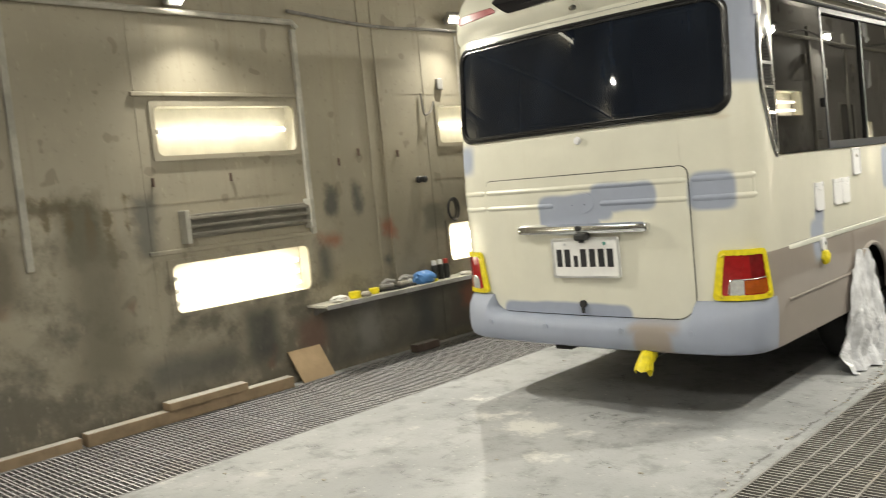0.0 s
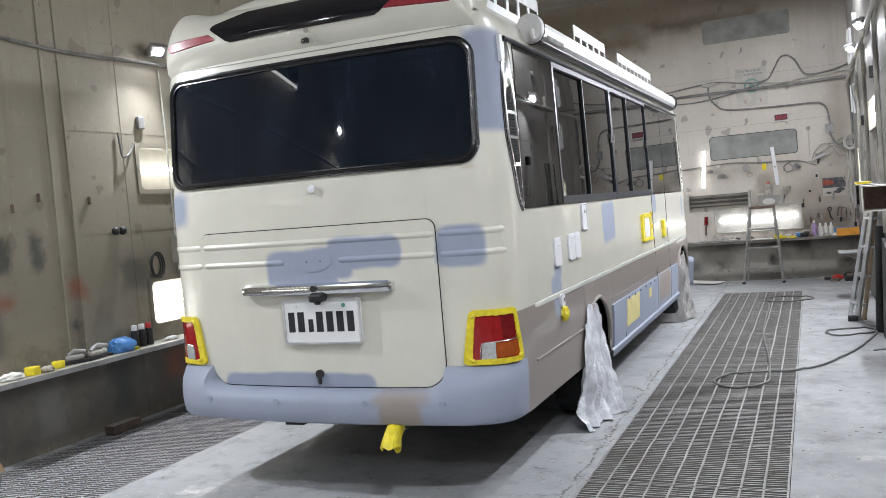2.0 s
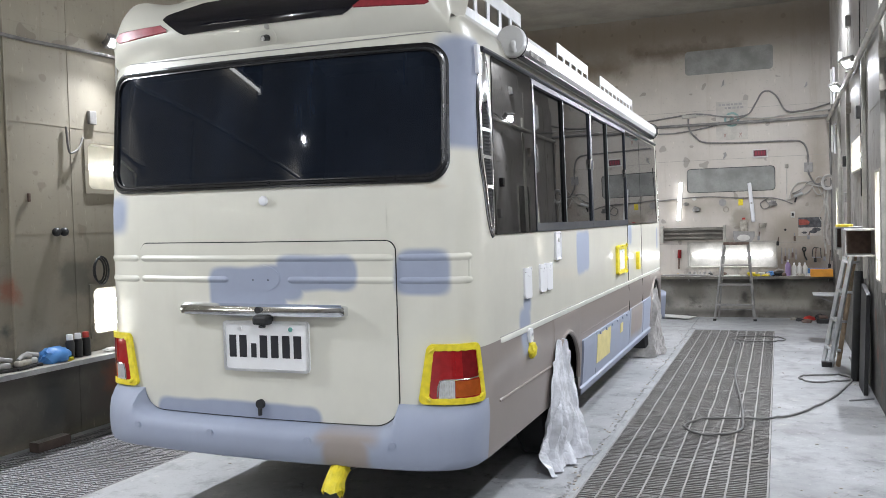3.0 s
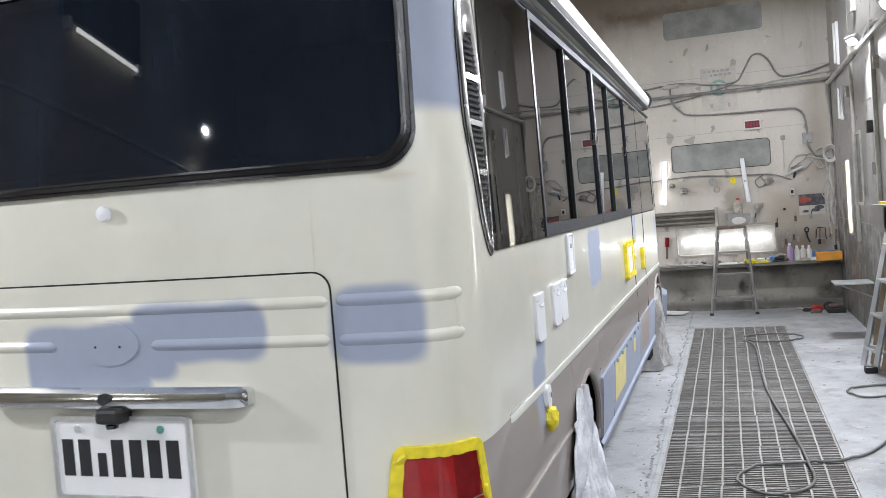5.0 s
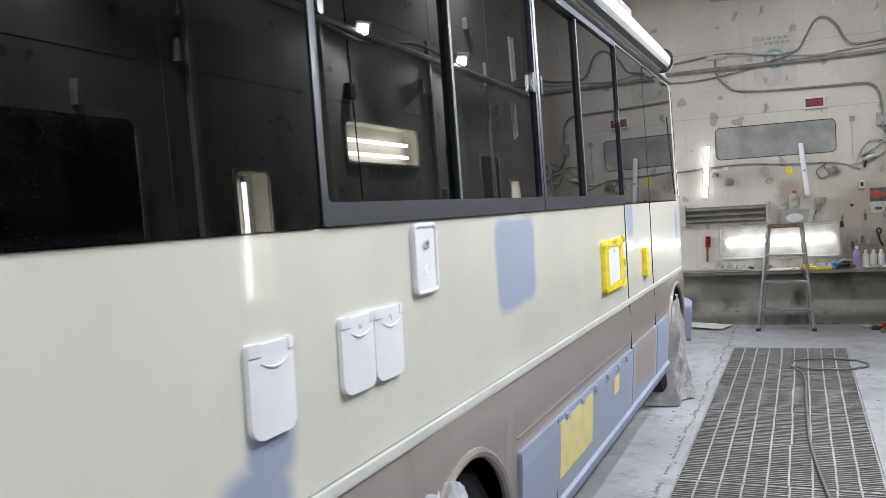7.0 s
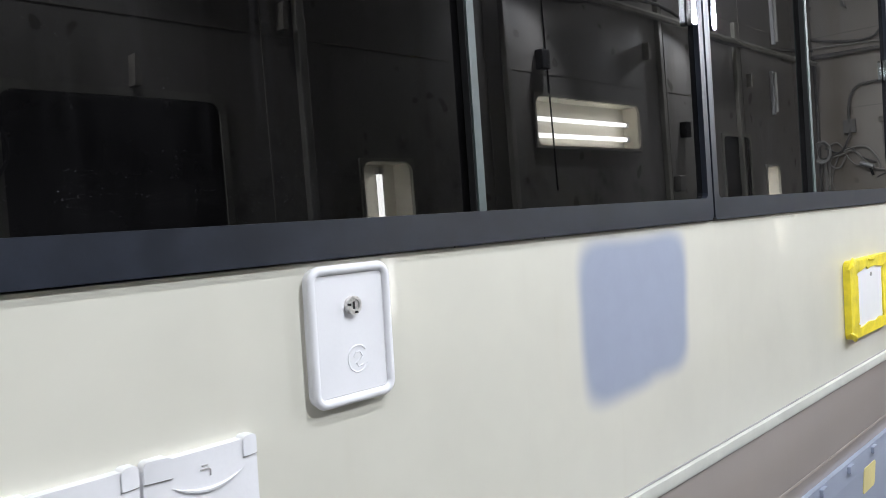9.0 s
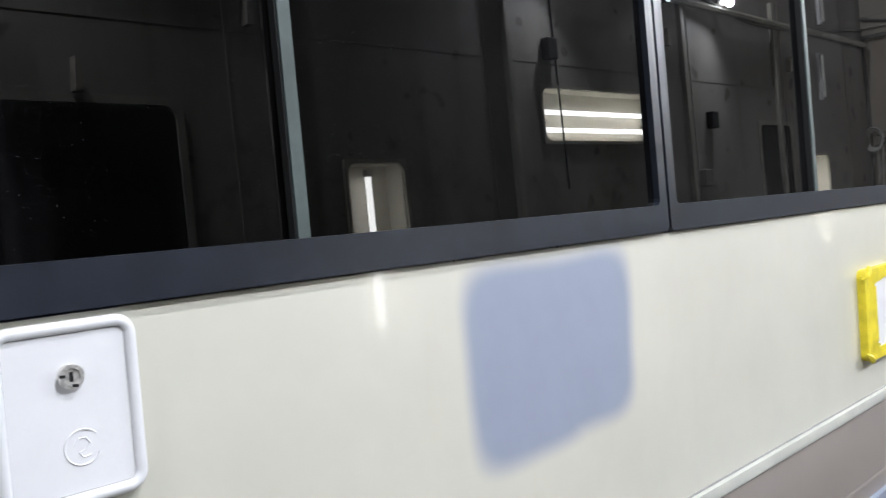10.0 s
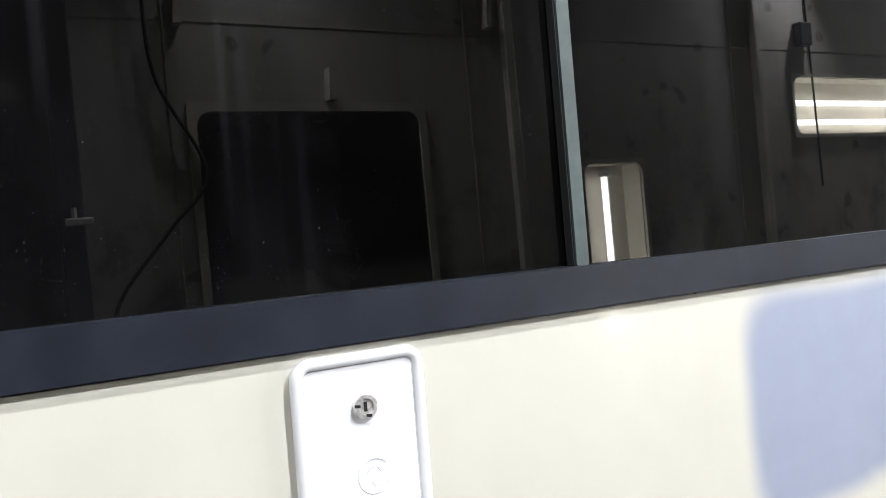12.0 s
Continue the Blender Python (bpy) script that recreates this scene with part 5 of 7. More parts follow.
for sign in (1, -1):
    f = (lambda u, v, d: surf(u, v, d)) if sign == 1 else (lambda u, v, d: surf(-u, v, d))
    lamp = part("tail_lamp", lamp_patch(0.03, 0.97, 0.03, 0.97, f, 0.0, 0.013), "red_lens", bus, "red tail lamp framed by yellow masking tape", True)
    part("lamp_seam", tube_bm([f(*lamp_at(u, v), 0.004) for u, v in rounded(0.0, 0.985, 0.0, 0.985, 0.12, 5)], 0.0035, 6, True), "gap", lamp, "dark joint round the lamp")
    part("side_lens", lamp_patch(0.62, 0.90, 0.42, 0.90, f, 0.008, 0.0145), "dark_red_lens", lamp, "darker red lens")
    part("amber_lens", lamp_patch(0.50, 0.92, 0.12, 0.385, f, 0.008, 0.016), "amber_lens", lamp, "amber lens")
    clear = part("clear_lens", lamp_patch(0.27, 0.495, 0.10, 0.40, f, 0.008, 0.016), "clear_lens", lamp, "clear ribbed lens")
    for k in range(9):
        u = 0.285 + 0.195 * k / 8
        part("lens_rib", tube_bm([f(*lamp_at(u, v), 0.016) for v in (0.12, 0.25, 0.385)], 0.0016, 5), "alu", clear)
    part("lens_rim", tube_bm([f(*lamp_at(u, v), 0.016) for u, v in ((0.25, 0.12), (0.25, 0.30), (0.275, 0.385), (0.33, 0.41), (0.5, 0.408), (0.7, 0.41), (0.92, 0.43))], 0.0035, 6), "chrome", lamp, "chrome line", True)
    for u in (0.46, 0.50):
        part("lens_rib", tube_bm([f(*lamp_at(u, v), 0.013) for v in (0.45, 0.7, 0.93)], 0.0022, 5), "red_lens", lamp, "", True)
    random.seed(5 + sign)
    oo = dense(rounded(-0.015, 1.015, -0.005, 1.005, 0.10, 5), 14)
    ii = [(u + random.uniform(-0.006, 0.006), v + random.uniform(-0.007, 0.007)) for u, v in dense(rounded(0.125, 0.915, 0.095, 0.895, 0.05, 5), 14)]
    part("masking_tape", ring_bm(oo, ii[:len(oo)], lambda u, v, d: f(*lamp_at(u, v), d), 0.0185, 0.001), "yellow_tape", lamp, "yellow masking tape")
    for u, v, a in ((0.10, 0.90, 0.5), (0.90, 0.10, 0.4), (0.12, 0.09, -0.5), (0.93, 0.45, 1.5)):
        part("tape_end", tube_bm([f(*lamp_at(u + 0.05 * math.cos(a) * k, v + 0.07 * math.sin(a) * k), 0.019 + 0.004 * abs(k)) for k in (-1, 0, 1)], [0.004, 0.010, 0.005], 6), "yellow_tape", lamp, "folded tape end")

# spoiler over the rear window
def spoiler_out(z):
    """How far the spoiler's face lies behind its foot at a height."""
    t = (z - 2.305) / 0.295 * 1.15
    return -0.062 * math.sin(math.pi * t) if t < 1 else 0.25 * (t - 1)


SPW = 0.925
bm = bmesh.new()
rows = []
for k in range(61):
    x = SPW * (-1 + 2 * k / 60)
    a = abs(x) / SPW
    ear = 0.055 * step(0.58, 0.90, a)
    end = math.sqrt(max(0.0, 1 - a ** 12))
    base = surf(s_of_x(x), 2.29).y + 0.01
    col = [(0.03, 2.305)] + [(spoiler_out(z), z + ear * step(2.44, 2.56, z)) for z in [2.305 + 0.285 * j / 14 for j in range(15)]] + [(0.13, 2.608 + ear * 0.7), (0.26, 2.625 + ear * 0.1), (0.48, 2.635)]
    rows.append([bm.verts.new((x + XMID, base + dy * (0.35 + 0.65 * end), 2.30 + (z - 2.30) * (0.25 + 0.75 * end))) for dy, z in col])
for p, q in zip(rows, rows[1:]):
    for k in range(len(p) - 1):
        bm.faces.new((p[k], p[k + 1], q[k + 1], q[k]))
spoiler = part("roof_spoiler", bm, "cream", bus, "cream roof spoiler with corner ears", True)


def on_spoiler(u, v, d):
    end = 0.35 + 0.65 * math.sqrt(max(0.0, 1 - (abs(u) / SPW) ** 12))
    ear = 0.055 * step(0.58, 0.90, abs(u) / SPW)
    return Vector((u + XMID, surf(s_of_x(u), 2.29).y + 0.01 + spoiler_out(v) * end - d, v + ear * step(2.44, 2.56, v)))


bm = bmesh.new()
grids = []
for d in (0.0, 0.006):
    grid = []
    for j in range(13):
        v = 2.405 + 0.155 * j / 12
        half_w = float(np.interp(v, (2.405, 2.415, 2.50, 2.52, 2.56), (0.43, 0.455, 0.575, 0.55, 0.34)))
        grid.append([bm.verts.new(on_spoiler(half_w * (-1 + 2 * k / 30) + 0.025, v, d)) for k in range(31)])
    grids.append(grid)
for grid in grids:
    for p, q in zip(grid, grid[1:]):
        for k in range(30):
            bm.faces.new((p[k], p[k + 1], q[k + 1], q[k]))
for k in range(30):
    bm.faces.new((grids[0][0][k], grids[0][0][k + 1], grids[1][0][k + 1], grids[1][0][k]))
for j in range(12):
    for k in (0, 30):
        bm.faces.new((grids[0][j][k], grids[0][j + 1][k], grids[1][j + 1][k], grids[1][j][k]))
part("spoiler_panel", bm, "gloss_black", spoiler, "gloss black centre panel", True)
for sg in (1, -1):
    bm = bmesh.new()
    rows = []
    for k in range(17):
        t = k / 16
        u = 0.855 - 0.345 * t
        lo, hi = 2.412 + 0.018 * t, 2.462 + 0.012 * t - 0.030 * step(0.86, 1.0, t)
        if t < 0.06:
            lo, hi = lo + 0.012, hi - 0.012
        rows.append([bm.verts.new(on_spoiler(sg * u, v, d)) for v, d in ((lo, 0.0), (lo + 0.004, 0.006), (hi - 0.004, 0.006), (hi, 0.0))])
    for p, q in zip(rows, rows[1:]):
        for k in range(3):
            bm.faces.new((p[k], p[k + 1], q[k + 1], q[k]))
    part("high_brake_lamp", bm, "faded_red_lens", spoiler, "slim faded red lamp", True)
part("camera_pad", plate_bm(rounded(0.020, 0.100, 2.325, 2.378, 0.018, 5), on_spoiler, 0.004), "cream", spoiler, "", True)
part("roof_camera", tube_bm([on_spoiler(0.055, 2.348, 0.0), on_spoiler(0.046, 2.340, 0.034)], [0.017, 0.013], 14), "gloss_black", spoiler, "small black camera eye", True)
part("spoiler_plug", plate_bm([(0.068 + 0.012 * math.cos(a * math.tau / 14), 2.392 + 0.012 * math.sin(a * math.tau / 14)) for a in range(14)], on_spoiler, 0.006), "frame_paint", spoiler)

# awning along the roof edge, roof racks
bm = bmesh.new()
sec = [(-0.055, -0.055), (0.02, -0.062), (0.058, -0.03), (0.066, 0.012), (0.045, 0.052), (0.0, 0.066), (-0.055, 0.058)]
ends = []
for y in (0.80, 5.80):
    ends.append([bm.verts.new((0.985 + a, y, 2.365 + b)) for a, b in sec])
for k in range(len(sec)):
    bm.faces.new((ends[0][k], ends[0][(k + 1) % len(sec)], ends[1][(k + 1) % len(sec)], ends[1][k]))
bm.faces.new(ends[0])
bm.faces.new(ends[1])
awning = part("awning_case", bm, "awning_white", bus, "white rolled awning case along the roof edge", True)
for y0, sg in ((0.80, -1), (5.80, 1)):
    bm = bmesh.new()
    rows = [[bm.verts.new((0.992 + 0.074 * r * math.cos(a * math.tau / 28), y0 + sg * dy, 2.368 + 0.080 * r * math.sin(a * math.tau / 28))) for a in range(28)] for r, dy in ((0.97, -0.01), (1.0, 0.0), (1.0, 0.035), (0.95, 0.052), (0.82, 0.060), (0.5, 0.063))]
    for p, q in zip(rows, rows[1:]):
        for k in range(28):
            bm.faces.new((p[k], p[(k + 1) % 28], q[(k + 1) % 28], q[k]))
    bm.faces.new(rows[-1])
    part("awning_end_cap", bm, "awning_white", awning, "rounded white end cap", True)
    part("cap_joint", tube_bm([(0.992 + 0.074 * math.cos(a * math.tau / 28), y0 - sg * 0.004, 2.368 + 0.080 * math.sin(a * math.tau / 28)) for a in range(28)], 0.004, 5, True), "gap", awning)
part("crank_eye", tube_bm([(1.010, 0.745, 2.352), (1.016, 0.715, 2.345), (1.024, 0.700, 2.325), (1.030, 0.705, 2.300)], [0.016, 0.015, 0.012, 0.009], 10), "awning_white", awning, "white crank eyelet", True)
part("awning_slot", box_bm((1.0, 0.83, 2.296), (1.04, 5.78, 2.304)), "slate", awning)
bm = bmesh.new()
for k in range(14):
    add_box(bm, (1.044, 0.92 + k * 0.024, 2.315), (1.052, 0.932 + k * 0.024, 2.345))
part("awning_grille", bm, "print", awning, "short slotted grille")


def roof_rack(y0, y1, z0, z1, n):
    rk = part("roof_rack_plate", bmesh.new(), "alu", bus, "perforated aluminium roof rack upright")
    bm = bmesh.new()
    x0, x1 = 0.868, 0.876
    step_y = (y1 - y0) / n
    add_box(bm, (x0, y0, z0), (x1, y1, z0 + 0.045))
    add_box(bm, (x0, y0, z1 - 0.070), (x1, y1, z1))
    for k in range(n + 1):
        y = y0 + k * step_y
        add_box(bm, (x0, max(y0, y - 0.022), z0 + 0.045), (x1, min(y1, y + 0.022), z1 - 0.070))
    add_box(bm, (x0 - 0.05, y0, z0), (x0, y1, z0 + 0.006))
    bm.to_mesh(rk.data)
    bm.free()


for y0, y1 in ((0.38, 1.36), (2.22, 3.20), (3.70, 5.35)):
    roof_rack(y0, y1, 2.44, 2.645, 5 if y1 - y0 < 1 else 9)

# service hatches on the side
def service_flap(y0, y1, z0, z1, mark):
    def front(y, z, d):
        t = (2 * y - y0 - y1) / (y1 - y0)
        return side(y, z, d * (1 - 0.28 * t ** 4))
    p = part("service_flap", fill_bm(y0, y1, z0, z1 - 0.003, (0.026, 0.008), front, 0.014, 14, 10, 0.0), "white_plastic", bus, "white plastic service socket with a hinged flap", True)
    c, w = (y0 + y1) / 2, y1 - y0
    for a, b in ((y0 + 0.0005, y0 + 0.030), (y1 - 0.020, y1 - 0.0005)):
        hinge = part("flap_hinge", fill_bm(a, b, z1 - 0.022, z1, (0.002, 0.006), front, 0.0165, 5, 3, 0.0), "white_plastic", p, "", True)
        part("hinge_line", tube_bm([front(a + (b - a) * k / 4, z1 - 0.0228, 0.0145) for k in range(5)], 0.0008, 5), "print", hinge)
    bm, rows = bmesh.new(), []
    for k in range(17):
        t = -1 + k / 8
        y = c + 0.004 + 0.043 * t
        dip, thick = 0.009 * (1 - t * t), 0.0055 * (1 - t * t) + 0.0006
        rows.append([bm.verts.new(front(y, z1 - 0.033 - dip - thick * a, 0.0141 + dd * (1 - 0.8 * t * t))) for a, dd in ((0.0, 0.0), (0.25, 0.0035), (0.7, 0.003), (1.0, 0.0))])
    for q, r in zip(rows, rows[1:]):
        for k in range(3):
            bm.faces.new((q[k], q[k + 1], r[k + 1], r[k]))
    part("finger_lip", bm, "white_plastic", p, "", True)
    if mark == "TV":
        cu = bpy.data.curves.new("mark", "FONT")
        cu.body, cu.size, cu.extrude, cu.align_x = "TV", 0.0135, 0.0004, "CENTER"
        ob = new("mark", cu)
        ob.parent = p
        q = side(c + 0.002, z1 - 0.031, 0.0142)
        ob.matrix_world = Matrix.Translation(q) @ Matrix(((0, 0, 1, 0), (1, 0, 0, 0), (0, 1, 0, 0), (0, 0, 0, 1)))
        cu.materials.append(M["print"])
    elif mark == "tap":
        part("mark", tube_bm([side(c - 0.006, z1 - 0.023, 0.0143), side(c + 0.004, z1 - 0.023, 0.0143), side(c + 0.006, z1 - 0.025, 0.0143), side(c + 0.006, z1 - 0.031, 0.0143)], 0.0009, 5), "print", p, "small tap symbol")
        part("mark", tube_bm([side(c - 0.004, z1 - 0.019, 0.0143), side(c + 0.003, z1 - 0.019, 0.0143)], 0.0009, 5), "print", p)
    return p


service_flap(0.872, 1.005, 1.057, 1.219, "")
service_flap(1.177, 1.312, 1.066, 1.222, "TV")
service_flap(1.316, 1.451, 1.066, 1.222, "tap")
box = part("locker_flap", fill_bm(1.537, 1.667, 1.226, 1.393, 0.018, side, 0.0095, 10, 10, 0.0), "white_plastic", bus, "white plastic locker flap with a key lock", True)
part("flap_rim", tube_bm([side(u, v, 0.0095) for u, v in rounded(1.5405, 1.6635, 1.2295, 1.3895, 0.014, 8)], 0.0058, 12, True), "white_plastic", box, "raised rounded rim", True)
part("flap_groove", tube_bm([side(u, v, 0.0088) for u, v in rounded(1.5470, 1.6570, 1.2360, 1.3830, 0.006, 8)], 0.0008, 6, True), "print", box, "fine groove round the flap", True)
LY, LZ = 1.604, 1.344


def disc(r, n=24, y=LY, z=LZ):
    return [(y + r * math.cos(a * math.tau / n), z + r * math.sin(a * math.tau / n)) for a in range(n)]


lk = part("key_lock", ring_bm(disc(0.0115), disc(0.0078), lambda u, v, d: side(u, v, 0.0095 + d), 0.0065), "lock_metal", box, "chrome key lock", True)
part("lock_barrel", plate_bm(disc(0.0076), lambda u, v, d: side(u, v, 0.0095 + d), 0.0045), "lock_metal", lk, "", True)
for u, v in ((-0.0086, 0.0016), (0.0024, -0.0084)):
    part("lock_notch", plate_bm([(LY + u - 0.0028, LZ + v - 0.0010), (LY + u + 0.0028, LZ + v - 0.0018), (LY + u + 0.0028, LZ + v + 0.0010), (LY + u - 0.0028, LZ + v + 0.0018)], lambda a, b, d: side(a, b, 0.0158 + d), 0.0005), "gap", lk)
part("key_slot", plate_bm([(LY - 0.0016, LZ - 0.0045), (LY + 0.0016, LZ - 0.0045), (LY + 0.0016, LZ + 0.0045), (LY - 0.0016, LZ + 0.0045)], lambda u, v, d: side(u, v, 0.0141 + d), 0.0006), "gap", lk)
part("raised_mark", tube_bm([side(u, v, 0.0096) for u, v in disc(0.0165, 28, 1.610, 1.277)[3:27]], 0.0011, 5), "white_plastic", box, "raised round mark")
part("raised_mark", tube_bm([side(1.610 + u * 1.2, 1.277 + v * 1.2, 0.0096) for u, v in ((-0.006, 0.002), (-0.003, 0.007), (0.003, 0.007), (0.006, 0.002), (0.002, -0.002), (-0.003, -0.004), (0.0, -0.008), (0.006, -0.007))], 0.0010, 5), "white_plastic", box)
tb = part("taped_socket", fill_bm(3.60, 3.94, 1.030, 1.215, 0.02, side, 0.016, 8, 8, 0.0), "white_plastic", bus, "white socket box framed by yellow masking tape")
random.seed(11)
oo = dense(rounded(3.555, 3.985, 1.006, 1.240, 0.022, 5), 10)
ii = [(u + random.uniform(-0.008, 0.008), v + random.uniform(-0.006, 0.006)) for u, v in dense(rounded(3.625, 3.905, 1.038, 1.207, 0.015, 5), 10)]
part("masking_tape", ring_bm(oo, ii[:len(oo)], side, 0.021, 0.001), "yellow_tape", tb, "wrinkled yellow masking tape")
for u, v, a in ((3.565, 1.232, 0.8), (3.978, 1.234, 2.2), (3.972, 1.014, 0.9), (3.562, 1.016, 2.4), (3.770, 1.236, 0.1), (3.980, 1.120, 1.6)):
    ends = [(u + 0.030 * math.cos(a) * k, v + 0.022 * math.sin(a) * k, 0.020 + 0.006 * (1 - abs(k))) for k in (-1, -0.4, 0.3, 1)]
    part("tape_fold", tube_bm([side(*e) for e in ends], [0.003, 0.008, 0.009, 0.003], 6), "yellow_tape", tb)
part("socket_eye", plate_bm([(3.78 + 0.010 * math.cos(a), 1.185 + 0.007 * math.sin(a)) for a in (0, 1, 2, 3, 4, 5)], lambda u, v, d: side(u, v, 0.016 + d), 0.002), "print", tb)
part("taped_door_handle", fill_bm(4.615, 4.705, 0.985, 1.150, 0.012, side, 0.026, 4, 8, 0.0), "yellow_tape", bus, "door handle wrapped in yellow tape")
inlet = part("water_inlet", fill_bm(0.905, 0.968, 0.822, 0.898, 0.02, side, 0.020, 6, 6, 0.0), "white_plastic", bus, "white water inlet with a taped cap", True)
part("inlet_lock", plate_bm([(0.938 + 0.010 * math.cos(a * math.tau / 12), 0.865 + 0.010 * math.sin(a * math.tau / 12)) for a in range(12)], lambda u, v, d: side(u, v, 0.02 + d), 0.005), "chrome", inlet)
random.seed(3)
bm = bmesh.new()
bmesh.ops.create_icosphere(bm, subdivisions=3, radius=0.038)
for v in bm.verts:
    k = 1 + 0.28 * noise.noise(v.co * 42)
    v.co = Vector((v.co.x * 0.8 * k, v.co.y * k * 1.0, v.co.z * k * 1.1)) + Vector((1.015, 0.935, 0.785))
part("taped_cap", bm, "yellow_tape", inlet, "cap wrapped in crumpled yellow tape")

# lower side panel, sill
lowp = part("lower_panel", fill_bm(2.235, 4.130, 0.345, 0.655, 0.01, side, 0.014, 24, 6, 0.0), "panel_primer", bus, "lower locker panel in grey primer")
part("panel_joint", plate_bm([(2.66, 0.35), (2.667, 0.35), (2.667, 0.652), (2.66, 0.652)], side, 0.0152), "gap", lowp)
part("masking_paper", fill_bm(2.685, 3.20, 0.425, 0.632, 0.004, side, 0.0165, 10, 3, 0.013), "yellow_paper", lowp, "yellow masking paper")
part("masking_paper", fill_bm(3.64, 3.76, 0.52, 0.60, 0.01, side, 0.0165, 4, 3, 0.013), "yellow_paper", lowp, "yellow masking paper")
for y in (2.78, 3.02, 3.26, 3.50, 3.74, 3.95):
    part("panel_hinge", fill_bm(y - 0.02, y + 0.02, 0.628, 0.650, 0.004, side, 0.024, 3, 2, 0.01), "panel_primer", lowp)
part("door_lower_panel", fill_bm(4.16, 4.94, 0.345, 0.660, 0.01, side, 0.012, 10, 6, 0.0), "panel_primer", bus, "door foot in primer and taupe")
part("wing_lower_panel", fill_bm(4.965, 5.44, 0.345, 0.660, 0.01, side, 0.012, 6, 6, 0.0), "panel_primer", bus, "wing in grey primer")
for fn in (side, side_l):
    bm = bmesh.new()
    rows = [[bm.verts.new(fn(2.15 + 3.29 * k / 24, z, d)) for d, z in ((0.012, 0.356), (0.026, 0.342), (0.024, 0.300), (0.0, 0.274), (-0.06, 0.27))] for k in range(25)]
    for p, q in zip(rows, rows[1:]):
        for k in range(4):
            bm.faces.new((p[k], p[k + 1], q[k + 1], q[k]))
    part("side_sill", bm, "panel_primer", bus, "rounded sill in grey primer", True)
    part("skirt_crease", tube_bm([fn(0.42 + 1.0 * k / 12, 0.62 - 0.0 * k, 0.002) for k in range(13)], 0.007, 6), "taupe", bus, "", True)
    part("skirt_crease", tube_bm([fn(2.22 + 1.9 * k / 16, 0.70, 0.001) for k in range(17)], 0.006, 6), "taupe", bus, "", True)

# exhaust with taped end
ex = part("exhaust_pipe", tube_bm([(0.40, 0.9, 0.40), (0.40, 0.1, 0.39), (0.396, -0.06, 0.379)], 0.034, 14), "chassis", bus, "dark exhaust pipe", True)
random.seed(8)
bm = add_tube(bmesh.new(), [(0.392, -0.02, 0.386), (0.396, -0.065, 0.378), (0.399, -0.100, 0.356), (0.400, -0.122, 0.326), (0.401, -0.138, 0.292)], [0.038, 0.041, 0.044, 0.047, 0.049], 20, False, False)
for v in bm.verts:
    v.co += Vector(noise.noise_vector(v.co * 30)) * 0.009 + Vector((0, 0.02, 0.02)) * noise.noise(v.co * 60) * step(0.36, 0.29, v.co.z) + Vector((0, 0, 0.05)) * abs(noise.noise(v.co * 24)) * step(0.33, 0.29, v.co.z)
end = part("taped_end", bm, "yellow_tape", ex, "tailpipe end wrapped in yellow tape")
end.modifiers.new("thickness", "SOLIDIFY").thickness = 0.003
part("pipe_mouth", tube_bm([(0.398, -0.10, 0.352), (0.399, -0.108, 0.342)], 0.038, 16), "gap", ex, "dark pipe mouth")

# underside and wheels
bm = bmesh.new()
add_box(bm, (-0.95, 0.12, 0.40), (0.93, 6.8, 0.48))
add_box(bm, (-0.50, 0.3, 0.28), (-0.38, 6.4, 0.42))
add_box(bm, (0.26, 0.4, 0.28), (0.36, 6.4, 0.42))
add_box(bm, (-0.8, 1.73, 0.30), (0.8, 1.87, 0.42), 0.03)
add_box(bm, (-0.8, 5.78, 0.30), (0.8, 5.92, 0.42), 0.03)
for x in (-0.93, 0.93):
    s = 1 if x > 0 else -1
    for c in (1.80, 5.85):
        add_box(bm, (x - s * 0.33, c - 0.40, 0.40), (x - s * 0.28, c + 0.40, 0.84))
add_box(bm, (-0.85, 2.6, 0.27), (-0.5, 4.0, 0.42), 0.03)
add_box(bm, (0.45, 2.9, 0.26), (0.80, 3.9, 0.42), 0.03)
part("chassis", bm, "chassis", bus, "dark chassis and axles")


def wheel(x, y):
    def turned(profile, seg):
        bm = lathe_bm(profile, (0, 0, 0), seg)
        bmesh.ops.transform(bm, matrix=pose(x, y, 0.375, 0, 90, 0), verts=bm.verts)
        return bm
    w = part("wheel", turned(((0.20, -0.10), (0.21, -0.02), (0.12, 0.02), (0.07, 0.06), (0.0, 0.065)), 24), "grey_metal", bus, "steel wheel", True)
    part("tyre", turned(((0.20, -0.11), (0.33, -0.11), (0.368, -0.08), (0.375, 0.0), (0.368, 0.08), (0.33, 0.11), (0.20, 0.10)), 32), "tyre", w, "black tyre", True)


for x in (-0.84, 0.84):
    for y in (1.80, 5.85):
        wheel(x, y)

# front: windscreen and bumper, out of sight from behind
fs = s_of_y(6.12)
part("windscreen", fill_bm(fs + 0.14, 2 * SMAX - fs - 0.14, 1.42, 2.2, 0.06, lambda u, v, d: surf(u, v, d) if u <= SMAX else surf(-(2 * SMAX - u), v, d), 0.004, 24, 8, -0.002), "glass", bus, "dark windscreen", True)
part("front_bumper", fill_bm(fs + 0.25, 2 * SMAX - fs - 0.25, 0.32, 0.62, 0.05, lambda u, v, d: surf(u, v, d) if u <= SMAX else surf(-(2 * SMAX - u), v, d), 0.06, 24, 4, 0.0), "primer", bus, "front bumper in primer", True)


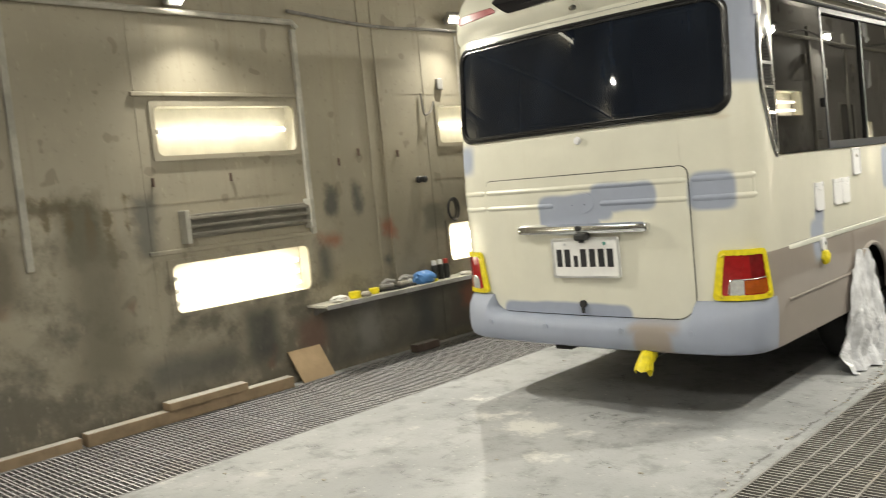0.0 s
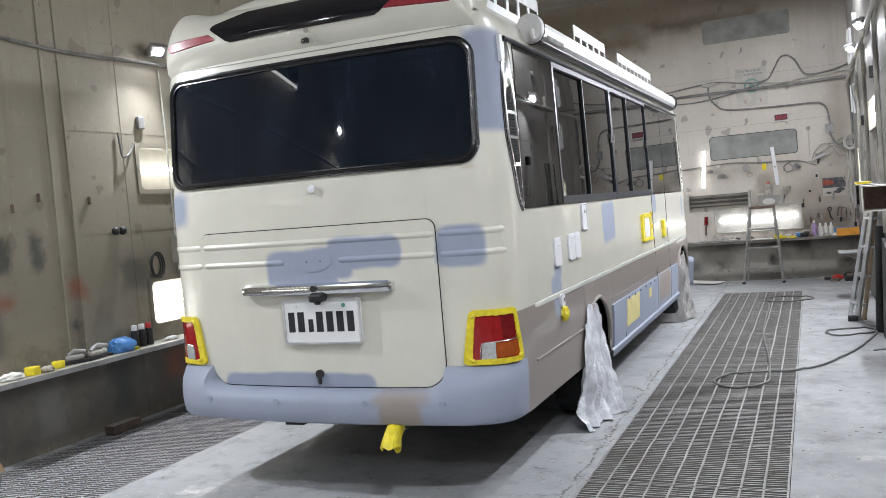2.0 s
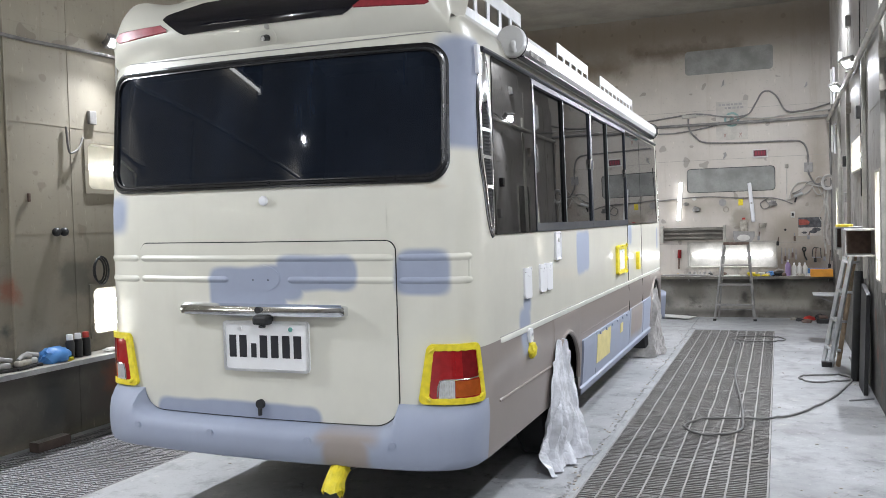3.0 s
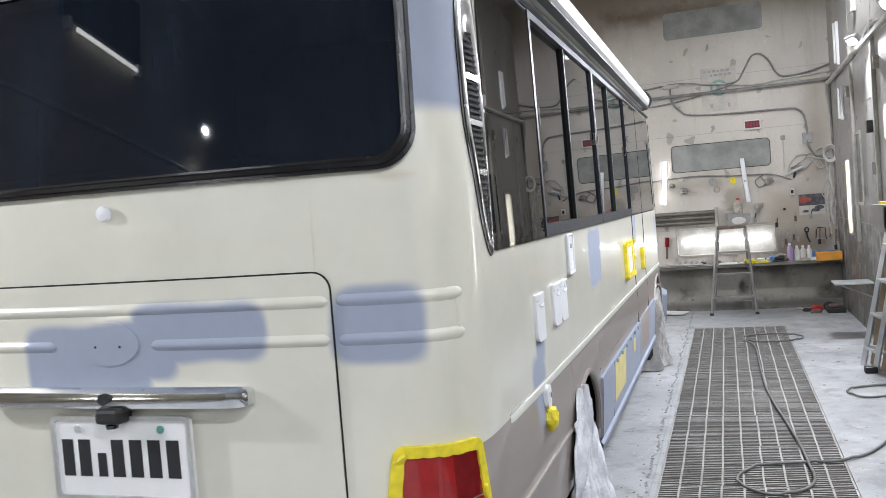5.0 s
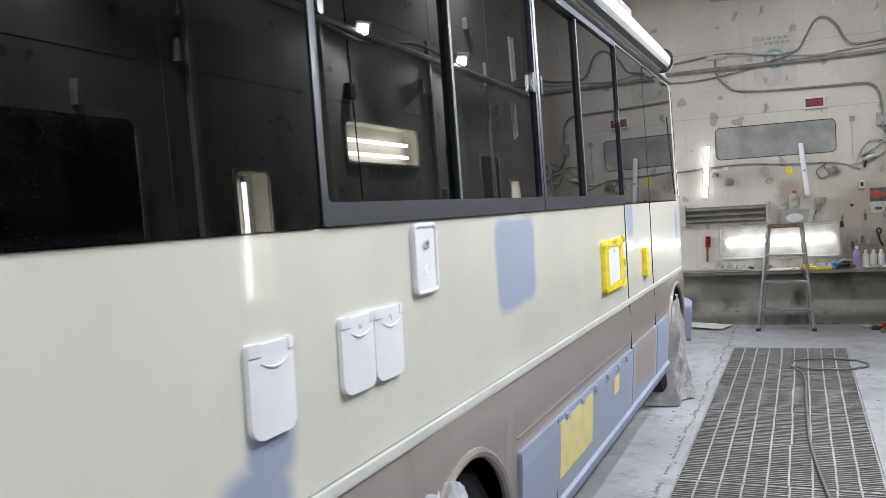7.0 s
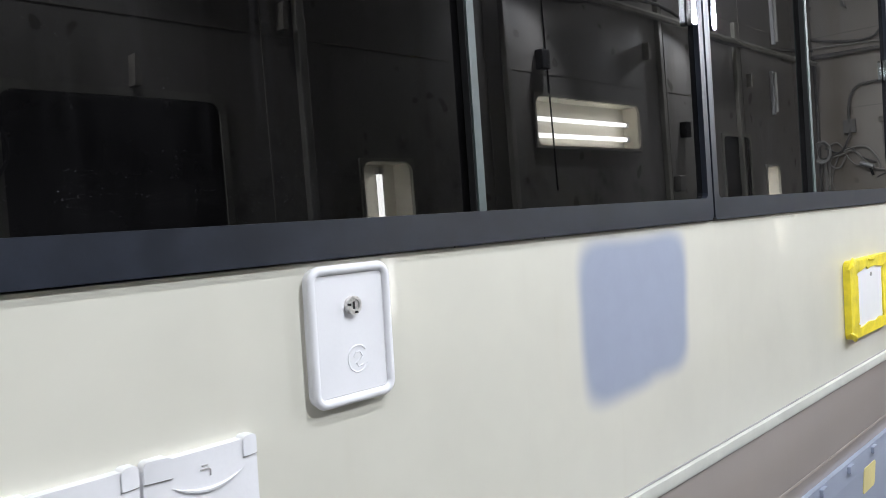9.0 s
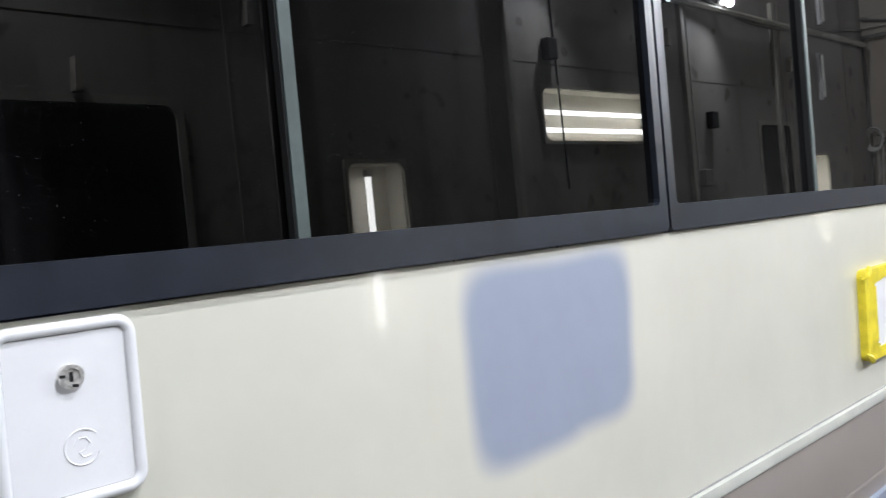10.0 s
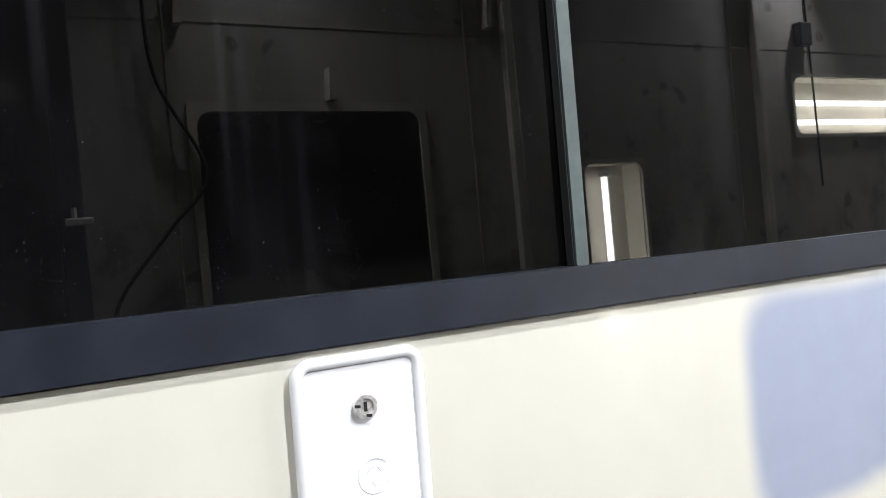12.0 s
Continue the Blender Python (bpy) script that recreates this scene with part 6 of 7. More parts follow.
# plastic sheets hung over the wheels
def wheel_cover(name, y0, y1, seed, label, lag, tuck, sheet="plastic_sheet", wrap=0.0, spread=0.16, top=0.62):
    bm = bmesh.new()
    random.seed(seed)
    nu, nv, rows = 34, 34, []
    for i in range(nv + 1):
        v = i / nv
        row = []
        wid = top + (1 - top) * step(0.0, 0.25, v) if v < 0.25 else 1.0
        for k in range(nu + 1):
            u = k / nu
            cy = y0 + (y1 - y0) * (0.5 + (u - 0.5) * wid * (0.86 + spread * v)) - lag * v
            fold = noise.noise((u * 4.6, v * 0.9, seed)) * 0.060 + noise.noise((u * 10, v * 3, seed + 3)) * 0.020
            crease = abs(noise.noise((u * 6.5 + v * 1.2, v * 2.4, seed + 5))) * 0.075 + abs(noise.noise((u * 12, v * 7, seed + 8))) * 0.030
            out = W + XMID + 0.012 + (0.12 * u - 0.065) * step(0.25, 1.0, v) + (fold + crease) * (0.4 + 0.55 * v) + 0.03 * step(0.9, 1.0, v) - tuck * step(0.3, 0.8, v)
            z = 0.735 * (1 - v) + 0.018 + 0.03 * noise.noise((u * 5, 0, seed + 7)) * (1 - v) - (0.11 * (2 * u - 1) ** 2) * (1 - v)
            if v > 0.97:
                z = 0.012 + 0.008 * noise.noise((u * 9, v, seed))
            if wrap and u < 0.35:
                turn = (0.35 - u) / 0.35
                out -= wrap * turn * step(0.1, 0.7, v)
                cy += 0.8 * (0.35 - u) * (y1 - y0) * step(0.1, 0.7, v)
            row.append(bm.verts.new((out, cy, max(0.006, z))))
        rows.append(row)
    for p, q in zip(rows, rows[1:]):
        for k in range(nu):
            bm.faces.new((p[k], p[k + 1], q[k + 1], q[k]))
    ob = part(name, bm, sheet)
    mod = ob.modifiers.new("thickness", "SOLIDIFY")
    mod.thickness = 0.003
    return tagged(ob, label, "plastic sheet", "wheel covers")


wheel_cover("wheel_cover_sheet", 1.32, 1.87, 2, "crumpled grey translucent plastic sheet over the rear wheel", 0.05, 0.0, spread=0.12, top=0.88)
wheel_cover("wheel_cover_sheet", 5.42, 6.14, 9, "crumpled grey translucent plastic sheet over the front wheel", 0.06, 0.02, "plastic_grey", 0.22)

# ---- things along the left wall ----
def shelf(fn, u0, u1, z, depth, label, edge="alu"):
    p = thing("wall_shelf", fn((u0 + u1) / 2, z, 0), label, "shelf")
    part("shelf_board", slab(fn, u0, u1, z - 0.02, z, 0.0, depth, 0.003), "frame_paint", p)
    part("shelf_edge", slab(fn, u0, u1, z - 0.032, z + 0.003, depth, depth + 0.006), edge, p, "bare metal edge strip")
    n = max(2, int((u1 - u0) / 0.8) + 1)
    for k in range(n):
        u = u0 + 0.06 + (u1 - u0 - 0.12) * k / (n - 1)
        part("shelf_bracket", plate_bm([(0.0, z - 0.02), (0.0, z - 0.09), (0.02, z - 0.09), (depth - 0.06, z - 0.035), (depth - 0.02, z - 0.02)], lambda a, b, d, uu=u: fn(uu + d, b, a), 0.006), "grey_metal", p)
    return p


shelf(left, 0.01, 3.2, 0.575, 0.25, "narrow steel wall shelf crowded with tools and tape")


def tape_roll(at, mat, label, r=0.05, h=0.05):
    p = thing("tape_roll", at, label, "tape")
    bm = lathe_bm(((r * 0.72, 0.0), (r, 0.0), (r, h), (r * 0.72, h)), at, 20)
    part("tape", bm, mat, p, "", True)
    part("core", lathe_bm(((r * 0.60, 0.002), (r * 0.715, 0.002), (r * 0.715, h - 0.002), (r * 0.60, h - 0.002)), at, 20), "card", p, "cardboard core", True)


def spray_can(at, mat, cap, label):
    p = thing("spray_can", at, label, "spray can")
    part("can", lathe_bm(((0.0, 0.0), (0.029, 0.0), (0.031, 0.006), (0.031, 0.112), (0.024, 0.128), (0.012, 0.132), (0.0, 0.133)), at, 16), mat, p, "", True)
    part("cap", lathe_bm(((0.0, 0.132), (0.023, 0.132), (0.023, 0.165), (0.019, 0.172), (0.0, 0.173)), at, 14), cap, p, "plastic cap", True)


def lump(name, at, size, mat, label, category, seed, rough=0.35, freq=9.0, sub=3):
    """A soft crumpled thing: rag, bag, wad."""
    bm = bmesh.new()
    bmesh.ops.create_icosphere(bm, subdivisions=sub, radius=1.0)
    for v in bm.verts:
        k = 1 + rough * noise.noise(v.co * freq * 0.35 + Vector((seed, 0, 0))) + rough * 0.5 * noise.noise(v.co * freq + Vector((0, seed, 0)))
        v.co = Vector((v.co.x * size[0] * k, v.co.y * size[1] * k, max(-0.45, v.co.z * k) * size[2])) + Vector(at) + Vector((0, 0, 0.45 * size[2]))
    return tagged(part(name, bm, mat, None, "", True), label, category)


def air_sander(at, yaw, mat, label):
    """A small hand sander: body, pad and hose stub."""
    p = thing("air_sander", at, label, "sander")
    m = pose(*at, 0, 0, yaw)
    for nm, bm, mt in (("pad", add_box(bmesh.new(), (-0.09, -0.035, 0.0), (0.09, 0.035, 0.018), 0.005), "black"), ("sander_body", add_box(bmesh.new(), (-0.07, -0.028, 0.018), (0.06, 0.028, 0.062), 0.02, 3), mat), ("grip", tube_bm([(-0.05, 0, 0.06), (0.0, 0, 0.085), (0.07, 0, 0.07)], [0.015, 0.018, 0.014], 10), "grey_metal")):
        bmesh.ops.transform(bm, matrix=m, verts=bm.verts)
        part(nm, bm, mt, p, "", True)


SH = 0.578
tape_roll((XL + 0.15, 0.270, SH), "yellow_tape", "roll of yellow masking tape on the shelf")
tape_roll((XL + 0.14, 0.490, SH), "yellow_tape", "roll of yellow masking tape on the shelf", 0.042, 0.045)
lump("rag", (XL + 0.15, 0.110, SH), (0.05, 0.09, 0.03), "paper", "crumpled off-white rag on the shelf", "rag", 1)
lump("rag", (XL + 0.17, 0.370, SH), (0.04, 0.05, 0.025), "rag", "small dirty rag on the shelf", "rag", 2)
air_sander((XL + 0.13, 0.650, SH), 70, "grey_metal", "grey air sander lying on the shelf")
air_sander((XL + 0.15, 0.810, SH), 100, "rag", "dusty air sander lying on the shelf")
air_sander((XL + 0.10, 0.890, SH), 60, "paper", "pale sanding block lying on the shelf")
lump("plastic_bag", (XL + 0.13, 1.090, SH), (0.08, 0.12, 0.075), "blue", "crumpled blue plastic bag on the shelf", "bag", 5, 0.3, 11)
spray_can((XL + 0.12, 1.240, SH), "black", "white_plastic", "black spray can with a white cap")
spray_can((XL + 0.12, 1.315, SH), "black", "white_plastic", "black spray can with a white cap")
spray_can((XL + 0.12, 1.390, SH), "black", "red", "dark spray can with a red cap")
lump("rag", (XL + 0.15, 1.610, SH), (0.04, 0.07, 0.02), "paper", "folded pale cloth on the shelf", "rag", 8)
tape_roll((XL + 0.16, 1.170, SH), "yellow_tape", "thin roll of yellow tape beside the blue bag", 0.045, 0.02)


def beam(name, a, b, mat, label):
    return tagged(part(name, box_bm(a, b, 0.006), mat), label, "timber", "timber offcuts")


beam("timber_beam", (XL + 0.03, -1.97, 0.0), (XL + 0.115, -0.38, 0.085), "wood", "dusty wooden beam lying along the wall")
beam("timber_beam", (XL + 0.045, -1.42, 0.086), (XL + 0.145, -0.80, 0.142), "wood", "dusty wooden offcut lying on another beam")
beam("timber_beam", (XL + 0.02, -2.67, 0.0), (XL + 0.10, -2.00, 0.07), "wood", "short dusty beam lying along the wall")
beam("timber_beam", (XL + 0.03, -4.1, 0.0), (XL + 0.09, -2.72, 0.04), "paper", "pale painted batten lying along the wall")
bm = bmesh.new()
q = [(XL + 0.10, -0.285, 0.004), (XL + 0.085, 0.035, 0.004), (XL + 0.012, -0.035, 0.252), (XL + 0.012, -0.345, 0.252)]
va = [bm.verts.new(p) for p in q]
vb = [bm.verts.new((p[0] + 0.008, p[1], p[2] + 0.002)) for p in q]
bm.faces.new(va)
bm.faces.new(vb)
for k in range(4):
    bm.faces.new((va[k], va[(k + 1) % 4], vb[(k + 1) % 4], vb[k]))
tagged(part("cardboard_sheet", bm, "card"), "square of brown board leaning on the wall", "board")
tagged(part("brick", box_bm((XL + 0.10, 0.87, 0.0), (XL + 0.19, 1.15, 0.068), 0.008), "dusty_brick"), "dark dirty brick on the floor by the wall", "brick")
for k, y in enumerate((1.25, 1.32)):
    bm = bmesh.new()
    bmesh.ops.create_uvsphere(bm, u_segments=12, v_segments=8, radius=0.032)
    bmesh.ops.translate(bm, verts=bm.verts, vec=(XL + 0.03, y, 1.478))
    tagged(part("rubber_stopper", bm, "black", None, "", True), "black rubber stopper on the wall", "stopper")
pipe(left, smooth_path([(1.50, 2.24, 0.015), (1.51, 2.08, 0.02), (1.53, 2.05, 0.03), (1.60, 2.09, 0.03), (1.65, 2.17, 0.02)], 5), 0.008, "cable", "short bent cable end on the wall", "loose_cable")
tagged(part("junction_box", slab(left, 1.72, 1.79, 2.28, 2.38, 0.0, 0.03, 0.006), "grey_metal"), "small grey junction box on the wall", "junction box")
bm = bmesh.new()
for k in range(3):
    add_tube(bm, [left(1.76 + (0.055 + 0.008 * k) * math.cos(a * math.tau / 20), 1.18 + (0.085 + 0.01 * k) * math.sin(a * math.tau / 20), 0.02 + 0.014 * k) for a in range(20)], 0.007, 6, True)
tagged(part("cable_coil", bm, "black", None, "", True), "coil of black cable hung on the wall", "cable")
for y, z in ((-1.16, 1.62), (0.48, 1.68), (-0.55, 1.62), (-2.3, 1.7), (0.70, 1.75), (1.15, 1.72)):
    tagged(part("wall_hook", slab(left, y - 0.008, y + 0.008, z - 0.03, z + 0.03, 0.0, 0.02, 0.004), "brick"), "small rusty hook on the wall", "hook", "wall hooks")

# ---- things on the end wall ----
shelf(far, 0.0, XR - 0.02, 0.60, 0.26, "long steel wall shelf crowded with bottles, tape and tools", "batten_brown")
FS = 0.603


def bottle(at, h, r, mat, cap, label):
    p = thing("bottle", at, label, "bottle")
    part("bottle_body", lathe_bm(((0.0, 0.0), (r, 0.0), (r, h * 0.68), (r * 0.55, h * 0.80), (r * 0.38, h * 0.86), (0.0, h * 0.865)), at, 14), mat, p, "", True)
    part("cap", lathe_bm(((0.0, h * 0.86), (r * 0.45, h * 0.86), (r * 0.40, h), (0.0, h)), at, 12), cap, p, "", True)


bottle((2.34, YF - 0.12, FS), 0.22, 0.034, "purple", "white_plastic", "purple spray bottle on the shelf")
for x in (2.42, 2.49, 2.56):
    bottle((x, YF - 0.12, FS), 0.18, 0.032, "paper", "white_plastic", "white plastic bottle on the shelf")
tagged(part("orange_box", box_bm((2.62, YF - 0.40, FS), (2.90, YF - 0.24, FS + 0.10), 0.006), "orange"), "orange cardboard box at the end of the shelf", "box")
tagged(part("blue_box", box_bm((2.60, YF - 0.16, FS), (2.86, YF - 0.06, FS + 0.10), 0.004), "blue"), "flat blue and white box on the shelf", "box")
lump("rag", (2.66, YF - 0.22, FS), (0.10, 0.06, 0.03), "paper", "crumpled paper on the shelf", "paper", 21)
lump("rag", (2.50, YF - 0.24, FS), (0.06, 0.04, 0.025), "rag", "brown rag on the shelf", "rag", 22)
tape_roll((1.86, YF - 0.16, FS), "yellow_tape", "roll of yellow masking tape on the shelf", 0.055, 0.05)
tape_roll((1.93, YF - 0.20, FS), "yellow_tape", "roll of yellow masking tape on the shelf", 0.05, 0.03)
tape_roll((2.00, YF - 0.17, FS), "paper", "roll of white tape on the shelf", 0.045, 0.05)
lump("blue_cloth", (2.12, YF - 0.15, FS), (0.07, 0.05, 0.045), "blue", "bunched blue cloth on the shelf", "rag", 24)
air_sander((2.22, YF - 0.17, FS), 10, "black", "black air sander on the shelf")
lump("yellow_wad", (2.05, YF - 0.24, FS), (0.05, 0.03, 0.02), "yellow_tape", "wad of used yellow tape on the shelf", "tape", 26)
for k in range(5):
    tagged(part("tin", lathe_bm(((0.0, 0.0), (0.022, 0.0), (0.022, 0.05), (0.014, 0.06), (0.0, 0.062)), (1.02 + 0.07 * k, YF - 0.10, FS), 12), "grey_metal", None, "", True), "small grey tin on the shelf", "tin", "tins on the shelf")
random.seed(31)
bm = tube_bm([(0.55, YF - 0.27, FS + 0.02), (1.0, YF - 0.29, FS + 0.03), (1.42, YF - 0.27, FS + 0.015)], [0.02, 0.028, 0.012], 8)
for v in bm.verts:
    v.co.z = FS + 0.004 + (v.co.z - FS) * 0.6
tagged(part("bumper_strip", bm, "grey_metal", None, "", True), "long curved grey trim piece lying on the shelf", "car part")
tagged(part("papers", box_bm((1.50, YF - 0.28, FS), (1.80, YF - 0.05, FS + 0.012), 0.002), "paper"), "stack of papers on the shelf", "paper")

random.seed(41)
for k in range(22):
    x = random.uniform(0.35, 2.75)
    m = random.choice(("black", "rag", "paper", "grey_metal", "brick", "card", "rag"))
    w = random.uniform(0.018, 0.05)
    lump("clutter_wad", (x, YF - random.uniform(0.05, 0.22), FS), (w, w * 0.7, random.uniform(0.015, 0.035)), m, {"black": "small black rubber scrap on the shelf", "rag": "small dirty rag on the shelf", "paper": "crumpled white paper on the shelf", "grey_metal": "small grey metal part on the shelf", "brick": "small rusty part on the shelf", "card": "scrap of brown card on the shelf"}[m], "scrap", 60 + k, 0.45, 8, 2)
for k, (x, z0, z1) in enumerate(((2.60, 1.10, 1.20), (2.68, 0.78, 0.98), (2.80, 0.80, 1.10), (2.20, 1.02, 1.14), (1.95, 1.10, 1.22), (2.86, 0.70, 0.95))):
    p = thing("hand_tool", far(x, z0, 0), "rust-stained hand tool hung on the wall", "tool", "tools on the wall")
    part("tool_shaft", tube_bm([far(x, z0 + 0.04, 0.02), far(x + 0.012, z1, 0.02)], 0.007, 6), "brick", p)
    part("tool_head", slab(far, x - 0.018, x + 0.016, z0, z0 + 0.06, 0.010, 0.030, 0.005), "black" if k % 2 else "galv", p)
# lamp bars on the end wall
bar = thing("tube_lamp", far(0.875, 1.40, 0), "upright white LED tube lamp, lit, on the end wall", "light")
lean = Matrix.Translation((0.875, YF, 1.68)) @ Matrix.Rotation(math.radians(4.5), 4, "Y") @ Matrix.Translation((-0.875, -YF, -1.68))
for name, u0, u1, z0, z1, d0, d1, m, label in (("lamp_tube", 0.852, 0.898, 1.41, 1.665, 0.02, 0.05, "tube_white", "glowing tube"), ("lamp_tube", 0.852, 0.898, 1.700, 1.955, 0.02, 0.05, "tube_white", "glowing tube"), ("lamp_back", 0.848, 0.902, 1.40, 1.965, 0.0, 0.02, "white_plastic", "")):
    bm = slab(far, u0, u1, z0, z1, d0, d1, 0.004)
    bmesh.ops.transform(bm, matrix=lean, verts=bm.verts)
    part(name, bm, m, bar, label)
bar = thing("tube_lamp", far(1.88, 1.36, 0), "white plastic tube lamp, unlit, hung askew on the wall", "light")
bm = add_box(bmesh.new(), (-0.026, -0.045, -0.28), (0.026, -0.008, 0.28), 0.012, 3)
bmesh.ops.transform(bm, matrix=pose(1.875, YF - 0.01, 1.64, 0, -5, 0), verts=bm.verts)
part("lamp_back", bm, "white_plastic", bar, "", True)
bm = add_box(bmesh.new(), (-0.012, -0.052, -0.02), (0.012, -0.044, 0.0), 0.002)
bmesh.ops.transform(bm, matrix=pose(1.875, YF - 0.01, 1.64, 0, -5, 0), verts=bm.verts)
part("lamp_switch", bm, "grey_metal", bar)
# rounded grey respirator case on its bracket, with a bottle on it
case = thing("grey_case", far(1.75, 1.06, 0), "rounded grey equipment case on a wall bracket", "case")
part("case_body", plate_bm([(1.61, 1.235), (1.61, 1.16), (1.645, 1.085), (1.72, 1.055), (1.79, 1.055), (1.86, 1.085), (1.895, 1.15), (1.895, 1.225)], far, 0.15), "grey_metal", case)
part("case_badge", plate_bm([(1.752 + 0.085 * math.cos(a * math.tau / 20), 1.142 + 0.045 * math.sin(a * math.tau / 20)) for a in range(20)], lambda u, v, d: far(u, v, 0.15 + d), 0.004), "paper", case, "pale oval badge")
bottle((1.77, YF - 0.09, 1.235), 0.19, 0.055, "rag", "red", "grimy spray bottle with a red trigger")
tagged(part("yellow_tag", slab(far, 1.685, 1.745, 1.60, 1.69, 0.004, 0.012), "yellow_tape"), "yellow tag hung on the wall", "tag")
cup = thing("hanging_cup", far(2.02, 1.28, 0), "blue and tan cup hung on the wall", "cup")
part("cup", lathe_bm(((0.0, 0.0), (0.045, 0.0), (0.055, 0.06), (0.0, 0.06)), (2.02, YF - 0.06, 1.28), 14), "rag", cup, "", True)
lump("cup_lid", (2.02, YF - 0.06, 1.365), (0.062, 0.05, 0.045), "blue", "", "", 33).parent = cup
for x, z, r, m in ((1.47, 1.65, 0.052, "grey_metal"), (1.08, 1.72, 0.03, "paper"), (2.30, 1.24, 0.016, "black")):
    tagged(part("sanding_disc", plate_bm([(x + r * math.cos(a * math.tau / 18), z + r * math.sin(a * math.tau / 18)) for a in range(18)], far, 0.02), m), "round pad hung on the wall", "disc", "pads on the wall")
tagged(part("wire_ring", tube_bm([far(1.515 + 0.035 * math.cos(a * math.tau / 18), 1.55 + 0.035 * math.sin(a * math.tau / 18), 0.012) for a in range(18)], 0.007, 6, True), "rag"), "ring of tape hung on a nail", "ring")
for x, z, w in ((1.12, 1.53, 0.05), (0.98, 1.62, 0.035), (2.16, 1.58, 0.05)):
    lump("cable_knot", (x, YF - 0.03, z), (w, 0.03, w), "cable", "tangle of thin wire on the wall", "cable", int(x * 100), 0.5, 12)
# tools on hooks
for k, (x, z0, z1) in enumerate(((2.25, 0.76, 0.99), (2.295, 0.80, 0.98), (2.345, 0.83, 0.98), (2.39, 0.85, 0.98), (2.435, 0.82, 0.97), (2.42, 1.08, 1.19))):
    p = thing("hand_tool", far(x, z0, 0), "worn steel hand tool hung on the wall", "tool", "tools on the wall")
    part("tool_shaft", tube_bm([far(x, z0 + 0.05, 0.02), far(x, z1, 0.02)], 0.006, 6), "galv", p)
    part("tool_head", slab(far, x - 0.014, x + 0.014, z0, z0 + 0.07, 0.012, 0.028, 0.005), "brick" if k % 2 else "grey_metal", p)
p = thing("pliers", far(2.545, 0.81, 0), "black locking pliers hung on the wall", "tool")
part("plier_jaw", tube_bm([far(2.54 + 0.022 * math.cos(a * math.tau / 12), 0.965 + 0.028 * math.sin(a * math.tau / 12), 0.02) for a in range(12)], 0.008, 6, True), "black", p)
part("plier_arm", tube_bm([far(2.535, 0.94, 0.02), far(2.545, 0.87, 0.02), far(2.575, 0.81, 0.02)], 0.009, 6), "black", p)
p = thing("hacksaw", far(2.70, 0.83, 0), "hacksaw hung on the wall", "tool")
part("saw_frame", tube_bm([far(2.64, 0.86, 0.02), far(2.65, 0.96, 0.02), far(2.67, 0.985, 0.02), far(2.75, 0.975, 0.02), far(2.755, 0.84, 0.02)], 0.006, 6), "black", p)
part("saw_blade", slab(far, 2.64, 2.755, 0.842, 0.856, 0.018, 0.022), "galv", p)
p = thing("red_caulking_gun", far(0.85, 0.70, 0), "red hand pump hung on the wall", "tool")
part("gun_body", tube_bm([far(0.845, 0.70, 0.03), far(0.85, 0.86, 0.03)], 0.014, 8), "brick", p)
part("gun_head", tube_bm([far(0.855, 0.86, 0.03), far(0.862, 0.98, 0.03)], [0.03, 0.026], 10), "dark_red_lens", p)
# picture panel
p = thing("paint_sample_panel", far(2.61, 1.12, 0), "paint-test panel with dark, red and grey spray on the wall", "panel")
part("panel_sheet", slab(far, 2.47, 2.765, 1.150, 1.265, 0.0, 0.006), "old_paper", p, "pale lower sheet")
part("panel_sheet", slab(far, 2.47, 2.765, 1.265, 1.405, 0.0, 0.008), "spray_dark", p)
part("red_spray", plate_bm([(2.475 + 0.0, 1.30), (2.60, 1.305), (2.62, 1.335), (2.58, 1.375), (2.475, 1.38)], lambda u, v, d: far(u, v, 0.0082 + d), 0.001), "spray_red", p, "red sprayed patch")
for x, z, w, h in ((2.70, 1.235, 0.055, 0.026), (2.66, 1.205, 0.050, 0.022), (2.545, 1.195, 0.035, 0.016)):
    part("grey_spray", plate_bm([(x + w * math.cos(a * math.tau / 18), z + h * math.sin(a * math.tau / 18)) for a in range(18)], lambda u, v, d: far(u, v, 0.0062 + d), 0.001), "spray_dark", p, "dark sprayed patch")
# notice with unreadable print, green ring
p = thing("wall_notice", far(1.61, 2.54, 0), "faded safety notice with a green ring on the end wall", "poster")
part("sheet", slab(far, 1.40, 1.83, 2.54, 3.09, 0.0, 0.004), "old_paper", p)
for z, a, b in ((3.045, 1.44, 1.78), (2.995, 1.52, 1.80)):
    u = a
    k = 0
    while u < b - 0.03:
        w = 0.045 if k % 3 else 0.03
        part("text_bar", slab(far, u, u + w, z - 0.014, z + 0.014, 0.0042, 0.0055), "print", p)
        u += w + 0.015
        k += 1
part("green_ring", ring_bm([(1.615 + 0.105 * math.cos(a * math.tau / 28), 2.83 + 0.105 * math.sin(a * math.tau / 28)) for a in range(28)], [(1.615 + 0.075 * math.cos(a * math.tau / 28), 2.83 + 0.075 * math.sin(a * math.tau / 28)) for a in range(28)], far, 0.0056, 0.0042), "green", p, "green ring")
part("green_dot", plate_bm([(1.615 + 0.03 * math.cos(a * math.tau / 14), 2.83 + 0.03 * math.sin(a * math.tau / 14)) for a in range(14)], lambda u, v, d: far(u, v, 0.0042 + d), 0.0014), "green", p)
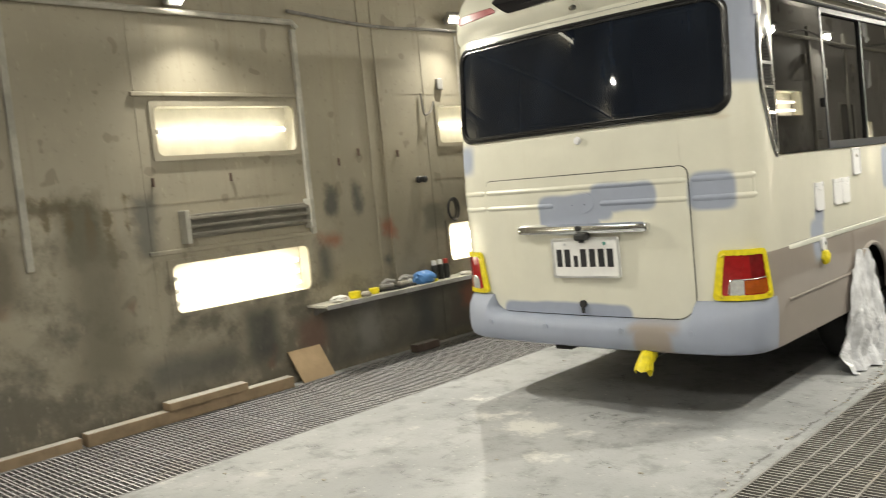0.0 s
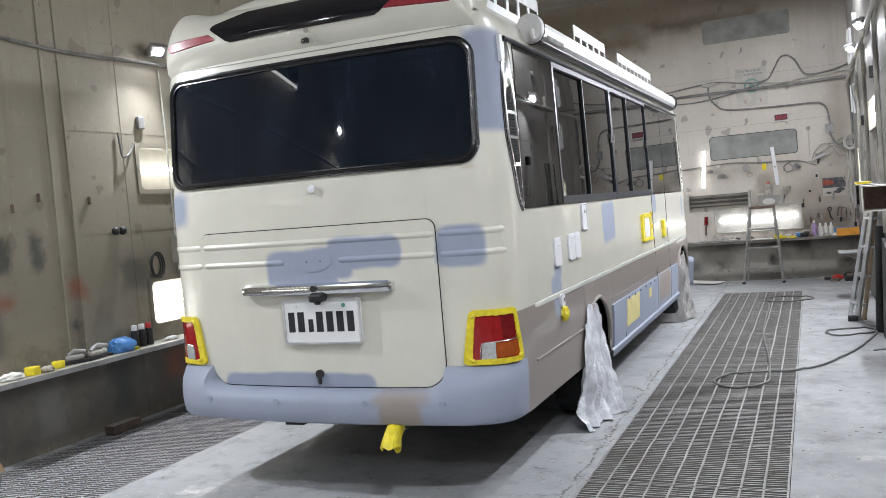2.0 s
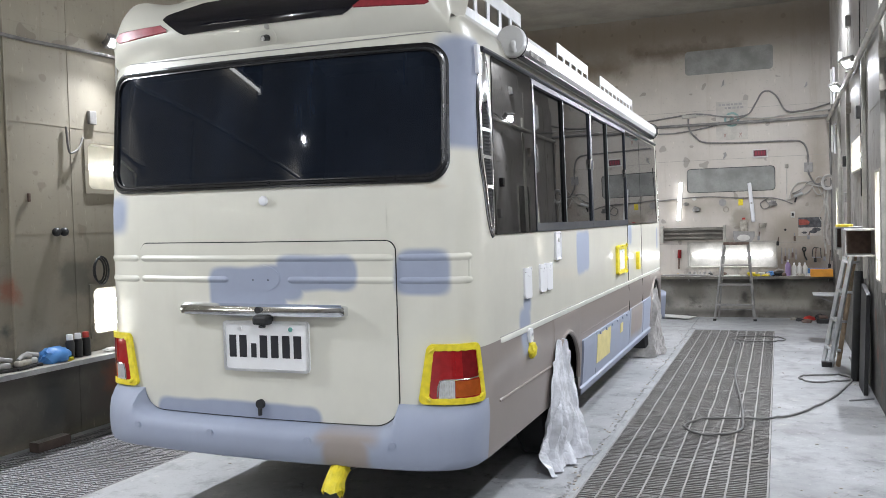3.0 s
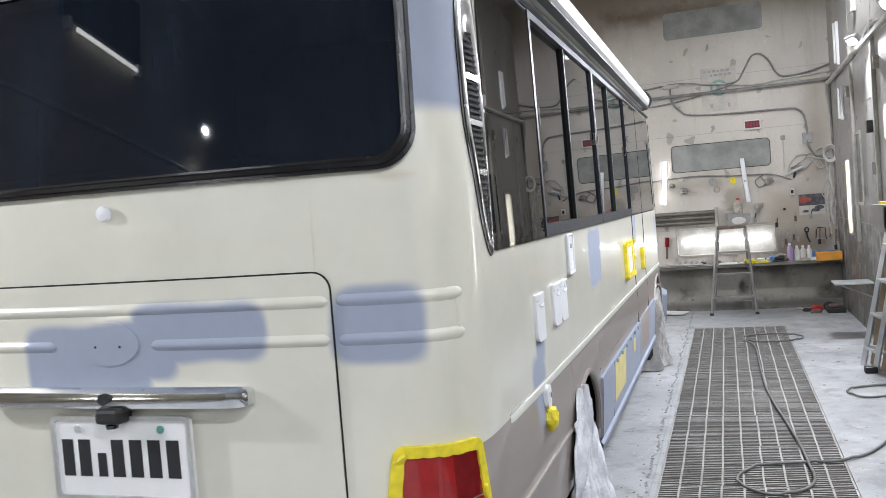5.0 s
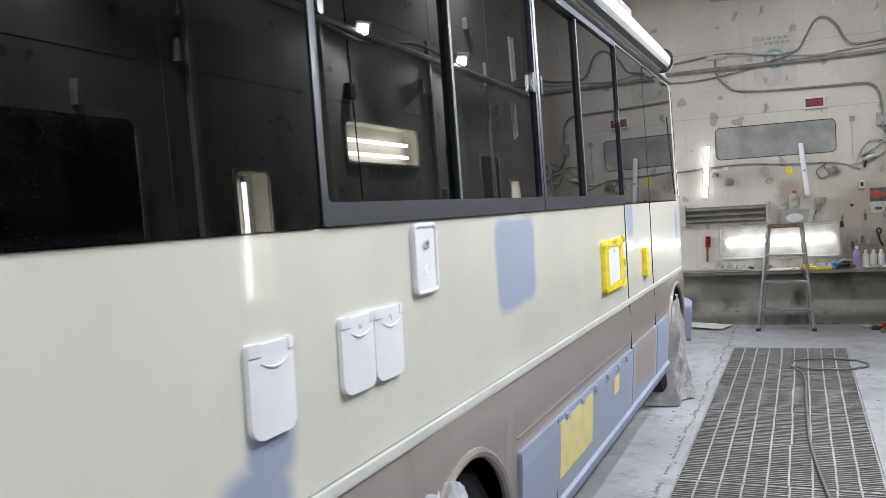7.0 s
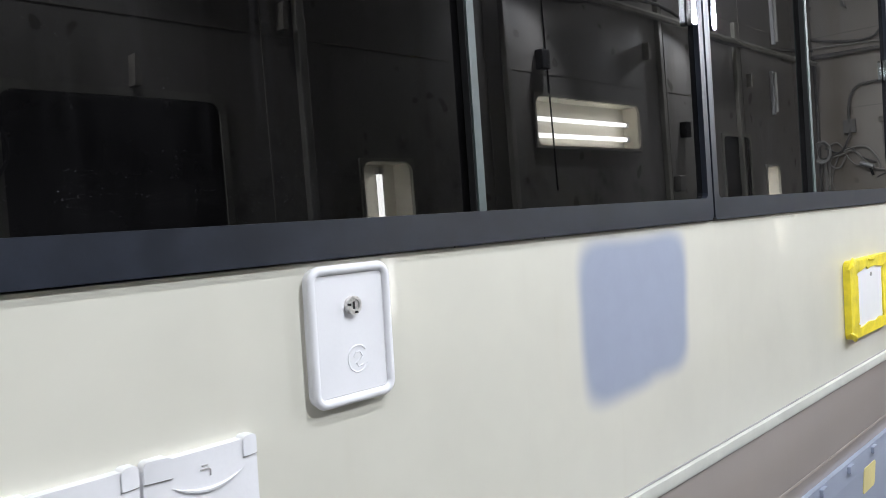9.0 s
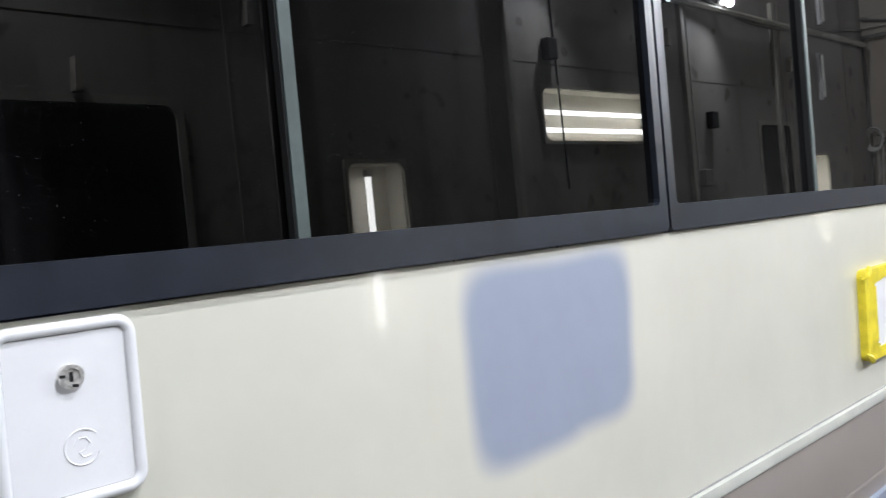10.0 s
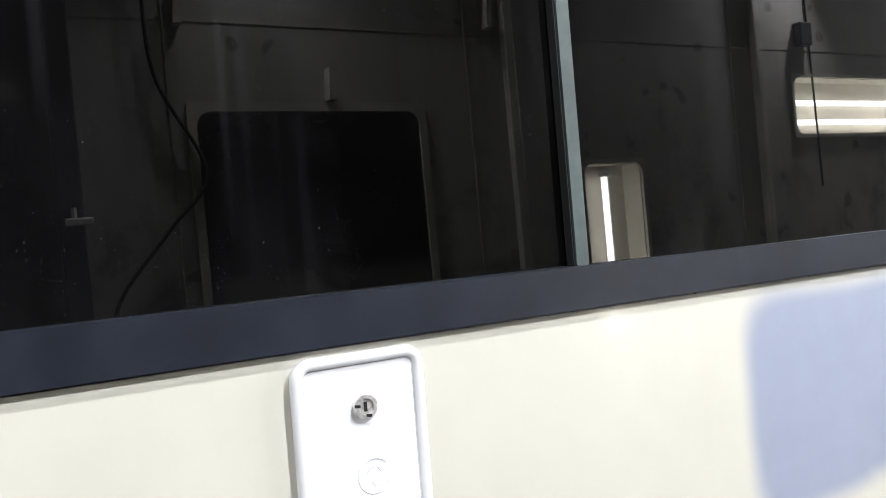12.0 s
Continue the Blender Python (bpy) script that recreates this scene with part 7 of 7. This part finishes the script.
for x in (1.52, 1.73):
    part("print_mark", plate_bm([(x - 0.02, 2.56), (x, 2.60), (x + 0.02, 2.56), (x + 0.01, 2.61), (x + 0.02, 2.64), (x, 2.625), (x - 0.02, 2.64), (x - 0.01, 2.61)], lambda u, v, d: far(u, v, 0.0042 + d), 0.0014), "faded_print", p)
# clock, sockets, clips
p = thing("digital_clock", far(1.98, 2.26, 0), "small digital clock with red digits on the end wall", "clock")
part("clock_case", slab(far, 1.885, 2.085, 2.265, 2.385, 0.0, 0.045, 0.006), "paper", p)
part("clock_face", slab(far, 1.90, 2.07, 2.285, 2.37, 0.045, 0.047), "clock_red", p, "dull red window")
for k in range(4):
    part("digit_bar", slab(far, 1.918 + 0.038 * k, 1.942 + 0.038 * k, 2.30, 2.355, 0.047, 0.0485), "digits", p, "glowing red bar")
for x, z0, z1 in ((1.515, 2.27, 2.37), (1.51, 3.30, 3.40), (2.60, 3.2, 3.28)):
    tagged(part("wall_clip", plate_bm([(x - 0.03, z0), (x + 0.012, z0 + 0.03), (x + 0.012, z1), (x - 0.004, z1 - 0.01)], far, 0.035), "grey_metal"), "bent sheet-metal clip on the wall", "clip", "wall clips")
for x, z, w, h, m in ((2.33, 2.13, 0.025, 0.05, "rag"), (2.40, 1.45, 0.028, 0.085, "paper"), (2.61, 2.10, 0.055, 0.13, "grey_metal"), (1.03, 2.915, 0.10, 0.055, "frame_paint")):
    p = thing("wall_socket", far(x, z, 0), "small electrical box on the end wall", "socket", "sockets on the end wall")
    part("socket_box", slab(far, x - w, x + w, z - h / 2, z + h / 2, 0.0, 0.035, 0.006), m, p)
    part("socket_face", slab(far, x - w * 0.5, x + w * 0.5, z - h * 0.25, z + h * 0.25, 0.035, 0.038), "black" if m == "paper" else m, p)
p = thing("spray_gun", far(2.48, 1.72, 0), "small silver spray gun hung on the wall", "tool")
part("gun_barrel", tube_bm([far(2.42, 1.70, 0.05), far(2.53, 1.745, 0.05)], 0.022, 10), "alu", p, "", True)
part("gun_grip", tube_bm([far(2.45, 1.70, 0.04), far(2.43, 1.62, 0.03)], 0.012, 8), "black", p, "", True)

CABLES = (
    ("cable", 0.022, [(-2.5, 2.76), (0.46, 2.78), (1.9, 2.775), (2.92, 2.79)]),
    ("cable", 0.012, [(0.3, 2.86), (0.95, 2.93), (1.2, 2.93), (1.55, 2.87), (1.82, 2.88), (1.93, 3.02), (2.02, 3.17), (2.12, 3.19), (2.22, 3.10), (2.30, 2.94), (2.40, 2.88), (2.65, 2.90), (2.92, 2.97)]),
    ("pale_cable", 0.010, [(1.1, 2.92), (1.6, 2.88), (2.0, 2.82), (2.4, 2.85), (2.9, 2.88)]),
    ("cable", 0.011, [(0.3, 2.70), (0.8, 2.68), (1.3, 2.74), (1.8, 2.86)]),
    ("cable", 0.013, [(1.02, 2.88), (1.03, 2.73), (1.12, 2.60), (1.27, 2.52), (1.8, 2.49), (2.40, 2.48), (2.53, 2.45), (2.59, 2.36), (2.61, 2.21), (2.61, 2.03), (2.68, 1.88)]),
    ("pale_cable", 0.010, [(2.68, 1.88), (2.50, 1.90), (2.40, 1.80), (2.36, 1.68)]),
    ("cable", 0.011, [(2.68, 1.88), (2.80, 1.83), (2.92, 1.81)]),
    ("pale_cable", 0.008, [(2.68, 1.88), (2.60, 1.75), (2.50, 1.72)]),
    ("cable", 0.008, [(0.55, 1.70), (0.97, 1.73), (1.3, 1.74), (1.68, 1.71), (2.0, 1.70), (2.2, 1.68), (2.40, 1.60)]),
    ("cable", 0.007, [(2.05, 1.66), (2.10, 1.58), (2.02, 1.54), (1.98, 1.62), (2.08, 1.69)]),
    ("pale_cable", 0.006, [(2.33, 2.1), (2.33, 1.9), (2.32, 1.62)]),
    ("pale_cable", 0.006, [(2.72, 1.85), (2.80, 1.6), (2.74, 1.4), (2.86, 1.25)]),
    ("pale_cable", 0.016, [(2.86, 1.82), (2.84, 1.6), (2.87, 1.4), (2.83, 1.2), (2.86, 1.02)]),
    ("pale_cable", 0.009, [(2.68, 1.90), (2.74, 1.96), (2.82, 1.90), (2.80, 1.75), (2.72, 1.72), (2.66, 1.82)]),
    ("cable", 0.009, [(2.40, 1.74), (2.52, 1.80), (2.62, 1.90), (2.72, 1.86), (2.84, 1.92)]),
    ("pale_cable", 0.010, [(2.30, 1.66), (2.44, 1.70), (2.58, 1.86), (2.70, 1.84), (2.86, 1.78), (2.90, 1.5), (2.87, 1.1)]),
    ("pale_cable", 0.012, [(2.80, 1.86), (2.82, 1.5), (2.79, 1.25), (2.82, 0.9)]),
    ("cable", 0.014, [(2.89, 2.78), (2.89, 2.2), (2.90, 1.6), (2.89, 0.8)]),
)
for mat, r, pts in CABLES:
    ob = part("wall_cable", tube_bm([far(q.x, q.y, 0.012 + r) for q in smooth_path([(a, b, 0) for a, b in pts], 6)], r, 7), mat, None, "", True)
    tagged(ob, "slack cable fixed along the end wall", "cable", "cables on the end wall")
bm = bmesh.new()
for k in range(3):
    add_tube(bm, [far(2.85 + (0.06 + 0.01 * k) * math.cos(a * math.tau / 20), 1.88 + (0.08 + 0.012 * k) * math.sin(a * math.tau / 20), 0.05 + 0.02 * k) for a in range(20)], 0.008, 6, True)
tagged(part("cable_coil", bm, "paper", None, "", True), "coil of white cable hung in the corner", "cable")

# step ladder in front of the end wall
lad = thing("step_ladder", (1.64, 9.05, 0), "aluminium folding step ladder standing by the tool shelf", "ladder")
for sgn in (-1, 1):
    rail = part("front_rail", tube_bm([(1.645 + sgn * 0.265, 9.02, 0.0), (1.67 + sgn * 0.165, 9.22, 1.07)], 0.017, 6), "dull_alu", lad)
    part("rear_leg", tube_bm([(1.645 + sgn * 0.235, 9.42, 0.0), (1.67 + sgn * 0.15, 9.26, 1.04)], 0.013, 6), "dull_alu", lad)
    part("rubber_foot", box_bm((1.645 + sgn * 0.265 - 0.022, 8.995, 0.0), (1.645 + sgn * 0.265 + 0.022, 9.05, 0.03), 0.005), "black", rail, "black rubber foot")
for z in (0.22, 0.50, 0.77):
    t = z / 1.07
    hw, cx, cy = 0.265 - 0.10 * t, 1.645 + 0.025 * t, 9.02 + 0.20 * t
    part("step", box_bm((cx - hw, cy - 0.02, z - 0.018), (cx + hw, cy + 0.07, z + 0.008), 0.004), "dull_alu", lad)
part("top_platform", box_bm((1.50, 9.17, 1.05), (1.84, 9.36, 1.085), 0.008), "brick", lad, "dark red top platform")
part("rear_brace", tube_bm([(1.42, 9.40, 0.12), (1.88, 9.40, 0.12)], 0.008, 6), "dull_alu", lad)

tagged(part("cardboard_sheet", plate_bm([(0.62, 9.44), (0.66, 9.12), (1.02, 9.04), (1.10, 9.38)], lambda u, v, d: Vector((u, v, 0.012 + d + 0.05 * (1.1 - u))), 0.006), "paper"), "scrap of pale cardboard on the floor", "cardboard")
tb = thing("tool_tray", (2.78, 9.0, 0), "red and black tool tray on the floor", "toolbox")
part("tray_body", box_bm((2.68, 8.87, 0.0), (2.88, 9.14, 0.06), 0.01), "black", tb)
part("tray_lid", box_bm((2.71, 8.90, 0.061), (2.82, 9.08, 0.09), 0.01), "brick", tb)
for k, (x, y, w, h, m) in enumerate(((2.56, 8.95, 0.07, 0.035, "brick"), (2.48, 9.12, 0.06, 0.03, "black"), (2.60, 9.22, 0.08, 0.045, "red"), (2.74, 9.28, 0.07, 0.06, "black"), (2.40, 9.28, 0.05, 0.02, "rag"))):
    lump("tool_scrap", (x, y, 0), (w, w * 0.6, h), m, {"brick": "rusty clamp lying on the floor", "black": "black air tool lying on the floor", "red": "dull red jack part lying on the floor", "rag": "dirty rag lying on the floor"}[m], "scrap", 90 + k, 0.5, 9, 2)

# ---- things along the right wall ----
def tool_cabinet(y0, y1, x0, x1, z0, z1):
    p = thing("wall_cabinet", ((x0 + x1) / 2, (y0 + y1) / 2, z0), "grey steel wall box with a dark open front", "cabinet", "wall boxes")
    bm = bmesh.new()
    for a, b in (((x0, y0, z0), (x1, y1, z0 + 0.012)), ((x0, y0, z1 - 0.012), (x1, y1, z1)), ((x0, y0, z0 + 0.012), (x0 + 0.012, y1, z1 - 0.012)), ((x1 - 0.012, y0, z0 + 0.012), (x1, y1, z1 - 0.012))):
        add_box(bm, a, b)
    part("cabinet_shell", bm, "grey_metal", p)
    part("cabinet_back", box_bm((x0 + 0.012, y1 - 0.06, z0 + 0.012), (x1 - 0.012, y1 - 0.05, z1 - 0.012)), "brick", p, "dark inside")


tool_cabinet(4.95, 5.35, 2.70, XR, 1.13, 1.33)
tool_cabinet(3.84, 4.20, 2.70, XR, 1.12, 1.33)
tagged(part("yellow_dish", lathe_bm(((0.0, 0.0), (0.07, 0.0), (0.075, 0.02), (0.0, 0.024)), (2.78, 5.1, 1.332), 18), "yellow_tape", None, "", True), "yellow plastic dish lying on a wall box", "dish")
lad = thing("folded_ladder", (2.70, 5.5, 0), "folded aluminium step ladder leaning on the wall", "ladder")
for x, y, tx, ty, m in ((2.62, 5.74, 2.845, 5.50, "alu"), (2.665, 5.44, 2.875, 5.20, "alu"), (2.70, 5.78, 2.88, 5.53, "wood"), (2.735, 5.48, 2.895, 5.23, "wood")):
    a, b = Vector((x, y, 0.0)), Vector((tx, ty, 1.22))
    bm = add_box(bmesh.new(), (-0.011, -0.022, 0.0), (0.011, 0.022, (b - a).length), 0.003)
    bmesh.ops.transform(bm, matrix=Matrix.Translation(a) @ (b - a).to_track_quat("Z", "Y").to_matrix().to_4x4(), verts=bm.verts)
    part("ladder_rail", bm, m, lad, "" if m == "alu" else "tarnished rear rail")
for z in (0.16, 0.44, 0.72, 1.0):
    t = z / 1.22
    a = Vector((2.62 + 0.225 * t, 5.74 - 0.24 * t, z))
    b = Vector((2.665 + 0.21 * t, 5.44 - 0.24 * t, z))
    bm = add_box(bmesh.new(), (-0.07, -0.0, -0.012), (0.02, (b - a).length, 0.012), 0.004)
    bmesh.ops.transform(bm, matrix=Matrix.Translation(a) @ (b - a).to_track_quat("Y", "Z").to_matrix().to_4x4(), verts=bm.verts)
    part("ladder_step", bm, "alu", lad)
part("rubber_foot", box_bm((2.59, 5.40, 0.0), (2.68, 5.48, 0.05), 0.006), "black", lad)
tagged(part("leaning_board", plate_bm([(4.1, 0.0), (4.55, 0.0), (4.55, 0.86), (4.1, 0.80)], lambda u, v, d: Vector((XR - 0.02 - d - 0.03 * (1 - v / 0.86), u, v)), 0.03), "black"), "black board leaning on the wall", "board")
tagged(part("leaning_pipe", tube_bm([(XR - 0.09, 4.75, 0.0), (XR - 0.045, 4.8, 0.95)], 0.04, 12), "black", None, "", True), "thick black tube leaning on the wall", "tube")
tagged(part("steel_rod", tube_bm([(2.72, 3.84, 0.008), (2.90, 3.95, 0.008)], 0.007, 6), "galv"), "short steel rod on the floor", "rod")
p = thing("fold_shelf", (2.8, 7.2, 0.5), "small wire shelf fixed to the wall", "shelf")
part("shelf_tray", box_bm((2.58, 7.0, 0.53), (XR, 7.35, 0.545), 0.003), "alu", p)
part("shelf_bracket", tube_bm([(2.62, 7.02, 0.53), (XR, 7.02, 0.40)], 0.008, 6), "grey_metal", p)
for y in (3.18, 4.55, 6.3, 7.65):
    tagged(part("wall_post", slab(right, y - 0.022, y + 0.022, 0.9, 2.9, 0.0, 0.035, 0.006), "frame_paint"), "painted square steel post on the booth wall", "post", "wall posts")
pipe(right, [(-6.4, 2.74, 0.05), (4.2, 2.76, 0.05), (9.4, 2.72, 0.05)], 0.024, "frame_paint", "horizontal painted pipe along the wall", "wall_pipe")
pipe(right, smooth_path([(4.0, 2.86, 0.03), (5.0, 2.70, 0.04), (6.2, 2.84, 0.03), (7.4, 2.70, 0.05), (9.4, 2.85, 0.03)]), 0.014, "cable", "slack grey cable along the wall", "wall_cable")
pipe(right, smooth_path([(1.84, 2.60, 0.02), (1.84, 2.35, 0.02), (1.86, 2.07, 0.02), (1.99, 1.78, 0.02), (1.86, 1.60, 0.02), (1.70, 1.40, 0.02), (1.66, 1.2, 0.02)]), 0.006, "black", "thin black cable hanging on the wall", "wall_cable")
pipe(right, [(4.92, 3.3, 0.008), (4.96, 1.6, 0.008)], 0.005, "black", "thin black cable hanging over a light box", "wall_cable")
for y, z in ((2.43, 2.005), (3.10, 2.50), (1.935, 2.24), (3.09, 2.28), (6.1, 2.45), (7.9, 2.4)):
    tagged(part("wall_clip", plate_bm([(y - 0.012, z), (y + 0.016, z), (y + 0.012, z + 0.10), (y - 0.004, z + 0.11)], right, 0.045), "rag"), "pale bent sheet-metal clip on the wall", "clip", "wall clips")
for y, z, m in ((6.0, 3.35, "grey_metal"), (7.2, 3.2, "grey_metal"), (4.88, 2.33, "black"), (6.6, 2.0, "black"), (6.45, 1.62, "grey_metal")):
    tagged(part("junction_box", slab(right, y - 0.04, y + 0.04, z - 0.055, z + 0.055, 0.0, 0.05, 0.006), m), "small electrical box on the booth wall", "junction box", "junction boxes")
hook = thing("red_spray_bottle", right(2.70, 0.76, 0), "small red and white bottle hung on the wall", "bottle")
part("bottle_body", lathe_bm(((0.0, 0.0), (0.022, 0.0), (0.026, 0.02), (0.026, 0.13), (0.012, 0.15), (0.0, 0.151)), (XR - 0.035, 2.70, 0.68), 12), "red", hook, "", True)
part("bottle_top", lathe_bm(((0.0, 0.150), (0.016, 0.150), (0.030, 0.19), (0.026, 0.22), (0.010, 0.25), (0.0, 0.251)), (XR - 0.035, 2.70, 0.68), 12), "paper", hook, "", True)
part("bottle_hook", slab(right, 2.69, 2.71, 0.80, 0.835, 0.0, 0.014), "grey_metal", hook)

# dark glazed side door in the booth wall
door = tagged(part("door_1", slab(right, 0.72, 1.555, 0.03, 2.55, 0.0, 0.03, 0.004), "door_dark"), "dark painted side door with a glazed upper part, shut", "door", kind="structure")
for u0, u1, z0, z1 in ((1.555, 1.62, 0.0, 2.62), (0.655, 0.72, 0.0, 2.62), (0.72, 1.555, 2.55, 2.62)):
    part("door_frame", slab(right, u0, u1, z0, z1, 0.0, 0.06, 0.006), "black", door, "dark steel frame")
for z0, z1 in ((1.64, 1.935), (1.985, 2.27), (2.32, 2.50)):
    part("door_pane", slab(right, 0.80, 1.49, z0, z1, 0.031, 0.034), "dark_glass", door, "dark glass pane")
latch = part("door_latch", slab(right, 1.565, 1.64, 1.635, 1.655, 0.061, 0.085, 0.004), "paper", door, "pale latch")
part("latch_pin", tube_bm([right(1.59, 1.655, 0.072), right(1.59, 1.685, 0.072)], 0.008, 8), "paper", latch)

# air hose on the floor
HOSE = [(1.98 + 0.30 * math.cos(a), 7.20 + 0.24 * math.sin(a)) for a in (2.6, 2.0, 1.3, 0.6, 0.0, -0.6, -1.3, -2.0, -2.6)]
HOSE += [(1.72, 7.08), (1.81, 6.70), (1.82, 5.77), (1.84, 4.74), (1.93, 3.68), (1.97, 3.04), (1.96, 2.64), (1.76, 2.47), (1.60, 2.67), (1.70, 2.93), (1.97, 3.02), (2.14, 3.06), (2.34, 3.27), (2.58, 3.84), (2.72, 4.34), (2.80, 4.76), (2.71, 4.95), (2.44, 4.86), (2.38, 4.70), (2.50, 4.55), (2.79, 4.72), (2.86, 4.95), (2.87, 6.0)]
bm = tube_bm([(x, y, 0.011 + 0.006 * (k % 7 == 3)) for k, (x, y) in enumerate((q.x, q.y) for q in smooth_path([(x, y, 0) for x, y in HOSE], 6))], 0.008, 8)
tagged(part("air_hose", bm, "hose_grey", None, "", True), "long grey air hose lying in loops on the floor", "hose")
# dust, paint flakes and bits on the floor
random.seed(77)
bm = bmesh.new()
for k in range(260):
    x, y = random.uniform(-1.35, 1.15), random.uniform(-5, 9.2)
    if k % 3 == 0:
        x = random.uniform(2.2, 2.85)
    if k % 4 == 1:
        x = random.uniform(1.0, 1.18)
    s = random.uniform(0.003, 0.012)
    a = random.uniform(0, 3.1)
    add_box(bm, (x - s, y - s * 0.6, 0.0), (x + s, y + s * 0.6, s * 0.35))
for k in range(170):
    y = random.uniform(-4.8, 7.9)
    x = 1.14 + 0.025 * math.sin(y * 2.1) + random.gauss(0, 0.025)
    s = random.uniform(0.003, 0.016) * random.uniform(0.4, 1)
    add_box(bm, (x - s * 0.7, y - s, 0.0), (x + s * 0.7, y + s, s * 0.5))
tagged(part("floor_litter", bm, "rag"), "scattered paint flakes and grit on the concrete", "debris", kind="stuff")
